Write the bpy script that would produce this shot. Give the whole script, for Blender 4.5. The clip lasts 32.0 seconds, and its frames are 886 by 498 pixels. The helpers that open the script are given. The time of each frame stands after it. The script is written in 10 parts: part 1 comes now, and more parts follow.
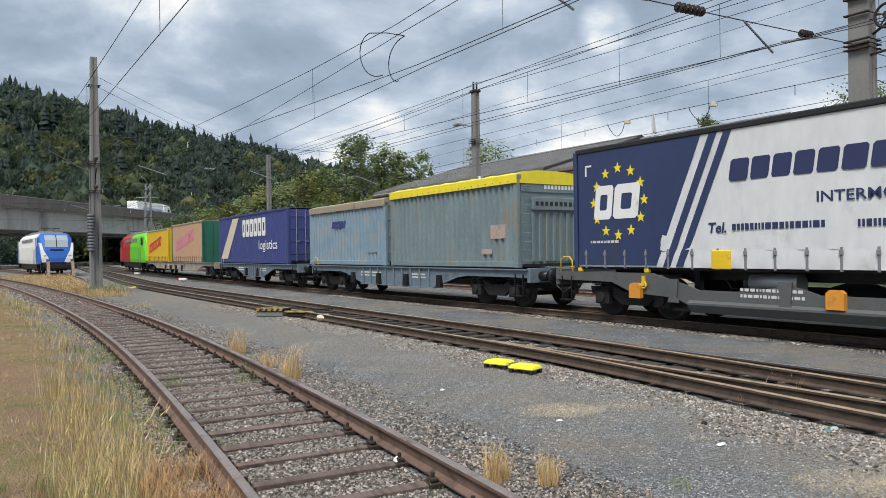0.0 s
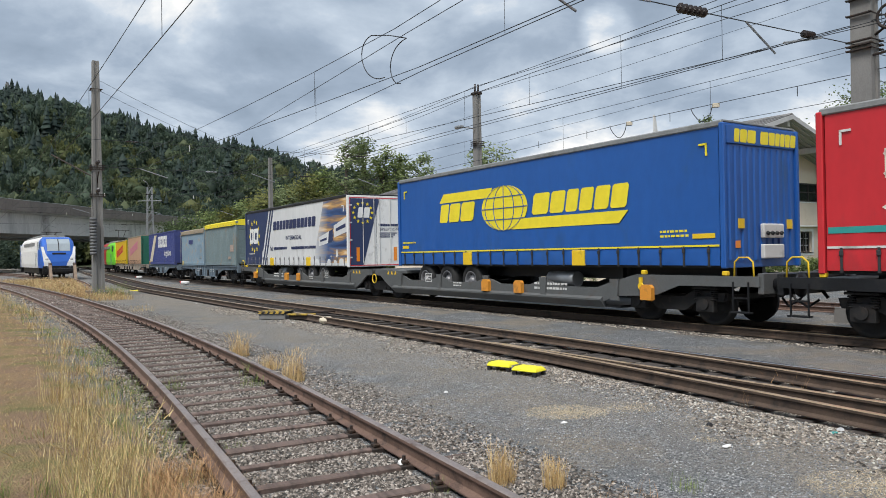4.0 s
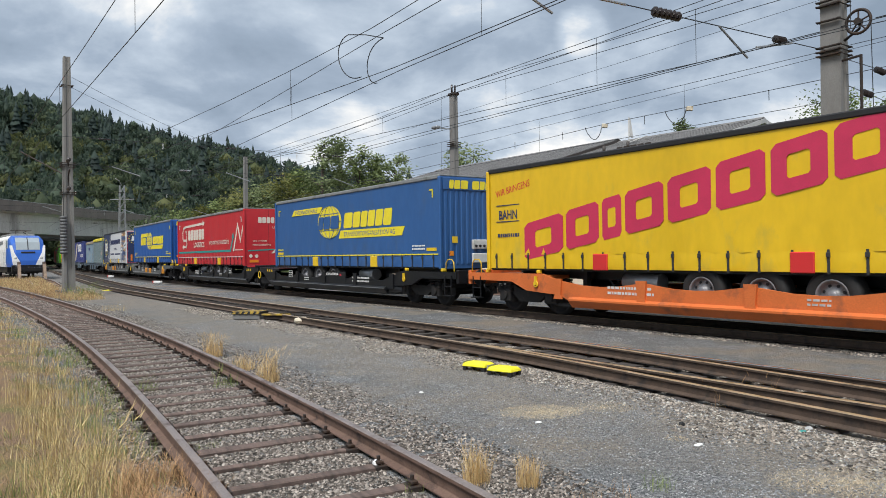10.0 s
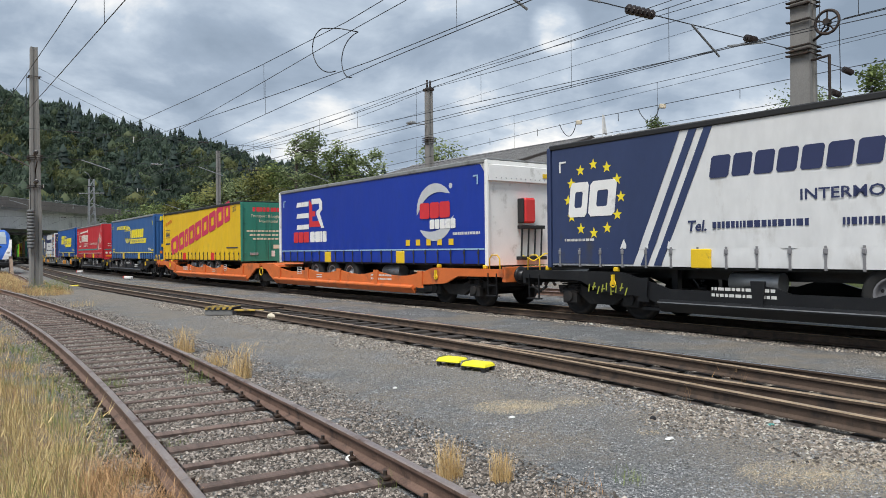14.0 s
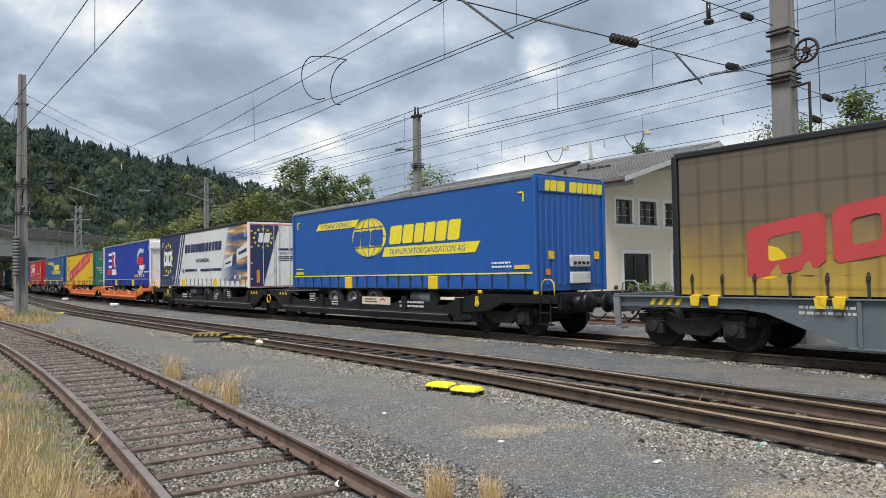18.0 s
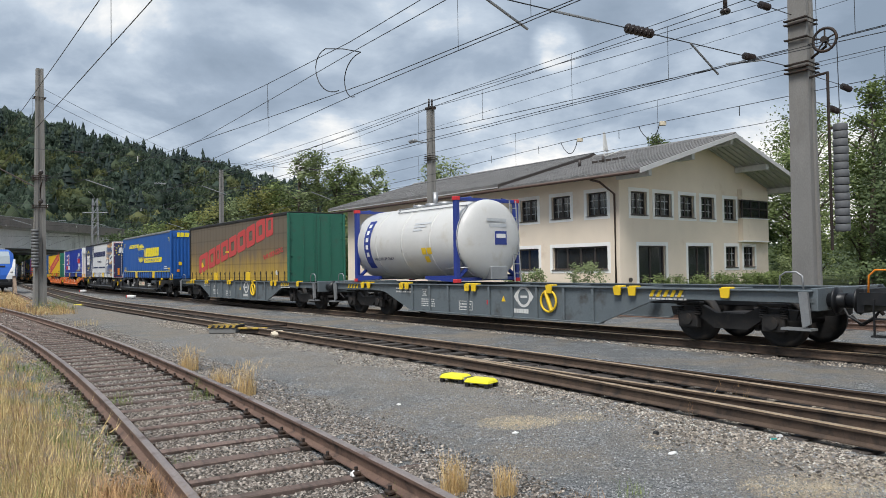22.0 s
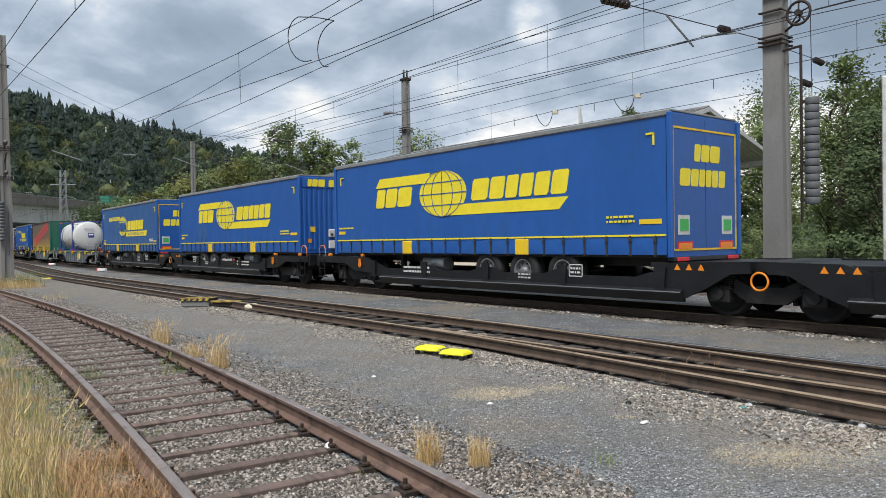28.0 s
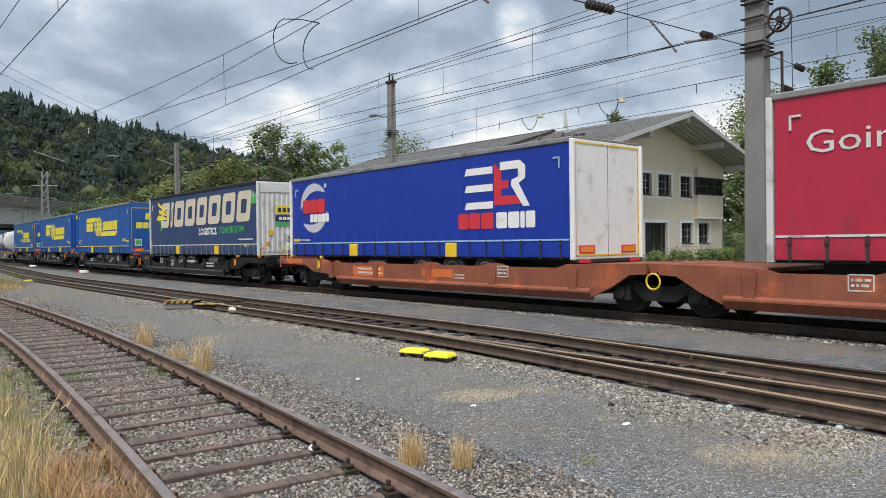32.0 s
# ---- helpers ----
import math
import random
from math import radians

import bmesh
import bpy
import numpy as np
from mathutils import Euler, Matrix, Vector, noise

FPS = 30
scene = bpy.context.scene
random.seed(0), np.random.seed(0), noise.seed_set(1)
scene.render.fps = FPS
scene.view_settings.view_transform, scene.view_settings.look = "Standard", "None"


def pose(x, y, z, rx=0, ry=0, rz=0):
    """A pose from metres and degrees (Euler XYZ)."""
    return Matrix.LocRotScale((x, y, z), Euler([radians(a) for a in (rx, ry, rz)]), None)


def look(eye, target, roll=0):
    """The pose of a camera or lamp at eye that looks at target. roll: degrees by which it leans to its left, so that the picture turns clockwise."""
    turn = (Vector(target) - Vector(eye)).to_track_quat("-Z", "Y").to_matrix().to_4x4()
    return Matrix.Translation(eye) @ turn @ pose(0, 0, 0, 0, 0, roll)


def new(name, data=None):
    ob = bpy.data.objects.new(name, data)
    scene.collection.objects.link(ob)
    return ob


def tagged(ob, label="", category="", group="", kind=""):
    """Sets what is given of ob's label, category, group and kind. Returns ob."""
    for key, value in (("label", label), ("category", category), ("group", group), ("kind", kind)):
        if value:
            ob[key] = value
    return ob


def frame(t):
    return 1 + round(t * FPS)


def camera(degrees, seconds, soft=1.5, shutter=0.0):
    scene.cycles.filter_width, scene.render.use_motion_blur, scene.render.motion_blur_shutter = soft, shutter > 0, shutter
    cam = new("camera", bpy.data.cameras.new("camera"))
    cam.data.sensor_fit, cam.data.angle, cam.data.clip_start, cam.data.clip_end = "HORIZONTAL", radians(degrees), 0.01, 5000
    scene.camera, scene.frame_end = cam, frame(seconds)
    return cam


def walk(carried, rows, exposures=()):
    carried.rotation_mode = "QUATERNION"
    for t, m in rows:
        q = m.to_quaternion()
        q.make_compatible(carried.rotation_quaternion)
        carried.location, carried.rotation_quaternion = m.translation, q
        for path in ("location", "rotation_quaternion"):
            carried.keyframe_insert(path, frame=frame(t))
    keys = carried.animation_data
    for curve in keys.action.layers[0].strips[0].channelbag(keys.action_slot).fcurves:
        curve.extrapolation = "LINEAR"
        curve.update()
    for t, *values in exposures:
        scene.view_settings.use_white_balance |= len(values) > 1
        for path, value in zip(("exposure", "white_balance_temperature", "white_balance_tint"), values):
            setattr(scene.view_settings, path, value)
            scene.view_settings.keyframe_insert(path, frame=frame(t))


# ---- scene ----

# the camera: handheld at eye height, panning slowly along the train
cam = camera(62.75, 32.0, soft=0.9)
walk(cam, [
    (0.0, pose(0.010, 0.002, 1.768, 90.184, 0.794, 3.555)),
    (0.5, pose(0.007, 0.008, 1.764, 90.364, 0.775, 3.450)),
    (1.0, pose(0.005, 0.003, 1.764, 90.551, 0.745, 3.502)),
    (1.5, pose(0.008, -0.001, 1.769, 90.641, 0.736, 3.619)),
    (2.0, pose(-0.001, 0.001, 1.763, 90.697, 0.614, 3.670)),
    (2.5, pose(-0.008, 0.007, 1.763, 90.674, 0.571, 3.622)),
    (3.0, pose(-0.009, 0.021, 1.758, 90.547, 0.639, 3.547)),
    (3.5, pose(-0.011, 0.021, 1.761, 90.374, 0.868, 3.506)),
    (5.5, pose(-0.011, 0.018, 1.762, 90.414, 1.092, 4.113)),
    (6.0, pose(-0.009, 0.016, 1.764, 90.330, 1.137, 3.899)),
    (6.5, pose(-0.004, 0.016, 1.762, 90.333, 1.066, 3.670)),
    (7.0, pose(-0.009, 0.019, 1.761, 90.399, 0.911, 3.377)),
    (7.5, pose(-0.010, 0.030, 1.759, 90.392, 0.879, 3.017)),
    (8.0, pose(-0.007, 0.026, 1.756, 90.385, 0.947, 2.768)),
    (8.5, pose(-0.006, 0.023, 1.759, 90.427, 0.959, 2.663)),
    (9.0, pose(-0.008, 0.022, 1.760, 90.479, 0.877, 2.467)),
    (9.5, pose(-0.006, 0.020, 1.758, 90.495, 0.794, 2.132)),
    (10.0, pose(-0.005, 0.021, 1.757, 90.396, 0.757, 1.816)),
    (10.5, pose(-0.006, 0.037, 1.752, 90.134, 0.769, 1.445)),
    (11.0, pose(-0.005, 0.041, 1.750, 89.816, 0.793, 1.038)),
    (11.5, pose(-0.000, 0.046, 1.752, 89.621, 0.850, 0.663)),
    (12.0, pose(0.006, 0.047, 1.749, 89.678, 0.906, 0.403)),
    (12.5, pose(0.005, 0.025, 1.754, 89.894, 0.864, 0.237)),
    (13.0, pose(0.009, 0.033, 1.752, 90.056, 0.780, 0.142)),
    (13.5, pose(0.008, 0.033, 1.751, 90.092, 0.687, 0.012)),
    (14.0, pose(0.003, 0.034, 1.751, 90.040, 0.593, -0.163)),
    (14.5, pose(0.004, 0.037, 1.750, 90.049, 0.542, -0.289)),
    (16.5, pose(0.004, 0.011, 1.747, 91.871, 0.713, -0.770)),
    (17.0, pose(0.004, -0.012, 1.740, 92.225, 0.866, -1.217)),
    (17.5, pose(0.006, -0.025, 1.741, 92.175, 0.955, -1.338)),
    (18.0, pose(0.002, -0.034, 1.745, 92.027, 0.867, -1.064)),
    (18.5, pose(-0.000, -0.037, 1.742, 91.930, 0.804, -0.708)),
    (19.0, pose(-0.001, -0.038, 1.742, 91.871, 0.825, -0.535)),
    (19.5, pose(0.002, -0.040, 1.740, 91.824, 0.919, -0.462)),
    (20.0, pose(-0.003, -0.033, 1.738, 91.728, 0.962, -0.370)),
    (20.5, pose(-0.006, -0.029, 1.737, 91.568, 0.995, -0.217)),
    (21.0, pose(-0.001, -0.027, 1.737, 91.436, 1.054, -0.061)),
    (21.5, pose(-0.003, -0.036, 1.739, 91.407, 0.975, 0.036)),
    (22.0, pose(-0.004, -0.048, 1.740, 91.438, 0.864, 0.022)),
    (22.5, pose(-0.004, -0.034, 1.733, 91.412, 0.778, -0.202)),
    (23.0, pose(-0.004, -0.033, 1.732, 91.237, 0.771, -0.550)),
    (23.5, pose(-0.004, -0.033, 1.733, 90.999, 0.800, -0.820)),
    (24.0, pose(-0.006, -0.027, 1.732, 90.786, 0.747, -0.957)),
    (24.5, pose(-0.004, -0.023, 1.733, 90.566, 0.717, -1.107)),
    (25.0, pose(-0.003, -0.016, 1.730, 90.402, 0.694, -1.281)),
    (25.5, pose(-0.007, -0.015, 1.729, 90.297, 0.588, -1.392)),
    (27.5, pose(-0.002, 0.006, 1.726, 89.318, 0.756, -1.771)),
    (28.0, pose(0.001, -0.001, 1.726, 89.286, 0.885, -1.926)),
    (28.5, pose(0.005, 0.000, 1.725, 89.446, 0.899, -2.226)),
    (29.0, pose(0.008, -0.012, 1.725, 89.590, 0.767, -2.794)),
    (29.5, pose(0.012, -0.014, 1.725, 89.628, 0.581, -3.515)),
    (30.0, pose(0.011, -0.009, 1.728, 89.485, 0.496, -4.110)),
    (30.5, pose(0.012, 0.008, 1.720, 89.306, 0.595, -4.291)),
    (31.0, pose(0.015, -0.012, 1.726, 89.165, 0.767, -4.034)),
    (31.5, pose(0.013, -0.021, 1.724, 89.277, 0.803, -3.533)),
    (32.0, pose(0.012, -0.032, 1.726, 89.485, 0.716, -3.071)),
])

# ---- light: broken overcast, soft high sun behind the camera ----
SUN_EL, SUN_AZ = radians(58), radians(202)
world = bpy.data.worlds.new("sky")
scene.world = world
world.use_nodes = True
wn, wl = world.node_tree.nodes, world.node_tree.links
wn.clear()


def wnode(kind, **values):
    n = wn.new(kind)
    for k, v in values.items():
        n.inputs[k].default_value = v
    return n


def ramp(n, stops):
    el = n.color_ramp.elements
    while len(el) < len(stops):
        el.new(0.5)
    for e, (p, c) in zip(el, stops):
        e.position, e.color = p, (*c, 1)


sky = wn.new("ShaderNodeTexSky")
sky.sky_type, sky.sun_disc = "NISHITA", False
sky.sun_elevation, sky.sun_rotation = SUN_EL, SUN_AZ
sky_bg = wnode("ShaderNodeBackground", Strength=0.11)
wl.new(sky.outputs[0], sky_bg.inputs[0])
tc = wn.new("ShaderNodeTexCoord")
sep = wn.new("ShaderNodeSeparateXYZ")
wl.new(tc.outputs["Generated"], sep.inputs[0])
# cloud deck: the direction laid on a plane high above
zz = wn.new("ShaderNodeMath")
zz.operation = "ADD"
zz.inputs[1].default_value = 0.34
wl.new(sep.outputs[2], zz.inputs[0])
dv = []
for i in (0, 1):
    d = wn.new("ShaderNodeMath")
    d.operation = "DIVIDE"
    wl.new(sep.outputs[i], d.inputs[0])
    wl.new(zz.outputs[0], d.inputs[1])
    dv.append(d)
comb = wn.new("ShaderNodeCombineXYZ")
wl.new(dv[0].outputs[0], comb.inputs[0])
wl.new(dv[1].outputs[0], comb.inputs[1])
n_big = wnode("ShaderNodeTexNoise", Scale=1.05, Detail=9.0, Roughness=0.5, Distortion=0.25)
n_small = wnode("ShaderNodeTexNoise", Scale=2.7, Detail=8.0, Roughness=0.56, Distortion=0.2)
for n in (n_big, n_small):
    wl.new(comb.outputs[0], n.inputs["Vector"])
shade = wn.new("ShaderNodeValToRGB")
ramp(shade, [(0.38, (0.26, 0.33, 0.425)), (0.47, (0.35, 0.43, 0.54)), (0.545, (0.53, 0.615, 0.72)), (0.625, (1.0, 0.99, 0.965))])
mixn = wn.new("ShaderNodeMath")
mixn.operation = "MULTIPLY_ADD"
mixn.inputs[1].default_value = 0.55
wl.new(n_small.outputs[0], mixn.inputs[0])
half = wn.new("ShaderNodeMath")
half.operation = "MULTIPLY"
half.inputs[1].default_value = 0.45
wl.new(n_big.outputs[0], half.inputs[0])
wl.new(half.outputs[0], mixn.inputs[2])
# cloud tops stand brighter towards the horizon ahead
lift = wn.new("ShaderNodeMapRange")
lift.inputs[1].default_value, lift.inputs[2].default_value, lift.inputs[3].default_value, lift.inputs[4].default_value = 0.10, 0.24, 0.135, -0.006
wl.new(sep.outputs[2], lift.inputs[0])
lifted = wn.new("ShaderNodeMath")
wl.new(mixn.outputs[0], lifted.inputs[0])
side = wn.new("ShaderNodeMapRange")
side.inputs[1].default_value, side.inputs[2].default_value, side.inputs[3].default_value, side.inputs[4].default_value = -0.45, 0.35, 0.15, 1.15
wl.new(sep.outputs[0], side.inputs[0])
tall = wn.new("ShaderNodeMath")
tall.operation = "MULTIPLY"
wl.new(lift.outputs[0], tall.inputs[0])
wl.new(side.outputs[0], tall.inputs[1])
wl.new(tall.outputs[0], lifted.inputs[1])
value = lifted.outputs[0]
for way, wide, gain in (((0.156, 0.945, 0.287), 0.9991, 0.22), ((0.113, 0.977, 0.182), 0.9945, 0.07), ((-0.45, 0.85, 0.27), 0.985, 0.05), ((0.02, 0.93, 0.36), 0.97, -0.045)):
    dot = wn.new("ShaderNodeVectorMath")
    dot.operation = "DOT_PRODUCT"
    dot.inputs[1].default_value = Vector(way).normalized()
    wl.new(tc.outputs["Generated"], dot.inputs[0])
    rift = wn.new("ShaderNodeMapRange")
    rift.interpolation_type = "SMOOTHSTEP"
    rift.inputs[1].default_value, rift.inputs[2].default_value, rift.inputs[4].default_value = wide, 0.5 + wide / 2 if wide < 0.999 else 0.99985, gain
    wl.new(dot.outputs["Value"], rift.inputs[0])
    rough_ = wn.new("ShaderNodeMath")
    rough_.operation = "MULTIPLY"
    wl.new(rift.outputs[0], rough_.inputs[0])
    wl.new(n_small.outputs[0], rough_.inputs[1])
    more = wn.new("ShaderNodeMath")
    wl.new(value, more.inputs[0])
    wl.new(rough_.outputs[0], more.inputs[1])
    value = more.outputs[0]
wl.new(value, shade.inputs[0])
cloud_bg = wnode("ShaderNodeBackground", Strength=0.88)
wl.new(shade.outputs[0], cloud_bg.inputs[0])
cover = wn.new("ShaderNodeValToRGB")
ramp(cover, [(0.35, (1, 1, 1)), (0.60, (1, 1, 1)), (0.645, (0.25, 0.25, 0.25)), (0.67, (1, 1, 1))])
wl.new(n_big.outputs[0], cover.inputs[0])
mixs = wn.new("ShaderNodeMixShader")
wl.new(cover.outputs[0], mixs.inputs[0])
wl.new(sky_bg.outputs[0], mixs.inputs[1])
wl.new(cloud_bg.outputs[0], mixs.inputs[2])
wout = wn.new("ShaderNodeOutputWorld")
wl.new(mixs.outputs[0], wout.inputs[0])

sun = new("sun", bpy.data.lights.new("sun", "SUN"))
sun.data.energy, sun.data.angle, sun.data.color = 3.2, radians(24), (1.0, 0.97, 0.93)
sun.matrix_world = look((-40 * math.sin(SUN_AZ) * -1, 40 * math.cos(SUN_AZ), 64), (0, 0, 0))
scene.view_settings.exposure = 0.28

# ---- materials ----
def mat(name, base, rough=0.6, metal=0.0, vary=0.12, scale=3.0, fine=40.0, bump=0.0, dark=None, dirt=0.0, dirt_scale=1.2, spec=0.5, coat=0.0, per_object=0.0, stretch=(1, 1, 1), bump_dist=0.01):
    """A surface with variation at two scales, dirt patches of a second colour, and fine relief."""
    m = bpy.data.materials.new(name)
    m.use_nodes = True
    nt, li = m.node_tree.nodes, m.node_tree.links
    bs = nt["Principled BSDF"]
    bs.inputs["Roughness"].default_value, bs.inputs["Metallic"].default_value = rough, metal
    bs.inputs["Specular IOR Level"].default_value, bs.inputs["Coat Weight"].default_value = spec, coat
    tcn = nt.new("ShaderNodeTexCoord")
    mp = nt.new("ShaderNodeMapping")
    mp.inputs["Scale"].default_value = stretch
    li.new(tcn.outputs["Object"], mp.inputs[0])
    a = nt.new("ShaderNodeTexNoise")
    a.inputs["Scale"].default_value, a.inputs["Detail"].default_value = scale, 6
    b = nt.new("ShaderNodeTexNoise")
    b.inputs["Scale"].default_value, b.inputs["Detail"].default_value = fine, 4
    li.new(mp.outputs[0], a.inputs[0])
    li.new(mp.outputs[0], b.inputs[0])
    ad = nt.new("ShaderNodeMath")
    ad.operation = "ADD"
    li.new(a.outputs[0], ad.inputs[0])
    li.new(b.outputs[0], ad.inputs[1])
    src = ad.outputs[0]
    if per_object:
        oi = nt.new("ShaderNodeObjectInfo")
        pm = nt.new("ShaderNodeMath")
        pm.operation = "MULTIPLY_ADD"
        pm.inputs[1].default_value = per_object
        li.new(oi.outputs["Random"], pm.inputs[0])
        li.new(src, pm.inputs[2])
        src = pm.outputs[0]
    mr = nt.new("ShaderNodeMapRange")
    mr.inputs[1].default_value, mr.inputs[2].default_value = 0.7, 1.3 + per_object
    mr.inputs[3].default_value, mr.inputs[4].default_value = 1 - vary, 1 + vary
    li.new(src, mr.inputs[0])
    sc = nt.new("ShaderNodeVectorMath")
    sc.operation = "SCALE"
    sc.inputs[0].default_value = base
    li.new(mr.outputs[0], sc.inputs["Scale"])
    col = sc.outputs[0]
    if dark is not None:
        d = nt.new("ShaderNodeTexNoise")
        d.inputs["Scale"].default_value, d.inputs["Detail"].default_value, d.inputs["Roughness"].default_value = dirt_scale, 9, 0.65
        li.new(mp.outputs[0], d.inputs[0])
        r = nt.new("ShaderNodeMapRange")
        r.inputs[1].default_value, r.inputs[2].default_value = 0.62 - 0.3 * dirt, 0.72 - 0.12 * dirt
        li.new(d.outputs[0], r.inputs[0])
        mx = nt.new("ShaderNodeMix")
        mx.data_type = "RGBA"
        mx.inputs[7].default_value = (*dark, 1)
        li.new(r.outputs[0], mx.inputs[0])
        li.new(col, mx.inputs[6])
        col = mx.outputs[2]
    li.new(col, bs.inputs["Base Color"])
    rr = nt.new("ShaderNodeMapRange")
    rr.inputs[3].default_value, rr.inputs[4].default_value = max(0.05, rough - 0.1), min(1, rough + 0.1)
    li.new(a.outputs[0], rr.inputs[0])
    li.new(rr.outputs[0], bs.inputs["Roughness"])
    if bump:
        bp = nt.new("ShaderNodeBump")
        bp.inputs["Strength"].default_value, bp.inputs["Distance"].default_value = bump, bump_dist
        li.new(b.outputs[0], bp.inputs["Height"])
        li.new(bp.outputs[0], bs.inputs["Normal"])
    return m


def tarp(name, base, dark=(0.05, 0.05, 0.05), dirt=0.1):
    return mat(name, base, rough=0.45, vary=0.07, scale=0.7, fine=6, bump=0.25, bump_dist=0.02, dark=dark, dirt=dirt, dirt_scale=0.8, stretch=(1, 1, 0.45))


def plain(name, base, rough=0.55, metal=0.0):
    return mat(name, base, rough, metal, vary=0.08, scale=5, fine=60)


M = {}
M["rail_rust"] = mat("rail_rust", (0.165, 0.105, 0.08), 0.75, 0.2, 0.3, 6, 90, 0.4, (0.05, 0.035, 0.03), 0.3, 5)
M["rail_head"] = mat("rail_head", (0.36, 0.30, 0.27), 0.42, 0.6, 0.2, 4, 60, 0.1, (0.13, 0.08, 0.06), 0.35, 3)
M["rail_dark"] = mat("rail_dark", (0.098, 0.068, 0.05), 0.75, 0.2, 0.3, 6, 90, 0.4, (0.045, 0.035, 0.03), 0.35, 5)
M["rail_worn"] = mat("rail_worn", (0.5, 0.37, 0.24), 0.36, 0.55, 0.2, 4, 60, 0.1, (0.16, 0.11, 0.075), 0.35, 3)
M["rail_shiny"] = mat("rail_shiny", (0.55, 0.52, 0.5), 0.25, 0.95, 0.1, 4, 60)
M["sleeper_wood"] = mat("sleeper_wood", (0.155, 0.11, 0.093), 0.85, 0, 0.4, 8, 60, 0.6, (0.07, 0.052, 0.045), 0.55, 2.5, per_object=0.7, stretch=(0.3, 3, 3))
M["sleeper_dark"] = mat("sleeper_dark", (0.06, 0.05, 0.045), 0.85, 0, 0.3, 8, 60, 0.5, (0.03, 0.025, 0.02), 0.3, 2.5, per_object=0.4)
M["iron"] = mat("iron", (0.05, 0.04, 0.035), 0.7, 0.5, 0.25, 8, 80, 0.3, (0.09, 0.05, 0.03), 0.3, 6)
M["black_steel"] = mat("black_steel", (0.0095, 0.0105, 0.0125), 0.42, 0.1, 0.25, 2, 40, 0.05, (0.022, 0.021, 0.021), 0.2, 2)
M["grey_wagon"] = mat("grey_wagon", (0.13, 0.155, 0.17), 0.5, 0.1, 0.15, 2, 40, 0.05, (0.07, 0.07, 0.068), 0.25, 2)
M["dull_wagon"] = mat("dull_wagon", (0.105, 0.11, 0.11), 0.6, 0.1, 0.15, 2, 40, 0.05, (0.09, 0.08, 0.07), 0.3, 2)
M["beige_wagon"] = mat("beige_wagon", (0.33, 0.29, 0.24), 0.65, 0, 0.2, 2, 40, 0.05, (0.15, 0.12, 0.1), 0.3, 2)
M["blue_wagon"] = mat("blue_wagon", (0.14, 0.185, 0.225), 0.6, 0, 0.15, 2, 40, 0.05, (0.1, 0.1, 0.1), 0.25, 2)
M["orange_wagon"] = mat("orange_wagon", (0.62, 0.15, 0.035), 0.55, 0, 0.12, 2, 40, 0.05, (0.28, 0.09, 0.04), 0.25, 1.5)
M["orange_worn"] = mat("orange_worn", (0.24, 0.075, 0.04), 0.65, 0, 0.25, 2, 40, 0.05, (0.46, 0.12, 0.04), 0.22, 1.2)
M["bogie"] = mat("bogie", (0.02, 0.019, 0.019), 0.75, 0.2, 0.3, 5, 50, 0.2, (0.045, 0.035, 0.028), 0.3, 4)
M["tyre"] = mat("tyre", (0.018, 0.018, 0.018), 0.8, 0, 0.2, 5, 80)
M["concrete"] = mat("concrete", (0.21, 0.205, 0.195), 0.85, 0, 0.15, 2, 60, 0.25, (0.17, 0.16, 0.15), 0.3, 1.2, stretch=(1, 1, 0.4))
M["concrete_dark"] = mat("concrete_dark", (0.2, 0.2, 0.195), 0.85, 0, 0.2, 0.4, 8, 0.2, (0.11, 0.11, 0.105), 0.35, 0.25, stretch=(1, 1, 0.3))
M["galv"] = mat("galv", (0.35, 0.36, 0.37), 0.5, 0.7, 0.15, 5, 60)
M["wire"] = mat("wire", (0.035, 0.037, 0.04), 0.5, 0.5, 0.1, 5, 60)
M["porcelain"] = mat("porcelain", (0.035, 0.028, 0.027), 0.25, 0, 0.1, 5, 60)
M["white"] = mat("white", (0.78, 0.78, 0.76), 0.5, 0, 0.05, 3, 40, 0, (0.5, 0.49, 0.46), 0.15, 2)
M["offwhite"] = mat("offwhite", (0.62, 0.62, 0.6), 0.5, 0, 0.06, 3, 40, 0, (0.35, 0.34, 0.32), 0.25, 2)
M["yellow"] = mat("yellow", (0.78, 0.52, 0.02), 0.5, 0, 0.08, 3, 40, 0, (0.4, 0.25, 0.04), 0.15, 3)
M["bright_yellow"] = mat("bright_yellow", (0.86, 0.78, 0.03), 0.45, 0, 0.06, 5, 40, 0.1)
M["bracket_amber"] = mat("bracket_amber", (0.68, 0.28, 0.035), 0.5, 0, 0.1, 3, 40, 0, (0.35, 0.15, 0.04), 0.25, 3)
M["red"] = mat("red", (0.62, 0.03, 0.03), 0.45, 0, 0.06, 3, 40)
M["black"] = mat("black", (0.015, 0.015, 0.016), 0.55, 0, 0.15, 3, 40)
M["strap"] = plain("strap", (0.03, 0.03, 0.033), 0.7)
M["strap_grey"] = plain("strap_grey", (0.2, 0.2, 0.21), 0.6)
M["chrome"] = plain("chrome", (0.55, 0.55, 0.55), 0.3, 0.9)
M["glass"] = mat("glass", (0.03, 0.035, 0.04), 0.06, 0, 0.1, 3, 20, spec=0.9)
M["hub"] = mat("hub", (0.22, 0.22, 0.23), 0.42, 0.3, 0.2, 5, 60, 0, (0.1, 0.09, 0.08), 0.3, 5)

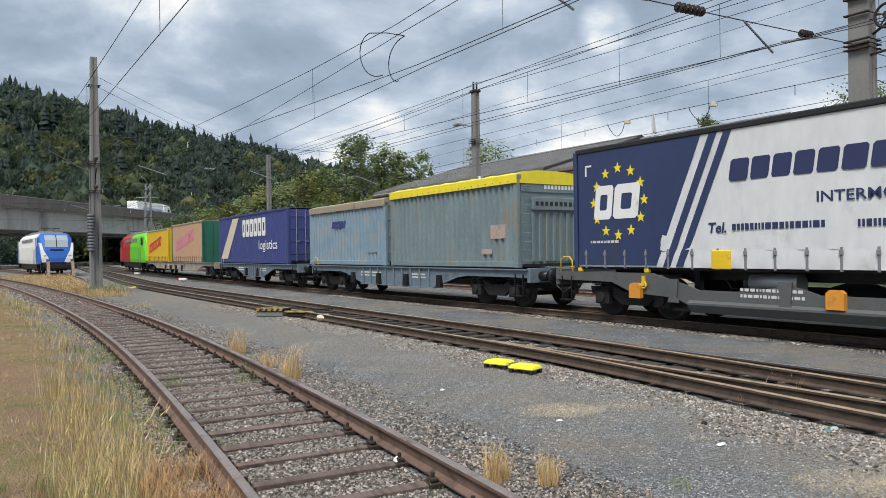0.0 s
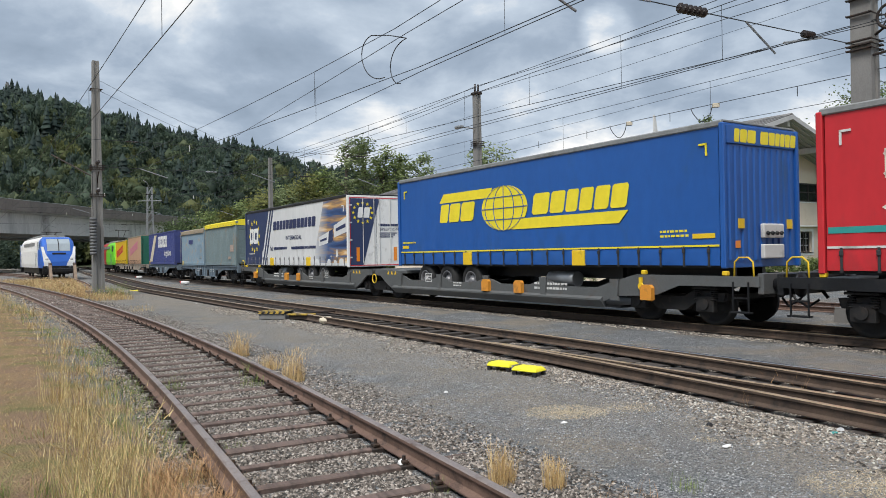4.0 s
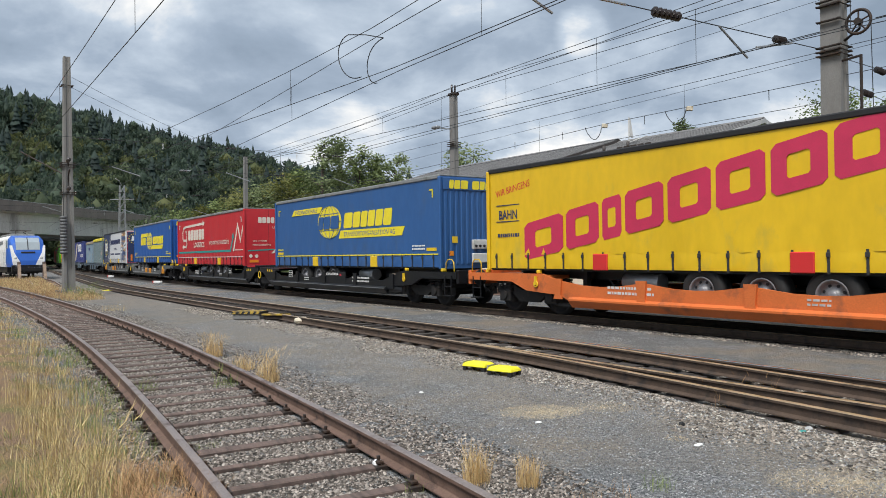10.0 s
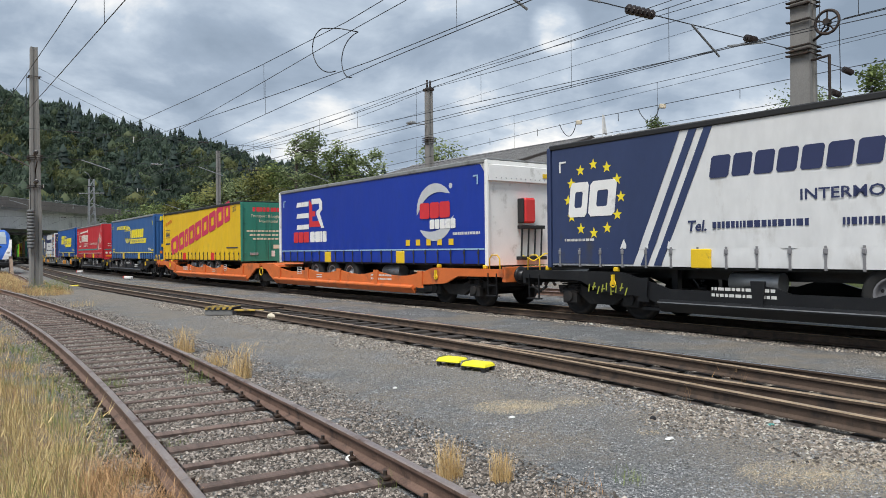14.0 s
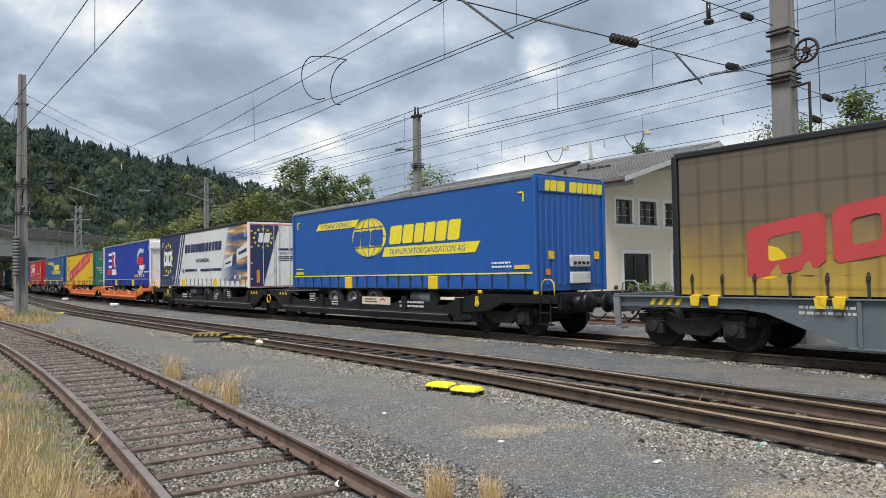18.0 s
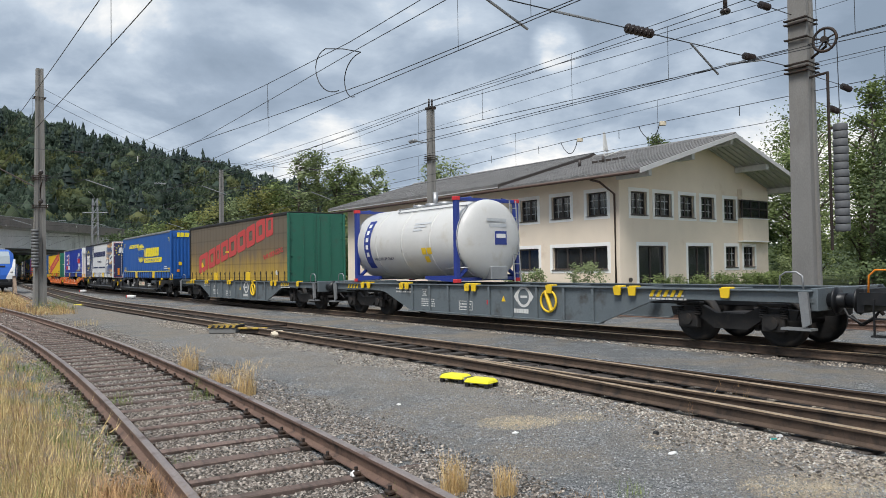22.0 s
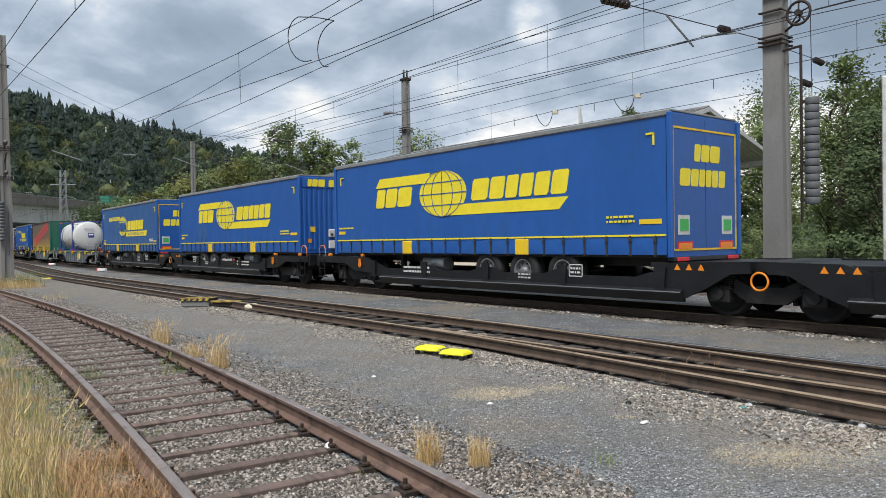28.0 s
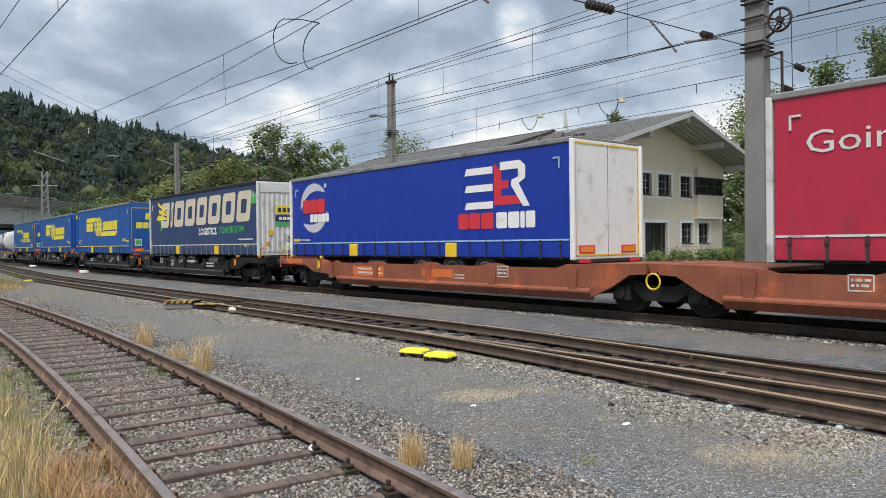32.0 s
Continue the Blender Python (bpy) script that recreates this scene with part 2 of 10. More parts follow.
# ---- mesh helpers ----
def box(bm, x0, x1, y0, y1, z0, z1, bev=0.0):
    vs = [bm.verts.new((x, y, z)) for x in (x0, x1) for y in (y0, y1) for z in (z0, z1)]
    fs = [bm.faces.new([vs[i] for i in q]) for q in ((0, 1, 3, 2), (4, 6, 7, 5), (0, 4, 5, 1), (2, 3, 7, 6), (0, 2, 6, 4), (1, 5, 7, 3))]
    if bev:
        es = list({e for f in fs for e in f.edges})
        bmesh.ops.bevel(bm, geom=es, offset=bev, segments=1, affect="EDGES")
    return bm


def prism(bm, pts, a0, a1, axis="y"):
    """A prism: the outline pts drawn in the two other axes, from a0 to a1 along axis."""
    def at(p, a):
        return {"y": (p[0], a, p[1]), "x": (a, p[0], p[1]), "z": (p[0], p[1], a)}[axis]
    A = [bm.verts.new(at(p, a0)) for p in pts]
    B = [bm.verts.new(at(p, a1)) for p in pts]
    n = len(pts)
    fs = [bm.faces.new(A), bm.faces.new(B[::-1])]
    for i in range(n):
        fs.append(bm.faces.new((A[i], B[i], B[(i + 1) % n], A[(i + 1) % n])))
    bmesh.ops.recalc_face_normals(bm, faces=fs)
    return bm


def tube(bm, p, q, r0, r1=None, seg=10, caps=True):
    r1 = r0 if r1 is None else r1
    p, q = Vector(p), Vector(q)
    d = (q - p).normalized()
    u = d.orthogonal().normalized()
    v = d.cross(u)
    A, B = [], []
    for i in range(seg):
        a = 2 * math.pi * i / seg
        w = u * math.cos(a) + v * math.sin(a)
        A.append(bm.verts.new(p + w * r0))
        B.append(bm.verts.new(q + w * r1))
    fs = []
    for i in range(seg):
        fs.append(bm.faces.new((A[i], A[(i + 1) % seg], B[(i + 1) % seg], B[i])))
    for f in fs:
        f.smooth = seg > 6
    if caps:
        bm.faces.new(A[::-1])
        bm.faces.new(B)
    return bm


def pipe(bm, pts, r, seg=6):
    """A bent round bar through the points, one piece."""
    P = [Vector(p) for p in pts]
    rows = []
    for i, p in enumerate(P):
        d = (P[min(i + 1, len(P) - 1)] - P[max(i - 1, 0)]).normalized()
        u = d.cross(Vector((0, 0, 1)))
        u = Vector((1, 0, 0)) if u.length < 1e-3 else u.normalized()
        w = d.cross(u)
        rows.append([bm.verts.new(p + (u * math.cos(a) + w * math.sin(a)) * r) for a in [2 * math.pi * k / seg for k in range(seg)]])
    for A, C in zip(rows[:-1], rows[1:]):
        for k in range(seg):
            bm.faces.new((A[k], A[(k + 1) % seg], C[(k + 1) % seg], C[k])).smooth = True
    bm.faces.new(rows[0][::-1])
    bm.faces.new(rows[-1])
    return bm


def ring(bm, c, r, w, axis="y", seg=24, tube_seg=6):
    """A torus round c with its axle along axis."""
    c = Vector(c)
    rows = []
    for i in range(seg):
        a = 2 * math.pi * i / seg
        row = []
        for j in range(tube_seg):
            b = 2 * math.pi * j / tube_seg
            rr, h = r + w * math.cos(b), w * math.sin(b)
            x, y = rr * math.cos(a), rr * math.sin(a)
            row.append(bm.verts.new(c + Vector({"y": (x, h, y), "x": (h, x, y), "z": (x, y, h)}[axis])))
        rows.append(row)
    for i in range(seg):
        for j in range(tube_seg):
            f = bm.faces.new((rows[i][j], rows[(i + 1) % seg][j], rows[(i + 1) % seg][(j + 1) % tube_seg], rows[i][(j + 1) % tube_seg]))
            f.smooth = True
    return bm


def lathe(bm, prof, c=(0, 0, 0), axis="y", seg=20, caps=True):
    """A turned shape: prof is a list of (radius, along) pairs."""
    c = Vector(c)
    rows = []
    for r, h in prof:
        row = []
        for i in range(seg):
            a = 2 * math.pi * i / seg
            x, y = r * math.cos(a), r * math.sin(a)
            row.append(bm.verts.new(c + Vector({"y": (x, h, y), "x": (h, x, y), "z": (x, y, h)}[axis])))
        rows.append(row)
    fs = []
    for A, B in zip(rows[:-1], rows[1:]):
        for i in range(seg):
            f = bm.faces.new((A[i], A[(i + 1) % seg], B[(i + 1) % seg], B[i]))
            f.smooth = True
            fs.append(f)
    if caps:
        fs += [bm.faces.new(rows[0]), bm.faces.new(rows[-1])]
    bmesh.ops.recalc_face_normals(bm, faces=fs)
    return bm


def mesh_of(bm, name, material):
    me = bpy.data.meshes.new(name)
    bm.to_mesh(me)
    bm.free()
    me.materials.append(M[material] if isinstance(material, str) else material)
    return me


def part(name, bm, material, parent, label="", at=None):
    """Links a bmesh (or a mesh) as one part under a thing."""
    me = bm if isinstance(bm, bpy.types.Mesh) else mesh_of(bm, name, material)
    ob = new(name, me)
    ob.parent = parent
    if at is not None:
        ob.matrix_basis = at
    if label:
        tagged(ob, label)
    return ob


def B():
    return bmesh.new()


def thing(name, label, category, group="", m=None, kind=""):
    ob = new(name)
    ob.empty_display_size = 0.2
    if m is not None:
        ob.matrix_basis = m
    return tagged(ob, label, category, group, kind)


def raw(name, verts, faces, material, parent=None, smooth=False):
    me = bpy.data.meshes.new(name)
    me.from_pydata(verts, [], faces)
    if smooth:
        me.polygons.foreach_set("use_smooth", [True] * len(me.polygons))
    me.materials.append(M[material] if isinstance(material, str) else material)
    me.update()
    ob = new(name, me)
    ob.parent = parent
    return ob


def letters(text, size, material, parent, at, width=None, name="lettering", shear=0.0, bold=0.0):
    """Words on a side, as flat meshes 2 mm thick, in Blender's own font. at: pose of the lower left corner, facing -y."""
    cu = bpy.data.curves.new(name, "FONT")
    cu.body, cu.size, cu.shear, cu.offset, cu.resolution_u = text, size, shear, bold, 2
    tmp = bpy.data.objects.new(name, cu)
    me = bpy.data.meshes.new_from_object(tmp)
    bpy.data.objects.remove(tmp)
    bpy.data.curves.remove(cu)
    me.materials.clear()
    me.materials.append(M[material] if isinstance(material, str) else material)
    if width:
        xs = [v.co.x for v in me.vertices]
        k = width / max(1e-6, max(xs) - min(xs))
        for v in me.vertices:
            v.co.x *= k
    ob = new(name, me)
    ob.parent = parent
    ob.matrix_basis = at @ pose(0, 0, 0, 90, 0, 0)
    return ob


def blocks(name, widths, h, material, parent, x, y, z, gap=0.12, skew=0.0, slope=0.0, face="near", thick=0.005):
    """A row of plain letter-sized blocks (a brand mark drawn as plain shapes) on a side at depth y, or on an end at x."""
    cx = 0.0
    for i, w in enumerate(widths):
        w *= h
        if w > 0:
            def P(u, v):
                px, pz = cx + u * w + skew * v * h, v * h + slope * (cx + u * w)
                return (x + px, z + pz) if face == "near" else (y + px, z + pz)
            bm = B()
            c = 0.1
            ring_ = [(c, 0), (1 - c, 0), (1, c), (1, 1 - c), (1 - c, 1), (c, 1), (0, 1 - c), (0, c)]
            if h > 0.7:  # a large mark: rounded frames
                hole = [(0.5 + (u - 0.5) * 0.42, 0.5 + (v - 0.5) * 0.46) for u, v in ring_]
                shapes = [[ring_[k], ring_[(k + 1) % 8], hole[(k + 1) % 8], hole[k]] for k in range(8)]
            else:
                shapes = [ring_]
            for shape in shapes:
                pts = [P(u, v) for u, v in shape]
                prism(bm, pts, y - thick, y + 0.003, "y") if face == "near" else prism(bm, pts, x - 0.003, x + thick, "x")
            bmesh.ops.remove_doubles(bm, verts=bm.verts, dist=0.0005)
            part(name, bm, material, parent)
        cx += abs(w) + gap * h


def flat(name, pts, material, parent, y, thick=0.004, label=""):
    """A flat patch on a near side: outline in x and z, its back at y."""
    return part(name, prism(B(), pts, y - thick, y + 0.003, "y"), material, parent, label)


def flat_end(name, pts, material, parent, x, thick=0.008, label=""):
    """A flat patch on an end face: outline in y and z, its back at x."""
    return part(name, prism(B(), pts, x - 0.003, x + thick, "x"), material, parent, label)


def rect(a0, a1, b0, b1):
    return [(a0, b0), (a1, b0), (a1, b1), (a0, b1)]


def disc(cx, cz, rx, rz=None, seg=28):
    rz = rx if rz is None else rz
    return [(cx + rx * math.cos(2 * math.pi * i / seg), cz + rz * math.sin(2 * math.pi * i / seg)) for i in range(seg)]

# ---- plan: s runs along the railway towards the camera's right, n across it away from the camera ----
TURN = radians(36.7)
UX, UY, NX, NY = math.sin(TURN), -math.cos(TURN), math.cos(TURN), math.sin(TURN)
HEAD = 0.16  # rail head above the ground


def xy(s, n):
    return (s * UX + n * NX, s * UY + n * NY)


def soft_ramp(d, w):
    """0 for d < 0, rising smoothly to slope 1 over w."""
    return 0.0 if d <= 0 else (d * d / (2 * w) if d < w else d - w / 2)


def n_main(s):  # the train's track: bends gently away far off
    return 13.95 + (3.0 * ((-s - 30) / 80) ** 1.5 if s < -30 else 0.0)


def n_turn(s):  # the switched track: straight, diverging on the near side of the turnout
    return 8.58 - 0.1 * soft_ramp(s + 11.5, 5) + 0.075 * soft_ramp(-s - 38, 12)


def n_through(s):
    return 8.64


def n_siding(s):  # the curved near track
    d = s + 22.5
    return 3.22 - (0.0028 if d > 0 else 0.00105) * d * d


def n_loco(s):
    return 6.75 - 0.0022 * (s + 74) ** 2 if s > -74 else 6.75 - 0.09 * soft_ramp(-s - 74, 6)


def n_back(s):
    return 20.2 + (3.0 * ((-s - 30) / 80) ** 1.5 if s < -30 else 0.0)


RAIL = [(-0.07, 0), (0.07, 0), (0.07, 0.012), (0.012, 0.035), (0.012, 0.115), (0.036, 0.125), (0.036, 0.15), (0.026, 0.158),
        (-0.026, 0.158), (-0.036, 0.15), (-0.036, 0.125), (-0.012, 0.115), (-0.012, 0.035), (-0.07, 0.012)]


def rail_run(name, fn, off, s0, s1, step, parent, head="rail_head", z=0.0):
    """One rail swept along the line n = fn(s) + off; its running surface is a second material."""
    verts, faces, mats = [], [], []
    k, n = len(RAIL), max(2, int((s1 - s0) / step) + 1)
    for i in range(n):
        s = s0 + (s1 - s0) * i / (n - 1)
        dn = (fn(s + 0.05) - fn(s - 0.05)) / 0.1
        l = math.hypot(1, dn)
        x, y = xy(s - dn / l * off, fn(s) + off / l)
        ax, ay = (NX - dn * UX) / l, (NY - dn * UY) / l
        for u, h in RAIL:
            verts.append((x + ax * u, y + ay * u, h + z))
        if i:
            a, b = (i - 1) * k, i * k
            for j in range(k):
                faces.append((a + j, a + (j + 1) % k, b + (j + 1) % k, b + j))
                mats.append(1 if 6 <= j <= 8 else 0)
    faces += [tuple(range(k)), tuple(range((n - 1) * k, n * k))[::-1]]
    mats += [0, 0]
    ob = raw(name, verts, faces, "rail_rust" if head == "rail_head" else "rail_dark", parent)
    ob.data.materials.append(M[head])
    ob.data.polygons.foreach_set("material_index", mats)
    bm = bmesh.new()
    bm.from_mesh(ob.data)
    bmesh.ops.recalc_face_normals(bm, faces=bm.faces)
    bm.to_mesh(ob.data)
    bm.free()
    return ob


def sleeper_mesh(w, l, h, name, material, seed):
    rnd = random.Random(seed)
    bm = B()
    box(bm, -w / 2, w / 2, -l / 2, l / 2, 0, h, 0.012)
    for v in bm.verts:
        v.co.x += rnd.uniform(-0.012, 0.012)
        v.co.z += rnd.uniform(-0.006, 0.006)
    return mesh_of(bm, name, material)


def clip_mesh():
    """Base plate with clamps and bolts at a rail seat."""
    bm = B()
    box(bm, -0.08, 0.08, -0.17, 0.17, -0.03, 0.014, 0.004)
    for sy in (-1, 1):
        box(bm, -0.045, 0.045, sy * 0.115 - 0.03, sy * 0.115 + 0.03, 0.018, 0.05, 0.008)
        tube(bm, (0, sy * 0.115, 0.04), (0, sy * 0.115, 0.085), 0.017, seg=6)
    return mesh_of(bm, "fastening", "iron")


def track(name, label, fn, s0, s1, pitch, sleeper="sleeper_wood", step=0.8, near=(-30, 6), sink=0.0, head="rail_head", length=2.5, fasten=True, seed=1, width=0.24):
    tr = tagged(new(name), label, "railway track", kind="structure")
    rail_run("rail", fn, -0.753, s0, s1, step, tr, head, 0.0)
    rail_run("rail", fn, 0.753, s0, s1, step, tr, head, 0.0)
    meshes = [sleeper_mesh(width * (1.0, 0.8, 1.15, 0.68, 0.92)[i] if width < 0.2 else width, length, 0.14, "sleeper", sleeper, seed + i) for i in range(5)]
    clip = clip_mesh() if fasten else None
    rnd = random.Random(seed)
    s, i = s0 + 0.3, 0
    fv, ff = [], []
    while s < s1:
        dn = (fn(s + 0.05) - fn(s - 0.05)) / 0.1
        x, y = xy(s, fn(s))
        a = math.degrees(math.atan2(UY + dn * NY, UX + dn * NX))
        if near[0] < s < near[1]:
            ob = part("sleeper", meshes[i % 5], None, tr, at=pose(x, y, -0.142 - (sink if s > -11.5 else 0.25 * sink) + rnd.uniform(-0.006, 0.004) - (0.008 if fasten and s < -9 else 0), 0, 0, a + rnd.uniform(-1.2, 1.2)))
            if fasten:
                for off in (-0.753, 0.753):
                    px, py = xy(s - dn * off, fn(s) + off)
                    part("fastening", clip, None, tr, at=pose(px, py, -0.014, 0, 0, a))
        else:
            m = pose(x, y, -0.142 - sink - (0.008 if fasten else 0), 0, 0, a)
            b0 = len(fv)
            fv += [tuple(m @ v.co) for v in meshes[i % 5].vertices]
            ff += [tuple(b0 + k for k in p.vertices) for p in meshes[i % 5].polygons]
        s += pitch
        i += 1
    if ff:
        tagged(raw("far_sleepers", fv, ff, sleeper, tr), kind="stuff")
    return tr


# ---- ground: one sheet to the horizon ----
def ground_material():
    m = bpy.data.materials.new("yard_gravel")
    m.use_nodes = True
    nt, li = m.node_tree.nodes, m.node_tree.links
    bs = nt["Principled BSDF"]
    bs.inputs["Roughness"].default_value = 0.92
    bs.inputs["Specular IOR Level"].default_value = 0.25
    tcn = nt.new("ShaderNodeTexCoord")

    def noise_at(scale, detail=6, rough=0.6):
        n = nt.new("ShaderNodeTexNoise")
        n.inputs["Scale"].default_value, n.inputs["Detail"].default_value, n.inputs["Roughness"].default_value = scale, detail, rough
        li.new(tcn.outputs["Object"], n.inputs[0])
        return n.outputs[0]

    def rmp(src, stops):
        r = nt.new("ShaderNodeValToRGB")
        ramp(r, stops)
        li.new(src, r.inputs[0])
        return r.outputs[0]

    def mix(f, a, b):
        x = nt.new("ShaderNodeMix")
        x.data_type = "RGBA"
        li.new(f, x.inputs[0])
        for s_, i in ((a, 6), (b, 7)):
            if isinstance(s_, tuple):
                x.inputs[i].default_value = (*s_, 1)
            else:
                li.new(s_, x.inputs[i])
        return x.outputs[2]

    vo = nt.new("ShaderNodeTexVoronoi")
    vo.inputs["Scale"].default_value = 60
    li.new(tcn.outputs["Object"], vo.inputs[0])
    vo2 = nt.new("ShaderNodeTexVoronoi")
    vo2.inputs["Scale"].default_value = 16
    li.new(tcn.outputs["Object"], vo2.inputs[0])
    sepc = nt.new("ShaderNodeSeparateColor")
    li.new(vo.outputs["Color"], sepc.inputs[0])
    grit = rmp(sepc.outputs[0], [(0.0, (0.045, 0.05, 0.053)), (0.45, (0.185, 0.195, 0.202)), (0.8, (0.33, 0.338, 0.342)), (0.97, (0.52, 0.52, 0.51))])
    fines = rmp(noise_at(60, 4), [(0.36, (0.09, 0.096, 0.099)), (0.64, (0.27, 0.278, 0.28))])
    gravel = mix(rmp(noise_at(1.6, 7), [(0.42, (0, 0, 0)), (0.58, (1, 1, 1))]), fines, grit)
    brown = mix(rmp(noise_at(45, 5), [(0.38, (0, 0, 0)), (0.62, (1, 1, 1))]), (0.15, 0.128, 0.105), (0.43, 0.37, 0.29))
    g1 = mix(rmp(noise_at(0.42, 8, 0.68), [(0.47, (0, 0, 0)), (0.6, (0.8, 0.8, 0.8))]), gravel, brown)
    # far from the yard: meadow and scrub
    geo = nt.new("ShaderNodeNewGeometry")
    sp = nt.new("ShaderNodeSeparateXYZ")
    li.new(geo.outputs["Position"], sp.inputs[0])
    dn = nt.new("ShaderNodeVectorMath")
    dn.operation = "DOT_PRODUCT"
    dn.inputs[1].default_value = (NX, NY, 0)
    li.new(geo.outputs["Position"], dn.inputs[0])
    wob = nt.new("ShaderNodeMath")
    wob.operation = "MULTIPLY_ADD"
    wob.inputs[1].default_value = 3.0
    li.new(noise_at(0.9, 6), wob.inputs[0])
    li.new(dn.outputs["Value"], wob.inputs[2])
    grass = mix(rmp(noise_at(0.8, 8, 0.65), [(0.42, (0, 0, 0)), (0.6, (1, 1, 1))]), (0.34, 0.235, 0.13), (0.19, 0.19, 0.07))
    soil = mix(rmp(noise_at(1.1, 8, 0.65), [(0.4, (0, 0, 0)), (0.56, (1, 1, 1))]), (0.29, 0.195, 0.125), grass)
    left = nt.new("ShaderNodeMapRange")
    left.inputs[1].default_value, left.inputs[2].default_value = 3.3, 2.6
    li.new(wob.outputs[0], left.inputs[0])
    right = nt.new("ShaderNodeMapRange")
    right.inputs[1].default_value, right.inputs[2].default_value = 31, 34
    li.new(wob.outputs[0], right.inputs[0])
    # oil-dark bed, with the shade under the trains put into its colour
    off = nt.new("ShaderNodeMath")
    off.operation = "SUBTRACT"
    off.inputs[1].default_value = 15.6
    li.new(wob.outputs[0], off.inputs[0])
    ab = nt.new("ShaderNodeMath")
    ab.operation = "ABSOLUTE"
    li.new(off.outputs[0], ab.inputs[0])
    oil_and_shade = nt.new("ShaderNodeMapRange")
    oil_and_shade.inputs[1].default_value, oil_and_shade.inputs[2].default_value = 1.9, 0.9
    li.new(ab.outputs[0], oil_and_shade.inputs[0])
    # pale trodden dust beside the turnout
    d0 = nt.new("ShaderNodeMath")
    d0.operation = "SUBTRACT"
    d0.inputs[1].default_value = 8.2
    li.new(wob.outputs[0], d0.inputs[0])
    d1 = nt.new("ShaderNodeMath")
    d1.operation = "ABSOLUTE"
    li.new(d0.outputs[0], d1.inputs[0])
    dusty = nt.new("ShaderNodeMapRange")
    dusty.inputs[1].default_value, dusty.inputs[2].default_value, dusty.inputs[4].default_value = 2.3, 0.7, 0.65
    li.new(d1.outputs[0], dusty.inputs[0])
    dust = mix(rmp(noise_at(38, 5), [(0.36, (0, 0, 0)), (0.64, (1, 1, 1))]), (0.17, 0.15, 0.127), (0.44, 0.39, 0.32))
    g1 = mix(dusty.outputs[0], g1, dust)
    g1 = mix(oil_and_shade.outputs[0], g1, mix(noise_at(30, 5), (0.03, 0.027, 0.024), (0.075, 0.066, 0.058)))
    c1 = mix(left.outputs[0], g1, soil)
    meadow = mix(noise_at(0.5, 8), (0.05, 0.07, 0.02), (0.1, 0.12, 0.04))
    c2 = mix(right.outputs[0], c1, meadow)
    li.new(c2, bs.inputs["Base Color"])
    bp = nt.new("ShaderNodeBump")
    bp.inputs["Strength"].default_value, bp.inputs["Distance"].default_value = 1.0, 0.03
    hsum = nt.new("ShaderNodeMath")
    hsum.operation = "ADD"
    li.new(vo.outputs["Distance"], hsum.inputs[0])
    li.new(vo2.outputs["Distance"], hsum.inputs[1])
    li.new(hsum.outputs[0], bp.inputs["Height"])
    li.new(bp.outputs[0], bs.inputs["Normal"])
    return m


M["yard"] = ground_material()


def height(x, y):
    """Gentle unevenness; between the rails the bed lies just under the sleepers, outside it covers their ends."""
    s, n = x * UX + y * UY, x * NX + y * NY
    z = 0.02 * noise.noise((x * 0.5, y * 0.5, 0)) + 0.012 * noise.noise((x * 1.7, y * 1.7, 3)) - 0.008
    for fn, lo, hi, deep in ((n_main, -400, 60, 0.04), (n_turn, -120, 30, 0.07), (n_through, -12, 30, 0.07), (n_siding, -100, 30, 0.045)):
        if lo < s < hi:
            d = abs(n - fn(s))
            if d < 1.2:
                k = 1 - min(1, max(0, (d - 0.75) / 0.35))
                z = z * (1 - k) - deep * k
    if n < 1.4:
        z += 0.05 * min(1, (1.4 - n) / 1.5) * (1 + noise.noise((x * 0.8, y * 0.8, 7)))
    return z


def build_ground():
    verts, faces = [], []
    # rings of s,n cells: fine near the camera, coarse outwards
    ss = [-3000, -1200, -600, -300, -200] + list(np.arange(-150, -40, 2.5)) + list(np.arange(-40, -14, 0.6)) + list(np.arange(-14, 8, 0.22)) + [8, 10, 14, 20, 30, 60, 150, 400, 1000, 3000]
    ns = [-3000, -1000, -300, -100, -40, -20, -12, -8] + list(np.arange(-6, 16, 0.22)) + list(np.arange(16, 30, 1.0)) + [30, 35, 42, 60, 90, 150, 300, 700, 1500, 3000]
    for s in ss:
        for n in ns:
            x, y = xy(s, n)
            verts.append((x, y, height(x, y) if abs(s) < 160 and -10 < n < 30 else -0.03))
    w = len(ns)
    for i in range(len(ss) - 1):
        for j in range(w - 1):
            a = i * w + j
            faces.append((a, a + w, a + w + 1, a + 1))
    g = raw("ground", verts, faces, "yard", smooth=True)
    return tagged(g, "grey gravel yard with brown patches and dry grass verge", "ground", kind="structure")


build_ground()
track("track_siding", "rusty siding curving away, old wooden sleepers in stone ballast", n_siding, -95, 12, 0.62, "sleeper_wood", near=(-24, 4), seed=5, sink=0.004, width=0.115)
track("track_switched", "worn rails of the diverging line on dark wooden sleepers", n_turn, -110, 14, 0.62, "sleeper_dark", near=(-26, 4), seed=25, length=2.6, sink=0.035, head="rail_worn", fasten=False)
track("track_main", "main line rails under the passing freight train", n_main, -330, 40, 0.62, "sleeper_dark", near=(-26, 4), seed=45, fasten=False, head="rail_worn")
track("track_stabling", "stub track of the parked locomotive", n_loco, -160, -52, 0.65, "sleeper_dark", near=(-1, 0), seed=65, fasten=False)
track("track_far", "further line behind the train", n_back, -200, 40, 0.65, "sleeper_dark", near=(-1, 0), seed=85, fasten=False)


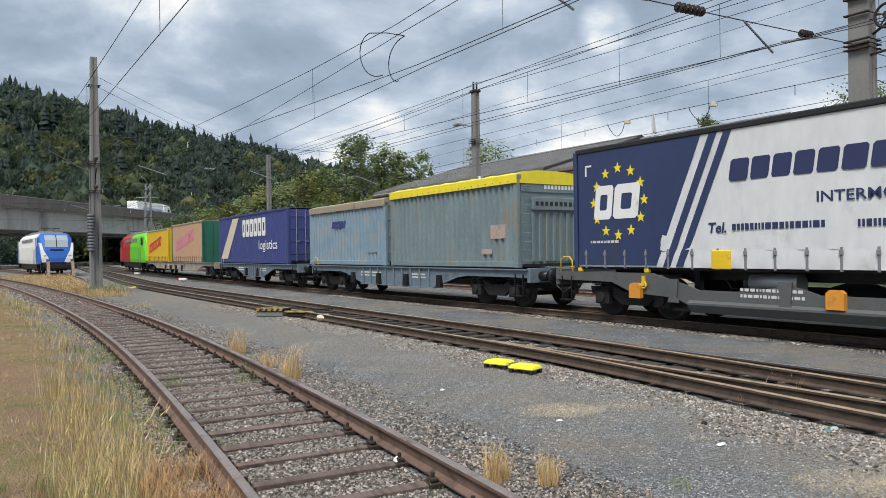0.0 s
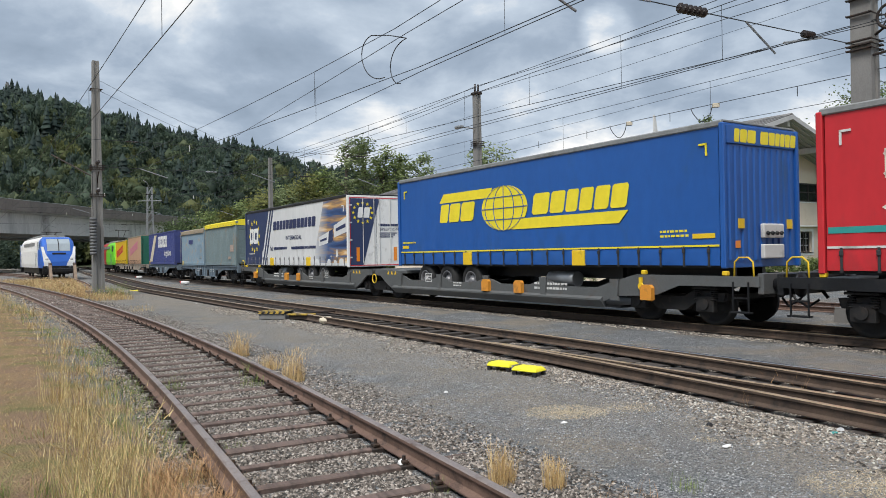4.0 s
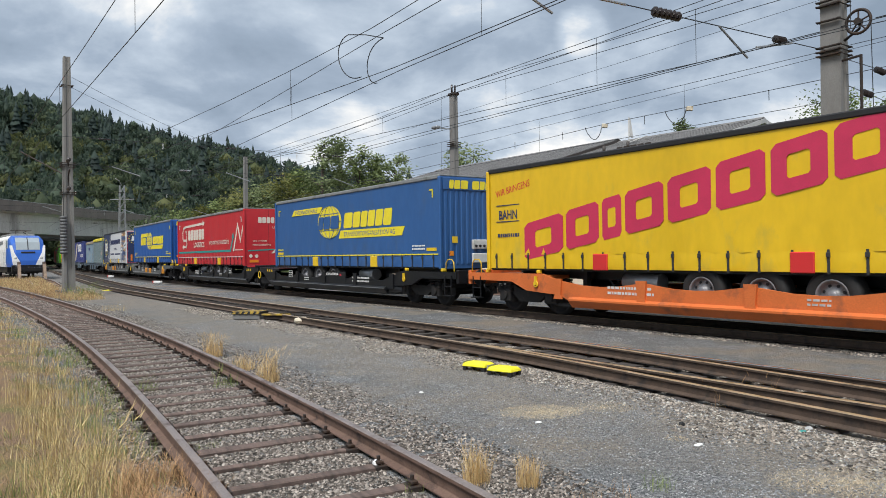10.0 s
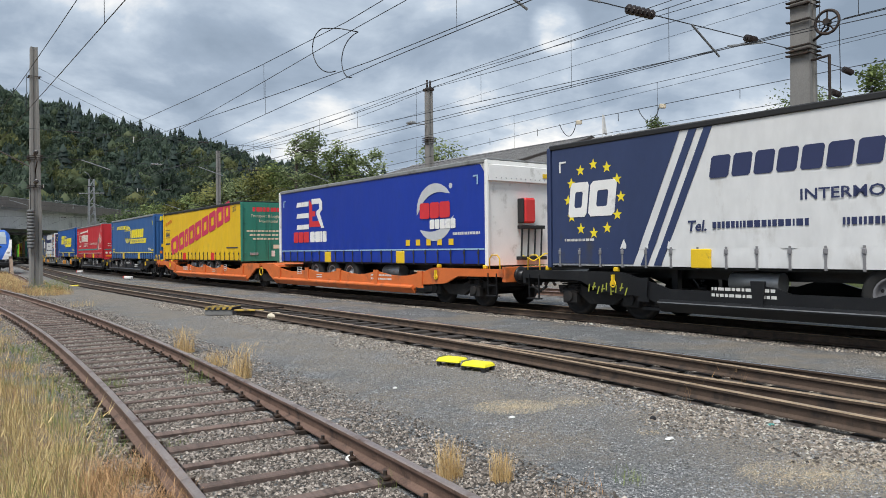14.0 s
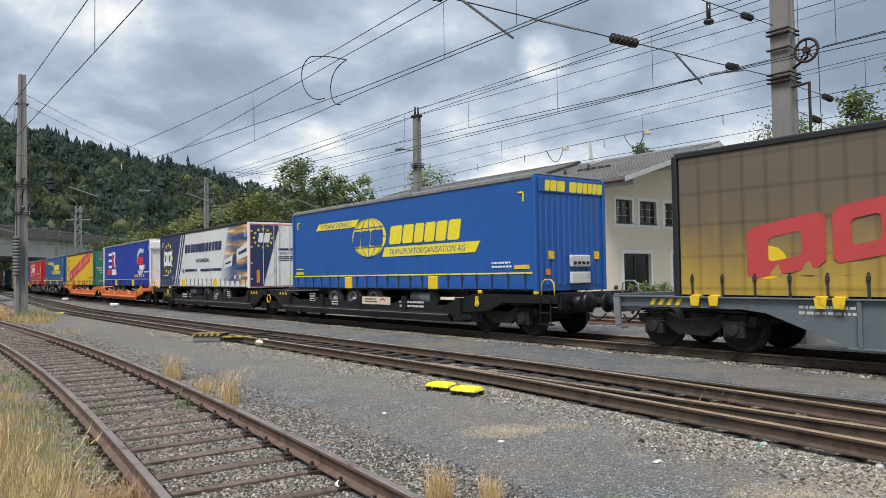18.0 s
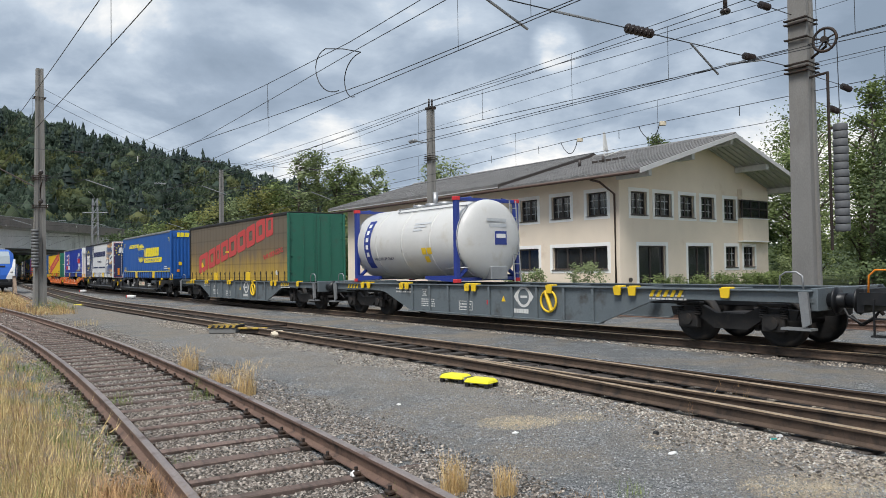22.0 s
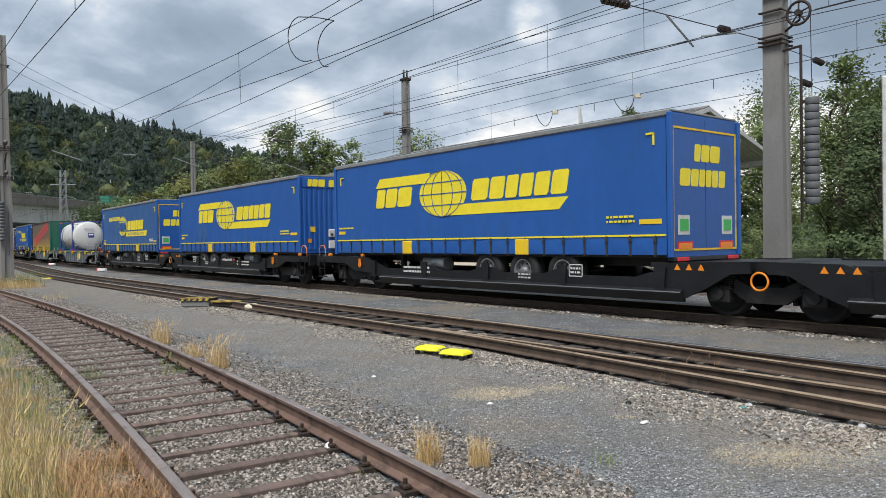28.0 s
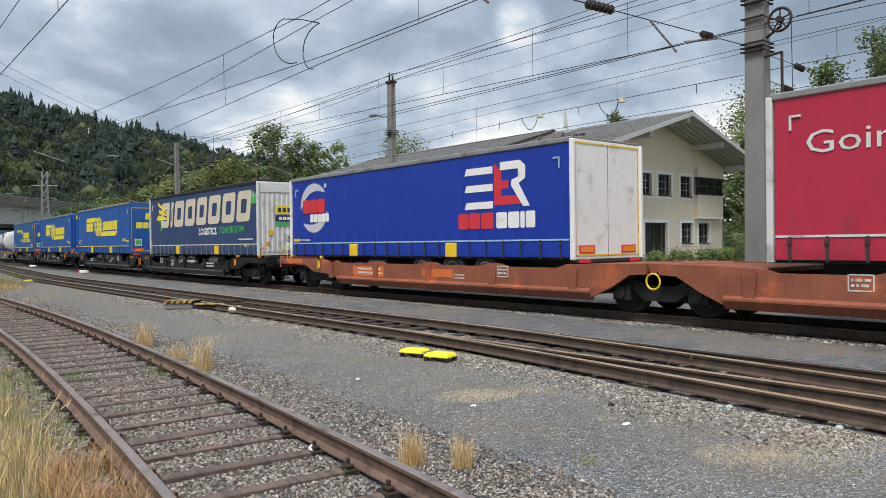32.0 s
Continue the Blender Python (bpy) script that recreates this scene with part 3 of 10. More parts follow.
def through_rails():
    tr = tagged(new("track_through"), "straight rails leaving the turnout", "railway track", kind="structure")
    rail_run("rail", n_through, -0.753, -10.5, 14, 0.8, tr, "rail_worn")
    rail_run("rail", n_through, 0.753, -19.5, 14, 0.8, tr, "rail_shiny")
    sm = [sleeper_mesh(0.24, 2.6, 0.14, "sleeper", "sleeper_dark", 300 + i) for i in range(3)]
    i, s = 0, -9.6
    while s < 13:
        x, y = xy(s, n_through(s) + 0.25)
        part("sleeper", sm[i % 3], None, tr, at=pose(x, y, -0.184, 0, 0, -90 + math.degrees(TURN)))
        s += 0.62
        i += 1
    return tr


through_rails()

# ---- the train ----
def travelled(t):
    return 6.4 * t + 0.039 * t * t - 0.1 * t / (t + 3)


def train_pose(q, t, z=HEAD):
    """Pose of a thing whose middle stands q metres along the train, at time t: x backwards along the train, y away from the camera."""
    s = q - travelled(t)
    dn = (n_main(s + 4) - n_main(s - 4)) / 8
    x, y = xy(s, n_main(s))
    return pose(x, y, z, 0, 0, math.degrees(math.atan2(UY + dn * NY, UX + dn * NX)))


RIDES = []  # (thing, q)
SPIN = []  # wheelsets


def ride(ob, q, z=HEAD):
    ob.matrix_basis = train_pose(q, 0, z)
    RIDES.append((ob, q, z))
    return ob


def wheelset_mesh():
    bm = B()
    tube(bm, (0, -0.95, 0), (0, 0.95, 0), 0.08, seg=10)
    for sy in (-1, 1):
        lathe(bm, [(0.09, sy * 0.68), (0.36, sy * 0.70), (0.38, sy * 0.68), (0.49, sy * 0.68), (0.485, sy * 0.715), (0.462, sy * 0.72), (0.458, sy * 0.815), (0.38, sy * 0.815), (0.36, sy * 0.77), (0.14, sy * 0.79), (0.12, sy * 0.86)], seg=22)
        for k in range(4):
            a = k * math.pi / 2 + 0.4
            tube(bm, (0.25 * math.cos(a), sy * 0.76, 0.25 * math.sin(a)), (0.25 * math.cos(a), sy * 0.785, 0.25 * math.sin(a)), 0.03, seg=6)
    return mesh_of(bm, "wheelset", "bogie")


WHEELSET = None


def axle_box_mesh():
    bm = B()
    box(bm, -0.22, 0.22, -0.12, 0.04, -0.17, 0.17, 0.02)
    tube(bm, (0, -0.17, 0), (0, -0.1, 0), 0.12, seg=12)
    for sx in (-0.2, 0.2):
        for k in range(5):
            ring(bm, (sx, -0.06, 0.1 + 0.045 * k), 0.065, 0.016, "z", 10, 4)
    box(bm, -0.3, 0.3, -0.14, 0.02, 0.31, 0.36, 0.01)
    return mesh_of(bm, "axle_box", "bogie")


def bogie_frame_mesh():
    bm = B()
    for sy in (-1, 1):
        pts = [(-1.35, 0.52), (-1.3, 0.34), (-0.62, 0.3), (-0.35, 0.12), (0.35, 0.12), (0.62, 0.3), (1.3, 0.34), (1.35, 0.52), (0.6, 0.56), (0.3, 0.42), (-0.3, 0.42), (-0.6, 0.56)]
        prism(bm, [(a, b + 0.18) for a, b in pts], sy * 1.0 - 0.06, sy * 1.0 + 0.06, "y")
    box(bm, -0.25, 0.25, -1.0, 1.0, 0.4, 0.62, 0.02)
    for sx in (-1.3, 1.3):
        box(bm, sx - 0.06, sx + 0.06, -1.0, 1.0, 0.55, 0.66)
    for sx in (-0.45, 0.45):
        box(bm, sx - 0.04, sx + 0.04, -0.9, 0.9, 0.28, 0.4)
    return mesh_of(bm, "bogie_frame", "bogie")


KIT = {}


def bogie(wagon, x, base=1.8):
    """A two-axle bogie: frame, two wheelsets, four axle boxes. z = 0 is the rail head."""
    if not KIT:
        KIT["ws"], KIT["box"], KIT["frm"] = wheelset_mesh(), axle_box_mesh(), bogie_frame_mesh()
        bm = B()
        box(bm, -0.03, 0.03, -0.008, 0, -0.06, 0.06)
        KIT["mark"] = mesh_of(bm, "marking", "white")
    fr = part("bogie", KIT["frm"], None, wagon, "black two-axle bogie frame", at=pose(x, 0, 0))
    for sx in (-base / 2, base / 2):
        w = part("wheelset", KIT["ws"], None, wagon, "steel wheelset", at=pose(x + sx, 0, 0.46))
        SPIN.append((w, x + sx))
        for sy in (-1, 1):
            ab = part("axle_box", KIT["box"], None, fr, at=pose(sx, sy * 1.03, 0.46, 0, 0, 0 if sy < 0 else 180))
        part("marking", KIT["mark"], None, fr, at=pose(sx, -1.155, 0.46))


def buffers(wagon, x, sgn, material):
    """Buffer beam with two buffers, screw coupling hook and steps at a wagon's end."""
    bm = box(B(), x - 0.06, x + 0.06, -1.3, 1.3, 0.72, 1.12, 0.01)
    part("buffer_beam", bm, material, wagon)
    for sy in (-0.875, 0.875):
        bm = B()
        tube(bm, (x, sy, 0.9), (x + sgn * 0.36, sy, 0.9), 0.13, seg=14)
        tube(bm, (x + sgn * 0.3, sy, 0.9), (x + sgn * 0.54, sy, 0.9), 0.105, seg=14)
        lathe(bm, [(0.1, sgn * 0.52), (0.225, sgn * 0.54), (0.235, sgn * 0.575), (0.1, sgn * 0.595)], (x, sy, 0.9), "x", 16)
        part("buffer", bm, "black_steel", wagon)
    bm = B()
    box(bm, x, x + sgn * 0.4, -0.05, 0.05, 0.82, 0.98, 0.01) if sgn > 0 else box(bm, x + sgn * 0.4, x, -0.05, 0.05, 0.82, 0.98, 0.01)
    tube(bm, (x + sgn * 0.35, 0, 0.9), (x + sgn * 0.58, 0, 0.62), 0.035, seg=6)
    part("coupling", bm, "iron", wagon)
    bm = pipe(B(), [(x, -0.35, 0.85), (x + sgn * 0.15, -0.4, 0.6), (x + sgn * 0.4, -0.38, 0.45), (x + sgn * 0.58, -0.3, 0.6)], 0.025, 8)
    part("brake_hose", bm, "black", wagon)


def step_iron(wagon, x, material="black_steel"):
    bm = B()
    for sx in (-0.17, 0.17):
        box(bm, x + sx - 0.012, x + sx + 0.012, -1.36, -1.33, 0.35, 0.95)
    box(bm, x - 0.2, x + 0.2, -1.42, -1.25, 0.34, 0.37)
    box(bm, x - 0.19, x + 0.19, -1.36, -1.33, 0.62, 0.65)
    part("step", bm, material, wagon)


def handrail(wagon, x, material="yellow", h=0.45, z=0.98):
    bm = pipe(B(), [(x - 0.22, -1.3, z), (x - 0.2, -1.3, z + h * 0.8), (x - 0.1, -1.3, z + h), (x + 0.1, -1.3, z + h), (x + 0.2, -1.3, z + h * 0.8), (x + 0.22, -1.3, z)], 0.017, 6)
    part("handrail", bm, material, wagon)


def bars(wagon, x, z, w, h, rows=2, y=-1.36, material="offwhite", name="marking_panel", frame_on=False):
    """Writing too small to read: plain bars in rows."""
    rnd = random.Random(int(x * 100) + rows)
    bm = B()
    dz = h / rows
    for r in range(rows):
        cx = x
        while cx < x + w - 0.04:
            l = min(rnd.uniform(0.03, 0.12), x + w - cx)
            box(bm, cx, cx + l, y - 0.006, y + 0.004, z + r * dz + dz * 0.26, z + r * dz + dz * 0.74)
            cx += l + 0.03
    if frame_on:
        for a in (box(bm, x - 0.05, x + w + 0.05, y - 0.006, y + 0.004, z - 0.05, z - 0.03), box(bm, x - 0.05, x + w + 0.05, y - 0.006, y + 0.004, z + h + 0.03, z + h + 0.05)):
            pass
        for xx in (x - 0.05, x + w + 0.03):
            box(bm, xx, xx + 0.02, y - 0.006, y + 0.004, z - 0.05, z + h + 0.05)
    return tagged(part(name, bm, material, wagon), kind="stuff")


def pocket_wagon(label, q_left, q_joint, q_right, material, trim, style, group="pocket wagons"):
    """An articulated pocket wagon: two troughs on three bogies."""
    q0 = q_joint
    w = thing("pocket_wagon", label, "freight wagon", group)
    a, b = q_left - q0, q_right - q0
    for x0, x1, sgn in ((a, -0.15, -1), (0.15, b, 1)):
        L = x1 - x0
        out_, inn = (x0, x1) if sgn < 0 else (x1, x0)
        d = 1 if sgn < 0 else -1  # from the outer end inwards
        # side sill: high over the bogies, low between them
        top = [(out_, 1.06), (out_ + d * 3.1, 1.06), (out_ + d * 3.7, 0.9)]
        k0, k1 = out_ + d * 3.7, inn - d * 1.9
        nb = 4
        dips = ((0.12, 0.86), (0.3, 0.8), (0.5, 0.78), (0.7, 0.8), (0.88, 0.86), (1.0, 0.9)) if style == "orange" else ((0.1, 0.84), (0.24, 0.73), (0.76, 0.73), (0.9, 0.84), (1.0, 0.87))
        if material == "orange_worn":
            dips = ((0.1, 1.02), (0.2, 0.95), (0.8, 0.95), (0.9, 1.02), (1.0, 1.03))
        for i in range(nb):
            u0, u1 = k0 + (k1 - k0) * i / nb, k0 + (k1 - k0) * (i + 1) / nb
            for f, h in dips:
                top.append((u0 + (u1 - u0) * f, h))
        top += [(inn - d * 1.3, 1.06), (inn, 1.08)]
        bot = [(inn, 0.86), (inn - d * 0.4, 0.84), (inn - d * 0.9, 0.55), (inn - d * 1.4, 0.33), (out_ + d * 4.3, 0.33), (out_ + d * 3.7, 0.55), (out_ + d * 3.1, 0.58), (out_ + d * 2.5, 0.62), (out_ + d * 1.9, 0.84), (out_, 0.86)]
        for sy in (-1, 1):
            bm = prism(B(), top + bot, sy * 1.30 - 0.035, sy * 1.30 + 0.035, "y")
            part("side_sill", bm, material, w)
            bm = B()
            lo, hi = min(out_ + d * 4.1, inn - d * 1.4), max(out_ + d * 4.1, inn - d * 1.4)
            prism(bm, [(sy * 1.34, 0.52), (sy * 1.42, 0.47), (sy * 1.42, 0.43), (sy * 1.28, 0.26), (sy * 1.24, 0.26), (sy * 1.24, 0.52)], lo, hi, "x")
            part("lower_flange", bm, material, w)
            if style == "black" and sy < 0:
                part("worn_edge", box(B(), lo, hi, -1.428, -1.42, 0.455, 0.475), "galv", w)
        bm = B()
        lo, hi = min(out_ + d * 3.6, inn - d * 2.4), max(out_ + d * 3.6, inn - d * 2.4)
        box(bm, lo, hi, -1.26, 1.26, 0.27, 0.33)
        part("trough_floor", bm, "black_steel", w)
        lo, hi = min(out_, out_ + d * 3.3), max(out_, out_ + d * 3.3)
        part("end_platform", box(B(), lo, hi, -1.26, 1.26, 0.92, 1.02, 0.01), material, w)
        lo, hi = min(inn, inn - d * 2.2), max(inn, inn - d * 2.2)
        part("inner_platform", box(B(), lo, hi, -1.26, 1.26, 0.94, 1.04, 0.01), material, w)
        # stiffeners, grab brackets and small plates
        for i in range(5):
            x = k0 + (k1 - k0) * i / 4
            bm = B()
            prism(bm, [(x - 0.14, 0.95), (x + 0.14, 0.95), (x + 0.1, 0.55), (x + 0.14, 0.45), (x - 0.14, 0.45), (x - 0.1, 0.55)], -1.385, -1.335, "y")
            part("stiffener", bm, material, w)
        buffers(w, out_, -d, material)
        step_iron(w, out_ + d * 0.4)
        handrail(w, out_ + d * 0.35, trim)
        bogie(w, out_ + d * 2.3)
        # hitch for the trailer's king pin
        bm = prism(B(), [(out_ + d * 1.3, 1.02), (out_ + d * 2.5, 1.02), (out_ + d * 2.2, 1.18), (out_ + d * 1.6, 1.18)], -0.45, 0.45, "y")
        part("hitch", bm, "black_steel", w)
        # twist-lock pins
        for u in (0.8, 2.9):
            part("container_pin", box(B(), out_ + d * u - 0.06, out_ + d * u + 0.06, -1.3, -1.18, 1.06, 1.16, 0.02), trim, w)
        # freshly painted patches on a worn wagon
        if material == "orange_worn":
            for u, l, za, zb in ((5.0, 1.7, 0.55, 0.86), (8.6, 1.3, 0.62, 0.84), (0.5, 1.2, 0.9, 1.05)):
                px = min(out_ + d * u, out_ + d * (u + l))
                flat("repainted_patch", rect(px, px + l, za, zb), "orange_wagon", w, -1.336)
        # writing
        px = min(out_ + d * 5.3, out_ + d * 6.6)
        bars(w, px, 0.6, 1.3, 0.24, 2, y=-1.336)
        bars(w, min(inn - d * 5.2, inn - d * 6.0), 0.58, 0.45, 0.16, 2, y=-1.336)
        bars(w, min(inn - d * 3.6, inn - d * 4.3), 0.74, 0.3, 0.18, 2, y=-1.336, frame_on=True)
        for j in range(3):
            x = inn - d * (1.0 + 0.26 * j)
            if style != "orange":
                flat("warning_sign", [(x - 0.07, 0.9), (x + 0.07, 0.9), (x, 1.02)], trim, w, -1.337)
        if style == "grey":
            for u in (2.7, 7.2, 8.7):
                bm = prism(B(), [(out_ + d * u - 0.16, 0.5), (out_ + d * u + 0.16, 0.5), (out_ + d * u + 0.16, 0.78), (out_ + d * u + 0.1, 0.84), (out_ + d * u - 0.1, 0.84), (out_ + d * u - 0.16, 0.78)], -1.45, -1.34, "y")
                part("support_bracket", bm, "bracket_amber", w)
        bm = B()
        box(bm, out_ + d * 2.9 - 0.03, out_ + d * 2.9 + 0.03, -1.4, -1.34, 0.78, 1.0)
        ring(bm, (out_ + d * 2.9, -1.37, 0.8), 0.07, 0.02, "y", 12, 5)
        part("rope_hook", bm, trim, w)
    bogie(w, 0)
    bm = ring(B(), (0, -1.3, 0.72), 0.16, 0.022, "y")
    part("brake_wheel", bm, trim, w)
    bm = prism(B(), [(-0.5, 0.9), (0.5, 0.9), (0.35, 1.08), (-0.35, 1.08)], -1.2, 1.2, "y")
    part("joint_cover", bm, material, w)
    ride(w, q0)
    return w


def container_wagon(label, q0, q1, material, deep, style, group="container wagons"):
    """A flat container wagon with deep fish-bellied side sills on two bogies."""
    qm = (q0 + q1) / 2
    h = (q1 - q0) / 2 - 0.55
    w = thing("container_wagon", label, "freight wagon", group)
    lowz = 1.06 - deep
    pts = [(-h, 1.06), (h, 1.06), (h, 0.86), (h - 2.9, 0.86), (h - 3.4, 0.8), (h - 4.8, lowz), (-h + 4.8, lowz), (-h + 3.4, 0.8), (-h + 2.9, 0.86), (-h, 0.86)]
    for sy in (-1, 1):
        part("side_sill", prism(B(), pts, sy * 1.28 - 0.03, sy * 1.28 + 0.03, "y"), material, w)
        bm = B()
        box(bm, -h, h, sy * 1.30 - 0.08, sy * 1.30 + 0.08, 1.055, 1.085, 0.005)
        box(bm, -h + 4.8, h - 4.8, sy * 1.28 - 0.1, sy * 1.28 + 0.1, lowz - 0.03, lowz, 0.005)
        part("sill_flange", bm, material, w)
    for i in range(9):
        x = -h + 5.0 + (2 * h - 10.0) * i / 8
        part("stiffener", box(B(), x - 0.035, x + 0.035, -1.37, -1.31, lowz, 1.05, 0.01), material, w)
    for i in range(8):
        x = -h + 0.3 + (2 * h - 0.6) * i / 7
        part("cross_member", box(B(), x - 0.09, x + 0.09, -1.25, 1.25, 0.84, 1.04, 0.01), material, w)
    part("centre_beam", box(B(), -h, h, -0.3, 0.3, 0.7, 0.98, 0.02), "black_steel", w)
    for sg in (-1, 1):
        buffers(w, sg * h, sg, material)
        if style == "ermewa":
            x = sg * (h - 0.12)
            part("end_plate", prism(B(), [(x - 0.1, 1.05), (x + 0.06, 1.05), (x + 0.1, 0.5), (x - 0.04, 0.42)], -1.42, -1.36, "y"), "galv", w)
            part("step", box(B(), x - 0.42, x + 0.12, -1.44, -1.2, 0.38, 0.42), "galv", w)
        else:
            step_iron(w, sg * (h - 0.35), "black_steel")
        bogie(w, sg * (h - 1.75))
    handrail(w, -h + 0.4, "yellow" if style != "ermewa" else "galv", 0.35, 1.05)
    if style == "ermewa":
        handrail(w, h - 0.4, "galv", 0.35, 1.05)
        for i, u in enumerate((-6.6, -6.2, -4.2, -3.9, -0.9, -0.6, 2.3, 4.4, 4.8, 7.0)):
            if abs(u) < h - 0.5:
                bm = B()
                prism(bm, [(u - 0.11, 1.1), (u + 0.11, 1.1), (u + 0.08, 0.91), (u - 0.08, 0.91)], -1.4, -1.37, "y")
                box(bm, u - 0.1, u + 0.1, -1.36, -1.2, 1.08, 1.12, 0.01)
                part("container_pin_flap", bm, "yellow", w, "yellow folding container pin")
        bm = B()
        for i in range(4):
            x = -h + 0.9 + 0.2 * i
            prism(bm, [(x, 0.9), (x + 0.1, 0.9), (x + 0.18, 1.04), (x + 0.08, 1.04)], -1.325, -1.312, "y")
        part("stripes", bm, "yellow", w)
        for i in range(5):
            x = 5.2 + 0.17 * i
            part("stripe", prism(B(), [(x, 0.9), (x + 0.08, 0.9), (x + 0.16, 1.04), (x + 0.08, 1.04)], -1.325, -1.312, "y"), "yellow", w)
        bm = B()
        for k in range(24):
            a, b = 2 * math.pi * k / 24, 2 * math.pi * (k + 1) / 24
            prism(bm, [(1.32 + q * math.cos(c_), 0.8 + q * math.sin(c_)) for q, c_ in ((0.2, a), (0.27, a), (0.27, b), (0.2, b))], -1.318, -1.308, "y")
        box(bm, 1.21, 1.45, -1.318, -1.308, 0.77, 0.83)
        for sg in (-1, 1):
            prism(bm, [(1.32 + sg * 0.26, 0.67), (1.32 + sg * 0.36, 0.8), (1.32 + sg * 0.26, 0.93)], -1.318, -1.308, "y")
        bmesh.ops.remove_doubles(bm, verts=bm.verts, dist=0.0005)
        part("emblem", bm, "offwhite", w)
        blocks("owner_mark", [0.7, 0.5, 0.9, 0.6, 0.9, 0.6], 0.11, "offwhite", w, 0.96, -1.312, 0.38)
        bm = ring(B(), (2.25, -1.36, 0.72), 0.26, 0.03, "y", 24, 5)
        tube(bm, (2.15, -1.36, 0.95), (2.35, -1.36, 0.49), 0.05, seg=6)
        part("brake_wheel", bm, "yellow", w, "yellow hand brake wheel")
        letters("GE", 0.13, "offwhite", w, pose(-3.13, -1.316, 0.77), 0.17, "marking", bold=0.003)
        for zz in (0.73, 0.90):
            part("marking_frame", box(B(), -3.17, -2.92, -1.318, -1.308, zz, zz + 0.014), "offwhite", w)
        flat("warning_sign", [(0.47, 0.66), (0.63, 0.66), (0.55, 0.8)], "yellow", w, -1.312)
        flat("red_sign", rect(-0.13, -0.03, 0.56, 0.68), "mark_red", w, -1.312)
        bars(w, -4.6, 0.78, 1.0, 0.2, 2, y=-1.312)
        bars(w, -3.2, 0.4, 0.7, 0.26, 4, y=-1.312)
        bars(w, -1.3, 0.42, 0.5, 0.16, 2, y=-1.312, frame_on=True)
        bars(w, 5.2, 0.82, 0.9, 0.14, 2, y=-1.312)
    else:
        bars(w, -2.6, 0.7, 1.6, 0.22, 2, y=-1.312)
        bars(w, 1.2, 0.7, 0.9, 0.2, 2, y=-1.312)
        for u in (-3.2, -1.1, 0.9, 3.0):
            if abs(u) < h - 3.5:
                part("bracket", prism(B(), [(u - 0.14, 0.45), (u + 0.14, 0.45), (u + 0.09, 0.85), (u - 0.09, 0.85)], -1.42, -1.31, "y"), "black_steel", w)
    ride(w, qm)
    return w

# ---- loads: semi-trailers, swap bodies, containers, a tank ----
M["t_navy"] = tarp("t_navy", (0.028, 0.045, 0.115))
M["t_white"] = tarp("t_white", (0.66, 0.67, 0.67), (0.45, 0.44, 0.42), 0.15)
M["t_blue"] = tarp("t_blue", (0.013, 0.092, 0.345), (0.02, 0.085, 0.25), 0.2)
M["t_blue_dull"] = tarp("t_blue_dull", (0.028, 0.105, 0.29), (0.045, 0.1, 0.22), 0.3)
M["t_red"] = tarp("t_red", (0.52, 0.022, 0.03), (0.36, 0.03, 0.035), 0.2)
M["t_crimson"] = tarp("t_crimson", (0.42, 0.02, 0.05), (0.3, 0.03, 0.05), 0.2)
M["t_royal"] = tarp("t_royal", (0.005, 0.034, 0.315), (0.008, 0.034, 0.23), 0.15)
M["t_yellow"] = tarp("t_yellow", (0.74, 0.47, 0.012), (0.55, 0.4, 0.05), 0.12)
M["t_green"] = tarp("t_green", (0.018, 0.16, 0.105), (0.03, 0.12, 0.09), 0.2)
M["t_mint"] = tarp("t_mint", (0.02, 0.18, 0.13), (0.03, 0.14, 0.11), 0.2)
M["t_pale"] = tarp("t_pale", (0.55, 0.33, 0.2), (0.4, 0.25, 0.18), 0.2)
M["t_anthracite"] = tarp("t_anthracite", (0.0288, 0.0577, 0.1464), (0.05, 0.07, 0.11), 0.25)
M["c_blue"] = mat("c_blue", (0.045, 0.06, 0.20), 0.5, 0, 0.1, 2, 30, 0.05, (0.06, 0.06, 0.1), 0.2, 2)
M["c_steel"] = mat("c_steel", (0.205, 0.29, 0.355), 0.55, 0, 0.14, 2, 30, 0.05, (0.3, 0.27, 0.22), 0.3, 2)
M["c_grey"] = mat("c_grey", (0.17, 0.225, 0.235), 0.5, 0, 0.18, 2, 30, 0.05, (0.24, 0.19, 0.14), 0.22, 2.2, stretch=(1, 1, 0.3))
M["c_green"] = mat("c_green", (0.02, 0.13, 0.085), 0.5, 0, 0.12, 2, 30, 0.05, (0.035, 0.1, 0.07), 0.25, 2)
M["cover_tan"] = mat("cover_tan", (0.33, 0.27, 0.19), 0.75, 0, 0.15, 2, 20, 0.3, (0.2, 0.17, 0.13), 0.3, 2)
M["roof_grey"] = mat("roof_grey", (0.22, 0.23, 0.23), 0.6, 0, 0.15, 2, 20, 0.1, (0.12, 0.12, 0.11), 0.35, 2)
M["tank_white"] = mat("tank_white", (0.58, 0.58, 0.565), 0.4, 0, 0.05, 2, 30, 0.03, (0.5, 0.48, 0.43), 0.22, 1.5)
M["tank_blue"] = mat("tank_blue", (0.018, 0.04, 0.235), 0.4, 0, 0.1, 3, 30)
M["mark_yellow"] = plain("mark_yellow", (0.83, 0.68, 0.03))
M["mark_red"] = plain("mark_red", (0.6, 0.03, 0.04))
M["mark_magenta"] = plain("mark_magenta", (0.55, 0.03, 0.09))
M["mark_faded"] = plain("mark_faded", (0.50, 0.06, 0.06))
M["mark_green"] = plain("mark_green", (0.06, 0.42, 0.1))
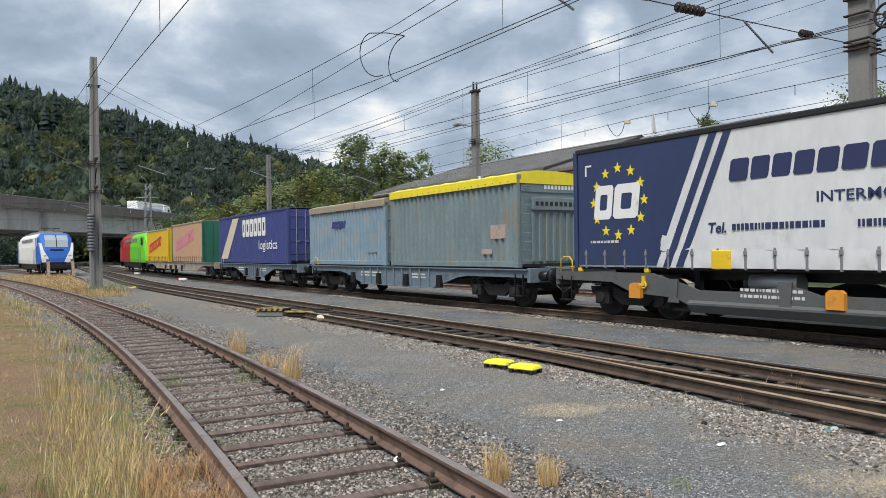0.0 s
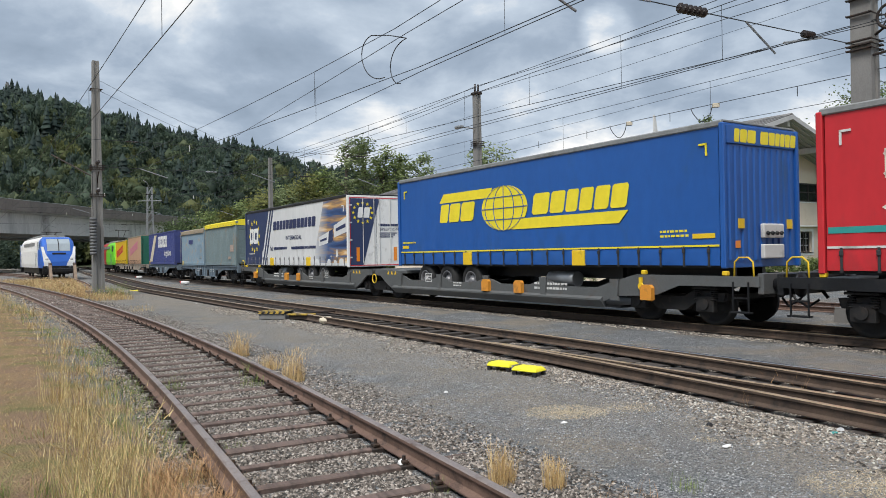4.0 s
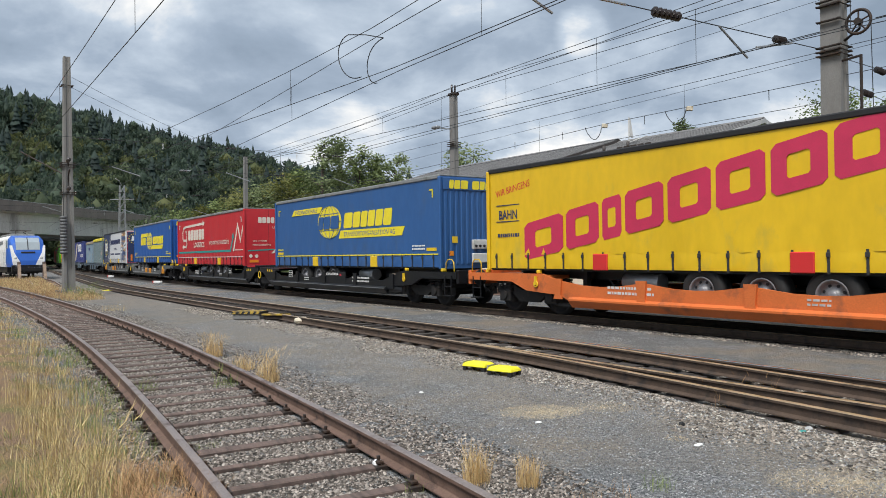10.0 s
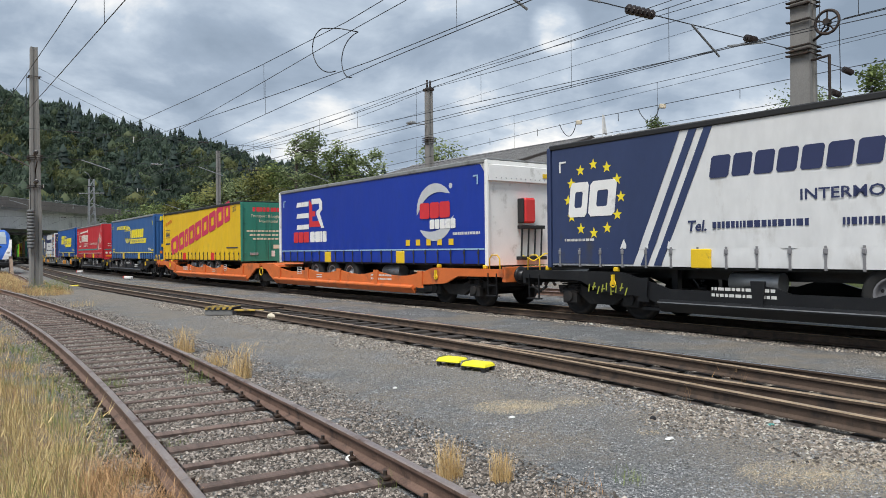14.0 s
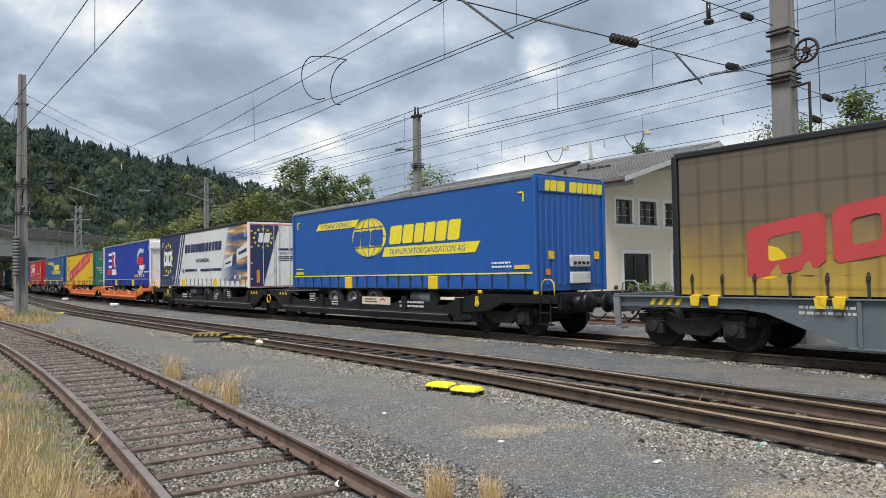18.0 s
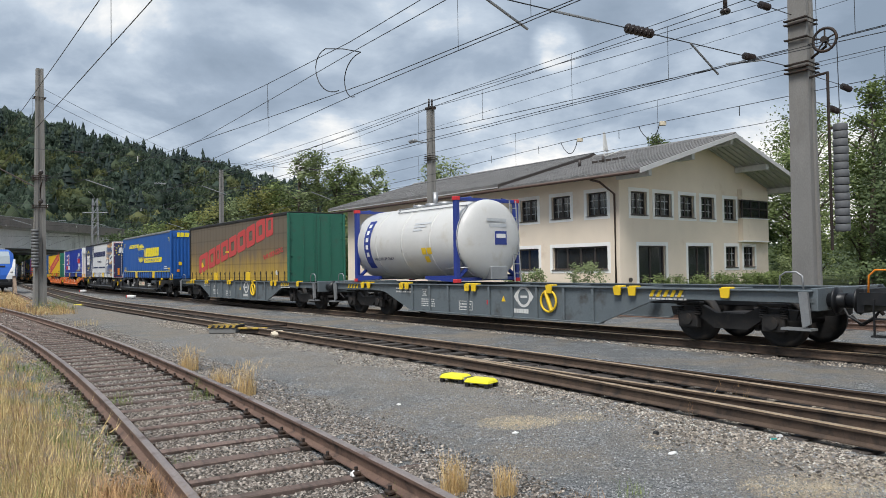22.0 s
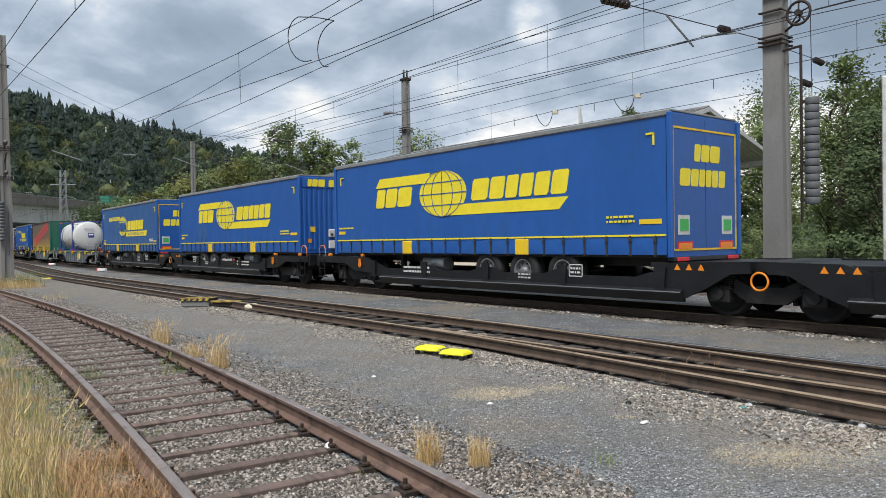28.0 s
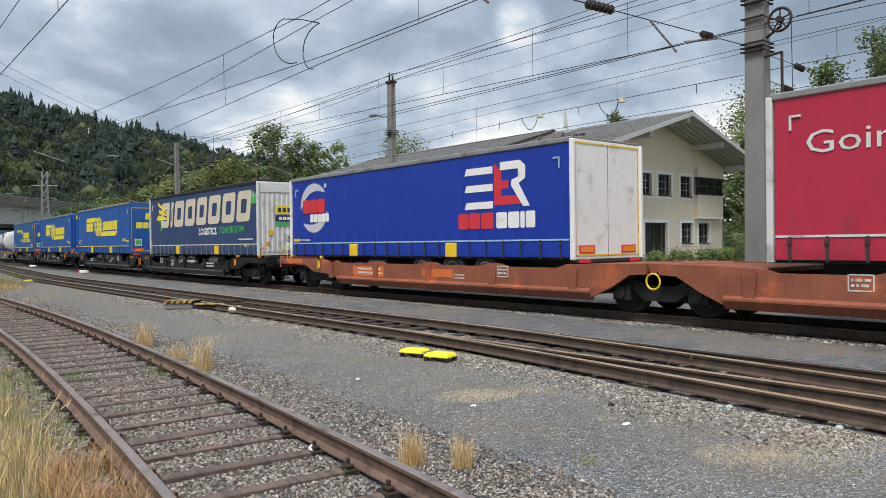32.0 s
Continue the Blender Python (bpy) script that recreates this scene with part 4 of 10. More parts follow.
M["mark_teal"] = plain("mark_teal", (0.03, 0.28, 0.26))
M["mark_cream"] = plain("mark_cream", (0.62, 0.55, 0.42))
M["mark_ivory"] = plain("mark_ivory", (0.68, 0.62, 0.53))
M["mark_silver"] = plain("mark_silver", (0.5, 0.52, 0.54))
M["mark_sky"] = plain("mark_sky", (0.3, 0.46, 0.62))
M["mark_navy"] = plain("mark_navy", (0.025, 0.035, 0.1))
M["mark_pink"] = plain("mark_pink", (0.62, 0.22, 0.3))
M["lamp_amber"] = plain("lamp_amber", (0.8, 0.25, 0.02), 0.3)

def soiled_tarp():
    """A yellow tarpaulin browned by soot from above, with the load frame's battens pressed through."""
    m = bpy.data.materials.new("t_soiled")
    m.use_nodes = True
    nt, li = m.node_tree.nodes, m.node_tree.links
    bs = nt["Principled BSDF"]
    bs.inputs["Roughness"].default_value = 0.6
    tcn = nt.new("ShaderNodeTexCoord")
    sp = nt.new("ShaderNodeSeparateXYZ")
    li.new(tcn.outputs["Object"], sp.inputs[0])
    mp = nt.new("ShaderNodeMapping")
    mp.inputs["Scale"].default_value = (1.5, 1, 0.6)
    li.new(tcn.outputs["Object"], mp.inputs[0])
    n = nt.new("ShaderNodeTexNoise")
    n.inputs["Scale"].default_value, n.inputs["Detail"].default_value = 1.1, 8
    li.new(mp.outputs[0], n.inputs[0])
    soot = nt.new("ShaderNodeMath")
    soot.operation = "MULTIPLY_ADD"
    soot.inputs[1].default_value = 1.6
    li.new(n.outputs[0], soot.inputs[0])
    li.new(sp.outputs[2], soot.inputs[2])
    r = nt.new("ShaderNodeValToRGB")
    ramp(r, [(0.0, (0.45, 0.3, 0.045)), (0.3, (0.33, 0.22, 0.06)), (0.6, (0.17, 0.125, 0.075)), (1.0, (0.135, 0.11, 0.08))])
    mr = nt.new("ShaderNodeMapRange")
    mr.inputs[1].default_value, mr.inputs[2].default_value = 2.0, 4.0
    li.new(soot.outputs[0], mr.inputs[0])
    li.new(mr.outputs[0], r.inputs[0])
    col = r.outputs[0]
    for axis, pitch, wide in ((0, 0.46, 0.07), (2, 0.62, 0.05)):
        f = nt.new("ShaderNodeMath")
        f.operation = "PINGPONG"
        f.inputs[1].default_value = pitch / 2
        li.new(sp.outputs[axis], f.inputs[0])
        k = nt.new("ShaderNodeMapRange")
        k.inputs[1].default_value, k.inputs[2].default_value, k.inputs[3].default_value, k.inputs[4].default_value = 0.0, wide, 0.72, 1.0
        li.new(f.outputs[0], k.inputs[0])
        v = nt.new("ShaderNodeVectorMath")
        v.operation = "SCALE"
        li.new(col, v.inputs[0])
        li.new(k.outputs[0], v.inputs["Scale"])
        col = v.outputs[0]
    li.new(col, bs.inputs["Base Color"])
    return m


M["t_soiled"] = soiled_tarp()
Z0, Z1, HW = 1.19, 3.92, 1.275  # underside of the curtain, roof, half width


def curtain_mesh(x0, x1, y, z0, z1, material, seed, side=-1, pitch=0.0):
    """A tarpaulin side: a sheet with shallow folds, pulled in at the straps, with a return at its edges."""
    rnd = random.Random(seed)
    nx, nz = (190, 10) if pitch else (90, 12)
    ph = [rnd.uniform(0, 6) for _ in range(5)]
    verts, faces = [], []
    for i in range(nx + 1):
        u = i / nx
        x = x0 + (x1 - x0) * u
        for j in range(nz + 1):
            v = j / nz
            edge = min(1, u * 14, (1 - u) * 14, (1 - v) * 6) if not pitch else min(1, u * 40, (1 - u) * 40)
            d = 0.006 * math.sin(x * 2.1 + ph[0] + v * 1.3) + 0.0035 * math.sin(x * 5.3 + ph[1] - v * 2.2) + 0.001 * math.sin(v * 9 + x * 0.7 + ph[2])
            d += 0.016 * max(0, 0.2 - v) * 5 * math.sin(x * 2 * math.pi / 0.62 + ph[3])
            if pitch:  # slack cloth bellies out between the straps
                d = 0.3 * d + 0.011 * abs(math.sin(math.pi * (x - x0 - 0.26) / pitch)) ** 0.8 * math.sin(math.pi * min(1, v + 0.08)) * (0.8 + 0.2 * math.sin(x * 3.7 + ph[4]))
            verts.append((x, y + side * (0.012 + d * edge), z0 + (z1 - z0) * v))
    w = nz + 1
    for i in range(nx):
        for j in range(nz):
            a = i * w + j
            faces.append((a, a + w, a + w + 1, a + 1) if side < 0 else (a, a + 1, a + w + 1, a + w))
    return verts, faces


def wheel_mesh():
    bm = B()
    lathe(bm, [(0.27, -0.19), (0.44, -0.185), (0.49, -0.15), (0.5, -0.05), (0.5, 0.05), (0.49, 0.15), (0.44, 0.185), (0.27, 0.19), (0.265, 0.0), (0.27, -0.19)], seg=24, caps=False)
    bmesh.ops.remove_doubles(bm, verts=bm.verts, dist=0.0005)
    return mesh_of(bm, "tyre", "tyre")


def hub_mesh():
    """A dished bright rim with a hub cap."""
    bm = lathe(B(), [(0.3, -0.192), (0.285, -0.2), (0.265, -0.19), (0.25, -0.13), (0.235, -0.1), (0.14, -0.125), (0.11, -0.13), (0.1, -0.19), (0.07, -0.21), (0.0, -0.212)], seg=20, caps=False)
    bmesh.ops.remove_doubles(bm, verts=bm.verts, dist=0.0005)
    return mesh_of(bm, "rim", "hub")


def hub_hole_mesh():
    bm = B()
    for k in range(8):
        a = (k + 0.5) * math.pi / 4
        c, n = math.cos(a), math.sin(a)
        tube(bm, (0.19 * c, -0.118, 0.19 * n), (0.19 * c, -0.105, 0.19 * n), 0.031, seg=8)
    return mesh_of(bm, "hand_holes", "black")


def strap_mesh():
    bm = B()
    box(bm, -0.022, 0.022, -0.012, 0, -0.36, 0)
    box(bm, -0.035, 0.035, -0.03, 0, -0.14, -0.05, 0.006)
    box(bm, -0.02, 0.02, -0.02, 0.03, -0.43, -0.36)
    return mesh_of(bm, "strap", "strap")


def trailer(label, qL, qR, col, skirt=None, front="door", end_col="white", roof="roof_grey", stripe=None, straps="strap", pads=(4.2, 8.6), wheels_from=None, pad_col="yellow", name="semi_trailer", group="semi-trailers", seed=1, z0=Z0, z1=Z1, end_mat=None, axles=True, post=None):
    """A curtain-sided semi-trailer standing in its wagon; x = 0 at the middle, near side at y = -HW."""
    qm, L = (qL + qR) / 2, qR - qL
    h = L / 2
    t = thing(name, label, "semi-trailer", group)
    t["half"], t["top"] = h, z1
    for k, sd in (("near", -1), ("far", 1)):
        v, f = curtain_mesh(-h + 0.09, h - 0.09, sd * (HW - 0.012), z0 + 0.36, z1 - 0.1, col, seed, sd)
        raw("curtain", v, f, col, t, smooth=True)
        v, f = curtain_mesh(-h + 0.09, h - 0.09, sd * (HW - 0.006), z0, z0 + 0.38, skirt or col, seed + 7, sd, (L - 0.7) / (int(L / 0.62) - 1))
        raw("curtain_skirt", v, f, skirt or col, t, smooth=True)
        bm = box(B(), -h, h, sd * HW - 0.035, sd * HW + 0.035, z1 - 0.12, z1, 0.02)
        part("roof_rail", bm, roof, t)
        bm = box(B(), -h + 0.02, h - 0.02, sd * (HW - 0.06) - 0.03, sd * (HW - 0.06) + 0.03, z0 - 0.02, z0 + 0.07, 0.01)
        part("side_rail", bm, "black_steel", t)
    part("roof", box(B(), -h, h, -HW + 0.03, HW - 0.03, z1 - 0.03, z1 + 0.015, 0.01), roof, t)
    for sx in (-1, 1):
        for sd in (-1, 1):
            bm = box(B(), sx * h - 0.06, sx * h + 0.06, sd * HW - 0.05, sd * HW + 0.05, z0 - 0.06, z1 - 0.05, 0.02)
            part("corner_post", bm, post if post and sx < 0 else end_mat or end_col, t)
    part("floor", box(B(), -h + 0.05, h - 0.05, -HW + 0.1, HW - 0.1, z0 - 0.06, z0 + 0.06), "black_steel", t)
    # front wall faces forwards (hidden end) or backwards
    for sx in (-1, 1):
        em = end_mat or end_col
        x0, x1 = sorted((sx * (h - 0.05), sx * h))
        part("end_wall", box(B(), x0, x1, -HW + 0.05, HW - 0.05, z0 - 0.05, z1 - 0.04, 0.008), em, t)
    if "strap" not in KIT:
        KIT["strap"], KIT["tyre"], KIT["rim"], KIT["holes"] = strap_mesh(), wheel_mesh(), hub_mesh(), hub_hole_mesh()
    if straps != "strap" and straps not in KIT:
        KIT[straps] = KIT["strap"].copy()
        KIT[straps].materials[0] = M[straps]
    n = int(L / 0.62)
    for i in range(n):
        x = -h + 0.35 + (L - 0.7) * i / (n - 1)
        part("strap", KIT[straps], None, t, at=pose(x, -HW - 0.018, z0 + 0.4))
    for x in pads:
        bm = box(B(), -h + x - 0.22, -h + x + 0.22, -HW - 0.052, -HW + 0.02, z0 - 0.02, z0 + 0.36, 0.015)
        part("lifting_pad", bm, pad_col, t, "yellow lifting pad" if pad_col == "yellow" else "red lifting pad")
    if stripe:
        for sd in (-1,):
            part("trim_stripe", box(B(), -h + 0.1, h - 0.1, -HW - 0.022, -HW - 0.01, z0 + 0.385, z0 + 0.425), stripe, t)
    # corner angle mark
    for sx in ((-1, 1) if front != "plain" else ()):
        c = sx * (h - 0.35)
        bm = B()
        box(bm, c - 0.2 if sx > 0 else c, c if sx > 0 else c + 0.2, -HW - 0.03, -HW - 0.01, z1 - 0.46, z1 - 0.42)
        box(bm, c - 0.04 if sx > 0 else c, c if sx > 0 else c + 0.04, -HW - 0.03, -HW - 0.01, z1 - 0.68, z1 - 0.42)
        part("corner_mark", bm, stripe or "white", t)
    if axles:
        wf = wheels_from if wheels_from is not None else h - 4.6
        for i in range(3):
            x = wf + 1.31 * i
            for sd in (-1, 1):
                ty = part("wheel", KIT["tyre"], None, t, "black truck tyre", at=pose(x, sd * 1.02, 0.77, 0, 0, 0 if sd < 0 else 180))
                part("rim", KIT["rim"], None, ty)
                if sd < 0:
                    tagged(part("hand_holes", KIT["holes"], None, ty), kind="stuff")
            part("axle", tube(B(), (x, -1.0, 0.77), (x, 1.0, 0.77), 0.07, seg=8), "black_steel", t)
        bm = B()
        for sd in (-1, 1):
            box(bm, -h + 0.6, h - 0.3, sd * 0.5 - 0.06, sd * 0.5 + 0.06, 0.92, z0 - 0.06)
        part("chassis", bm, "black_steel", t)
        sgn = 1 if wf < 0 else -1
        for sd in (-1, 1):
            bm = B()
            box(bm, sgn * (h - 3.2) - 0.07, sgn * (h - 3.2) + 0.07, sd * 0.75 - 0.07, sd * 0.75 + 0.07, 0.64, z0 - 0.05)
            box(bm, sgn * (h - 3.2) - 0.15, sgn * (h - 3.2) + 0.15, sd * 0.75 - 0.12, sd * 0.75 + 0.12, 0.62, 0.66)
            part("landing_leg", bm, "black_steel", t)
        bm = tube(B(), (sgn * (h - 4.6), -0.9, 0.9), (sgn * (h - 5.6), -0.9, 0.9), 0.2, seg=12)
        part("air_tank", bm, "galv", t)
    ride(t, qm)
    return t


def rear_doors(t, col, bars_on=True, lamps=True, z0=Z0, z1=Z1):
    """Hinges, lock rods and lamps on the end that faces back."""
    h = t["half"]
    part("door_gap", box(B(), h - 0.002, h + 0.003, -0.006, 0.006, z0, z1 - 0.1), "black", t)
    if bars_on:
        for y in (-0.62, -0.12, 0.12, 0.62):
            bm = tube(B(), (h + 0.03, y, z0 + 0.1), (h + 0.03, y, z1 - 0.15), 0.014, seg=6)
            part("lock_rod", bm, col, t)
        for k in range(4):
            for sd in (-1, 1):
                part("hinge", box(B(), h, h + 0.03, sd * (HW - 0.12) - 0.05, sd * (HW - 0.12) + 0.05, z0 + 0.3 + k * 0.7, z0 + 0.36 + k * 0.7, 0.006), col, t)
    if lamps:
        for sd in (-1, 1):
            flat_end("reflector_board", rect(sd * 0.78 - 0.28, sd * 0.78 + 0.28, z0 + 0.08, z0 + 0.27), "mark_red", t, h + 0.002)
            flat_end("reflector_board", rect(sd * 0.78 - 0.23, sd * 0.78 + 0.23, z0 + 0.11, z0 + 0.24), "lamp_amber", t, h + 0.012)
        bm = box(B(), h - 0.1, h + 0.06, -HW + 0.02, HW - 0.02, z0 - 0.14, z0 - 0.04, 0.02)
        part("bumper", bm, "black_steel", t)
        for sd in (-1, 1):
            part("tail_lamp", box(B(), h + 0.05, h + 0.085, sd * 0.95 - 0.2, sd * 0.95 + 0.2, z0 - 0.13, z0 - 0.05, 0.01), "mark_red", t)


def front_end(t, col, z0=Z0, z1=Z1, kit=True):
    """The corrugated front wall of a trailer, with connector panel and hoses."""
    h = t["half"]
    bm = B()
    for i in range(11):
        y = -1.05 + 0.21 * i
        prism(bm, [(y - 0.07, h), (y - 0.04, h + 0.03), (y + 0.04, h + 0.03), (y + 0.07, h)], z0 + 0.1, z1 - 0.5, "z")
    me = mesh_of(bm, "corrugation", col)
    for v in me.vertices:
        v.co.x, v.co.y = v.co.y, v.co.x
    me.flip_normals()
    part("corrugation", me, None, t)
    part("header_panel", box(B(), h, h + 0.04, -HW + 0.1, HW - 0.1, z1 - 0.46, z1 - 0.08, 0.01), col, t)
    if kit:
        part("connector_panel", box(B(), h + 0.02, h + 0.12, -0.1, 0.62, z0 + 0.55, z0 + 0.85, 0.02), "offwhite", t)
        part("connector_panel", box(B(), h + 0.02, h + 0.12, -0.1, 0.62, z0 + 0.12, z0 + 0.42, 0.02), "offwhite", t)
        bm = B()
        for k in range(4):
            tube(bm, (h + 0.12, 0.0 + 0.16 * k, z0 + 0.66), (h + 0.17, 0.0 + 0.16 * k, z0 + 0.64), 0.04, seg=8)
        part("couplings", bm, "black", t)
        for y in (-0.75, 0.95):
            flat_end("plate", rect(y - 0.1, y + 0.1, z0 + 0.75, z0 + 0.95), "yellow", t, h + 0.035)
        flat_end("plate", rect(-0.95, -0.8, z0 + 0.35, z0 + 0.5), "lamp_amber", t, h + 0.035)


def swap(label, qL, qR, kind_name, group="containers"):
    t = thing(kind_name, label, "container", group)
    t["half"] = (qR - qL) / 2
    ride(t, (qL + qR) / 2)
    return t


def corrugated_box(t, col, z0=1.1, z1=3.8, cover=None, doors=True, frame_col=None, pitch=0.28, depth=0.036):
    """A steel container: corner posts, rails, corrugated sides, doors with lock rods, castings."""
    h = t["half"]
    fc = frame_col or col
    for sd in (-1, 1):
        for sx in (-1, 1):
            part("corner_post", box(B(), sx * (h - 0.08) - 0.08, sx * (h - 0.08) + 0.08, sd * (1.22 - 0.06) - 0.06, sd * (1.22 - 0.06) + 0.06, z0, z1, 0.01), fc, t)
            for zc in (z0, z1 - 0.12):
                part("corner_casting", box(B(), sx * (h - 0.085) - 0.09, sx * (h - 0.085) + 0.09, sd * 1.14 - 0.085, sd * 1.14 + 0.085, zc - 0.005, zc + 0.12, 0.01), fc, t)
        part("bottom_rail", box(B(), -h + 0.1, h - 0.1, sd * 1.19 - 0.03, sd * 1.19 + 0.03, z0 + 0.01, z0 + 0.17, 0.008), fc, t)
        part("top_rail", box(B(), -h + 0.1, h - 0.1, sd * 1.19 - 0.03, sd * 1.19 + 0.03, z1 - 0.1, z1, 0.008), fc, t)
        verts, faces = [], []
        x, k = -h + 0.15, 0
        prof = [(0, 0), (pitch * 0.3, 0), (pitch * 0.45, depth), (pitch * 0.82, depth)]
        while x < h - 0.15:
            for dx, dy in prof:
                if x + dx < h - 0.14:
                    verts += [(x + dx, sd * (1.2 - dy), z0 + 0.15), (x + dx, sd * (1.2 - dy), z1 - 0.08)]
            x += pitch
        for i in range(len(verts) // 2 - 1):
            faces.append((2 * i, 2 * i + 2, 2 * i + 3, 2 * i + 1) if sd < 0 else (2 * i, 2 * i + 1, 2 * i + 3, 2 * i + 2))
        raw("side_panel", verts, faces, col, t)
    part("floor", box(B(), -h + 0.05, h - 0.05, -1.15, 1.15, z0 + 0.02, z0 + 0.16), "black_steel", t)
    part("end_wall", box(B(), -h + 0.03, -h + 0.09, -1.12, 1.12, z0 + 0.1, z1 - 0.06), col, t)
    if not doors:
        part("end_wall", box(B(), h - 0.1, h - 0.05, -1.12, 1.12, z0 + 0.1, z1 - 0.06), col, t)
        for k in range(7):
            y = -0.62 + 0.26 * k
            part("end_rib", box(B(), h - 0.055, h - 0.005, y - 0.055, y + 0.055, z0 + 0.16, z1 - 1.05, 0.012), col, t)
        for k in range(9):
            part("rung", tube(B(), (h + 0.02, -1.02, z0 + 0.2 + 0.26 * k), (h + 0.02, -0.74, z0 + 0.2 + 0.26 * k), 0.014, seg=6), fc, t)
        part("step_beam", box(B(), h - 0.05, h + 0.04, -0.68, 1.08, z1 - 0.98, z1 - 0.62, 0.012), fc, t)
        for k in range(9):
            part("slot", box(B(), h + 0.036, h + 0.044, -0.58 + 0.18 * k, -0.47 + 0.18 * k, z1 - 0.86, z1 - 0.74), "black", t)
    for sd in (-1, 1) if doors else ():
        part("door", box(B(), h - 0.1, h - 0.03, min(0.01 * sd, 1.1 * sd), max(0.01 * sd, 1.1 * sd), z0 + 0.14, z1 - 0.1, 0.01), col, t)
        for y in (0.3, 0.75):
            bm = tube(B(), (h + 0.0, sd * y, z0 + 0.1), (h + 0.0, sd * y, z1 - 0.08), 0.018, seg=6)
            box(bm, h - 0.01, h + 0.03, sd * y - 0.03, sd * y + 0.16, z0 + 1.05, z0 + 1.09)
            part("lock_rod", bm, "galv", t)
    for k in range(4 if doors else 0):
        part("door_rib", box(B(), h - 0.04, h - 0.012, -1.08, 1.08, z0 + 0.45 + 0.6 * k, z0 + 0.52 + 0.6 * k, 0.006), col, t)
    if cover:
        bm = B()
        n = 24
        prof = [(-1.25, -0.24), (-1.25, 0.0), (-1.0, 0.07), (-0.5, 0.12), (0, 0.13), (0.5, 0.12), (1.0, 0.07), (1.25, 0.0), (1.25, -0.24)]
        rows = []
        for i in range(n + 1):
            x = -h + 2 * h * i / n
            sag = 0.02 * math.sin(i * 2.4)
            rows.append([bm.verts.new((x, y, z1 + z_ + (sag if abs(y) < 1.2 else 0))) for y, z_ in prof])
        for a, b in zip(rows[:-1], rows[1:]):
            for j in range(len(prof) - 1):
                bm.faces.new((a[j], b[j], b[j + 1], a[j + 1]))
        bm.faces.new(rows[0])
        bm.faces.new(rows[-1][::-1])
        part("roof_cover", bm, cover, t)
        bm = B()
        for i in range(int(2 * h / 0.35)):
            tube(bm, (-h + 0.2 + 0.35 * i, -1.27, z1 - 0.17), (-h + 0.2 + 0.35 * i, -1.25, z1 - 0.17), 0.018, seg=6)
        part("eyelets", bm, "galv", t)
    else:
        part("roof", box(B(), -h + 0.05, h - 0.05, -1.17, 1.17, z1 - 0.03, z1 + 0.005), col, t)


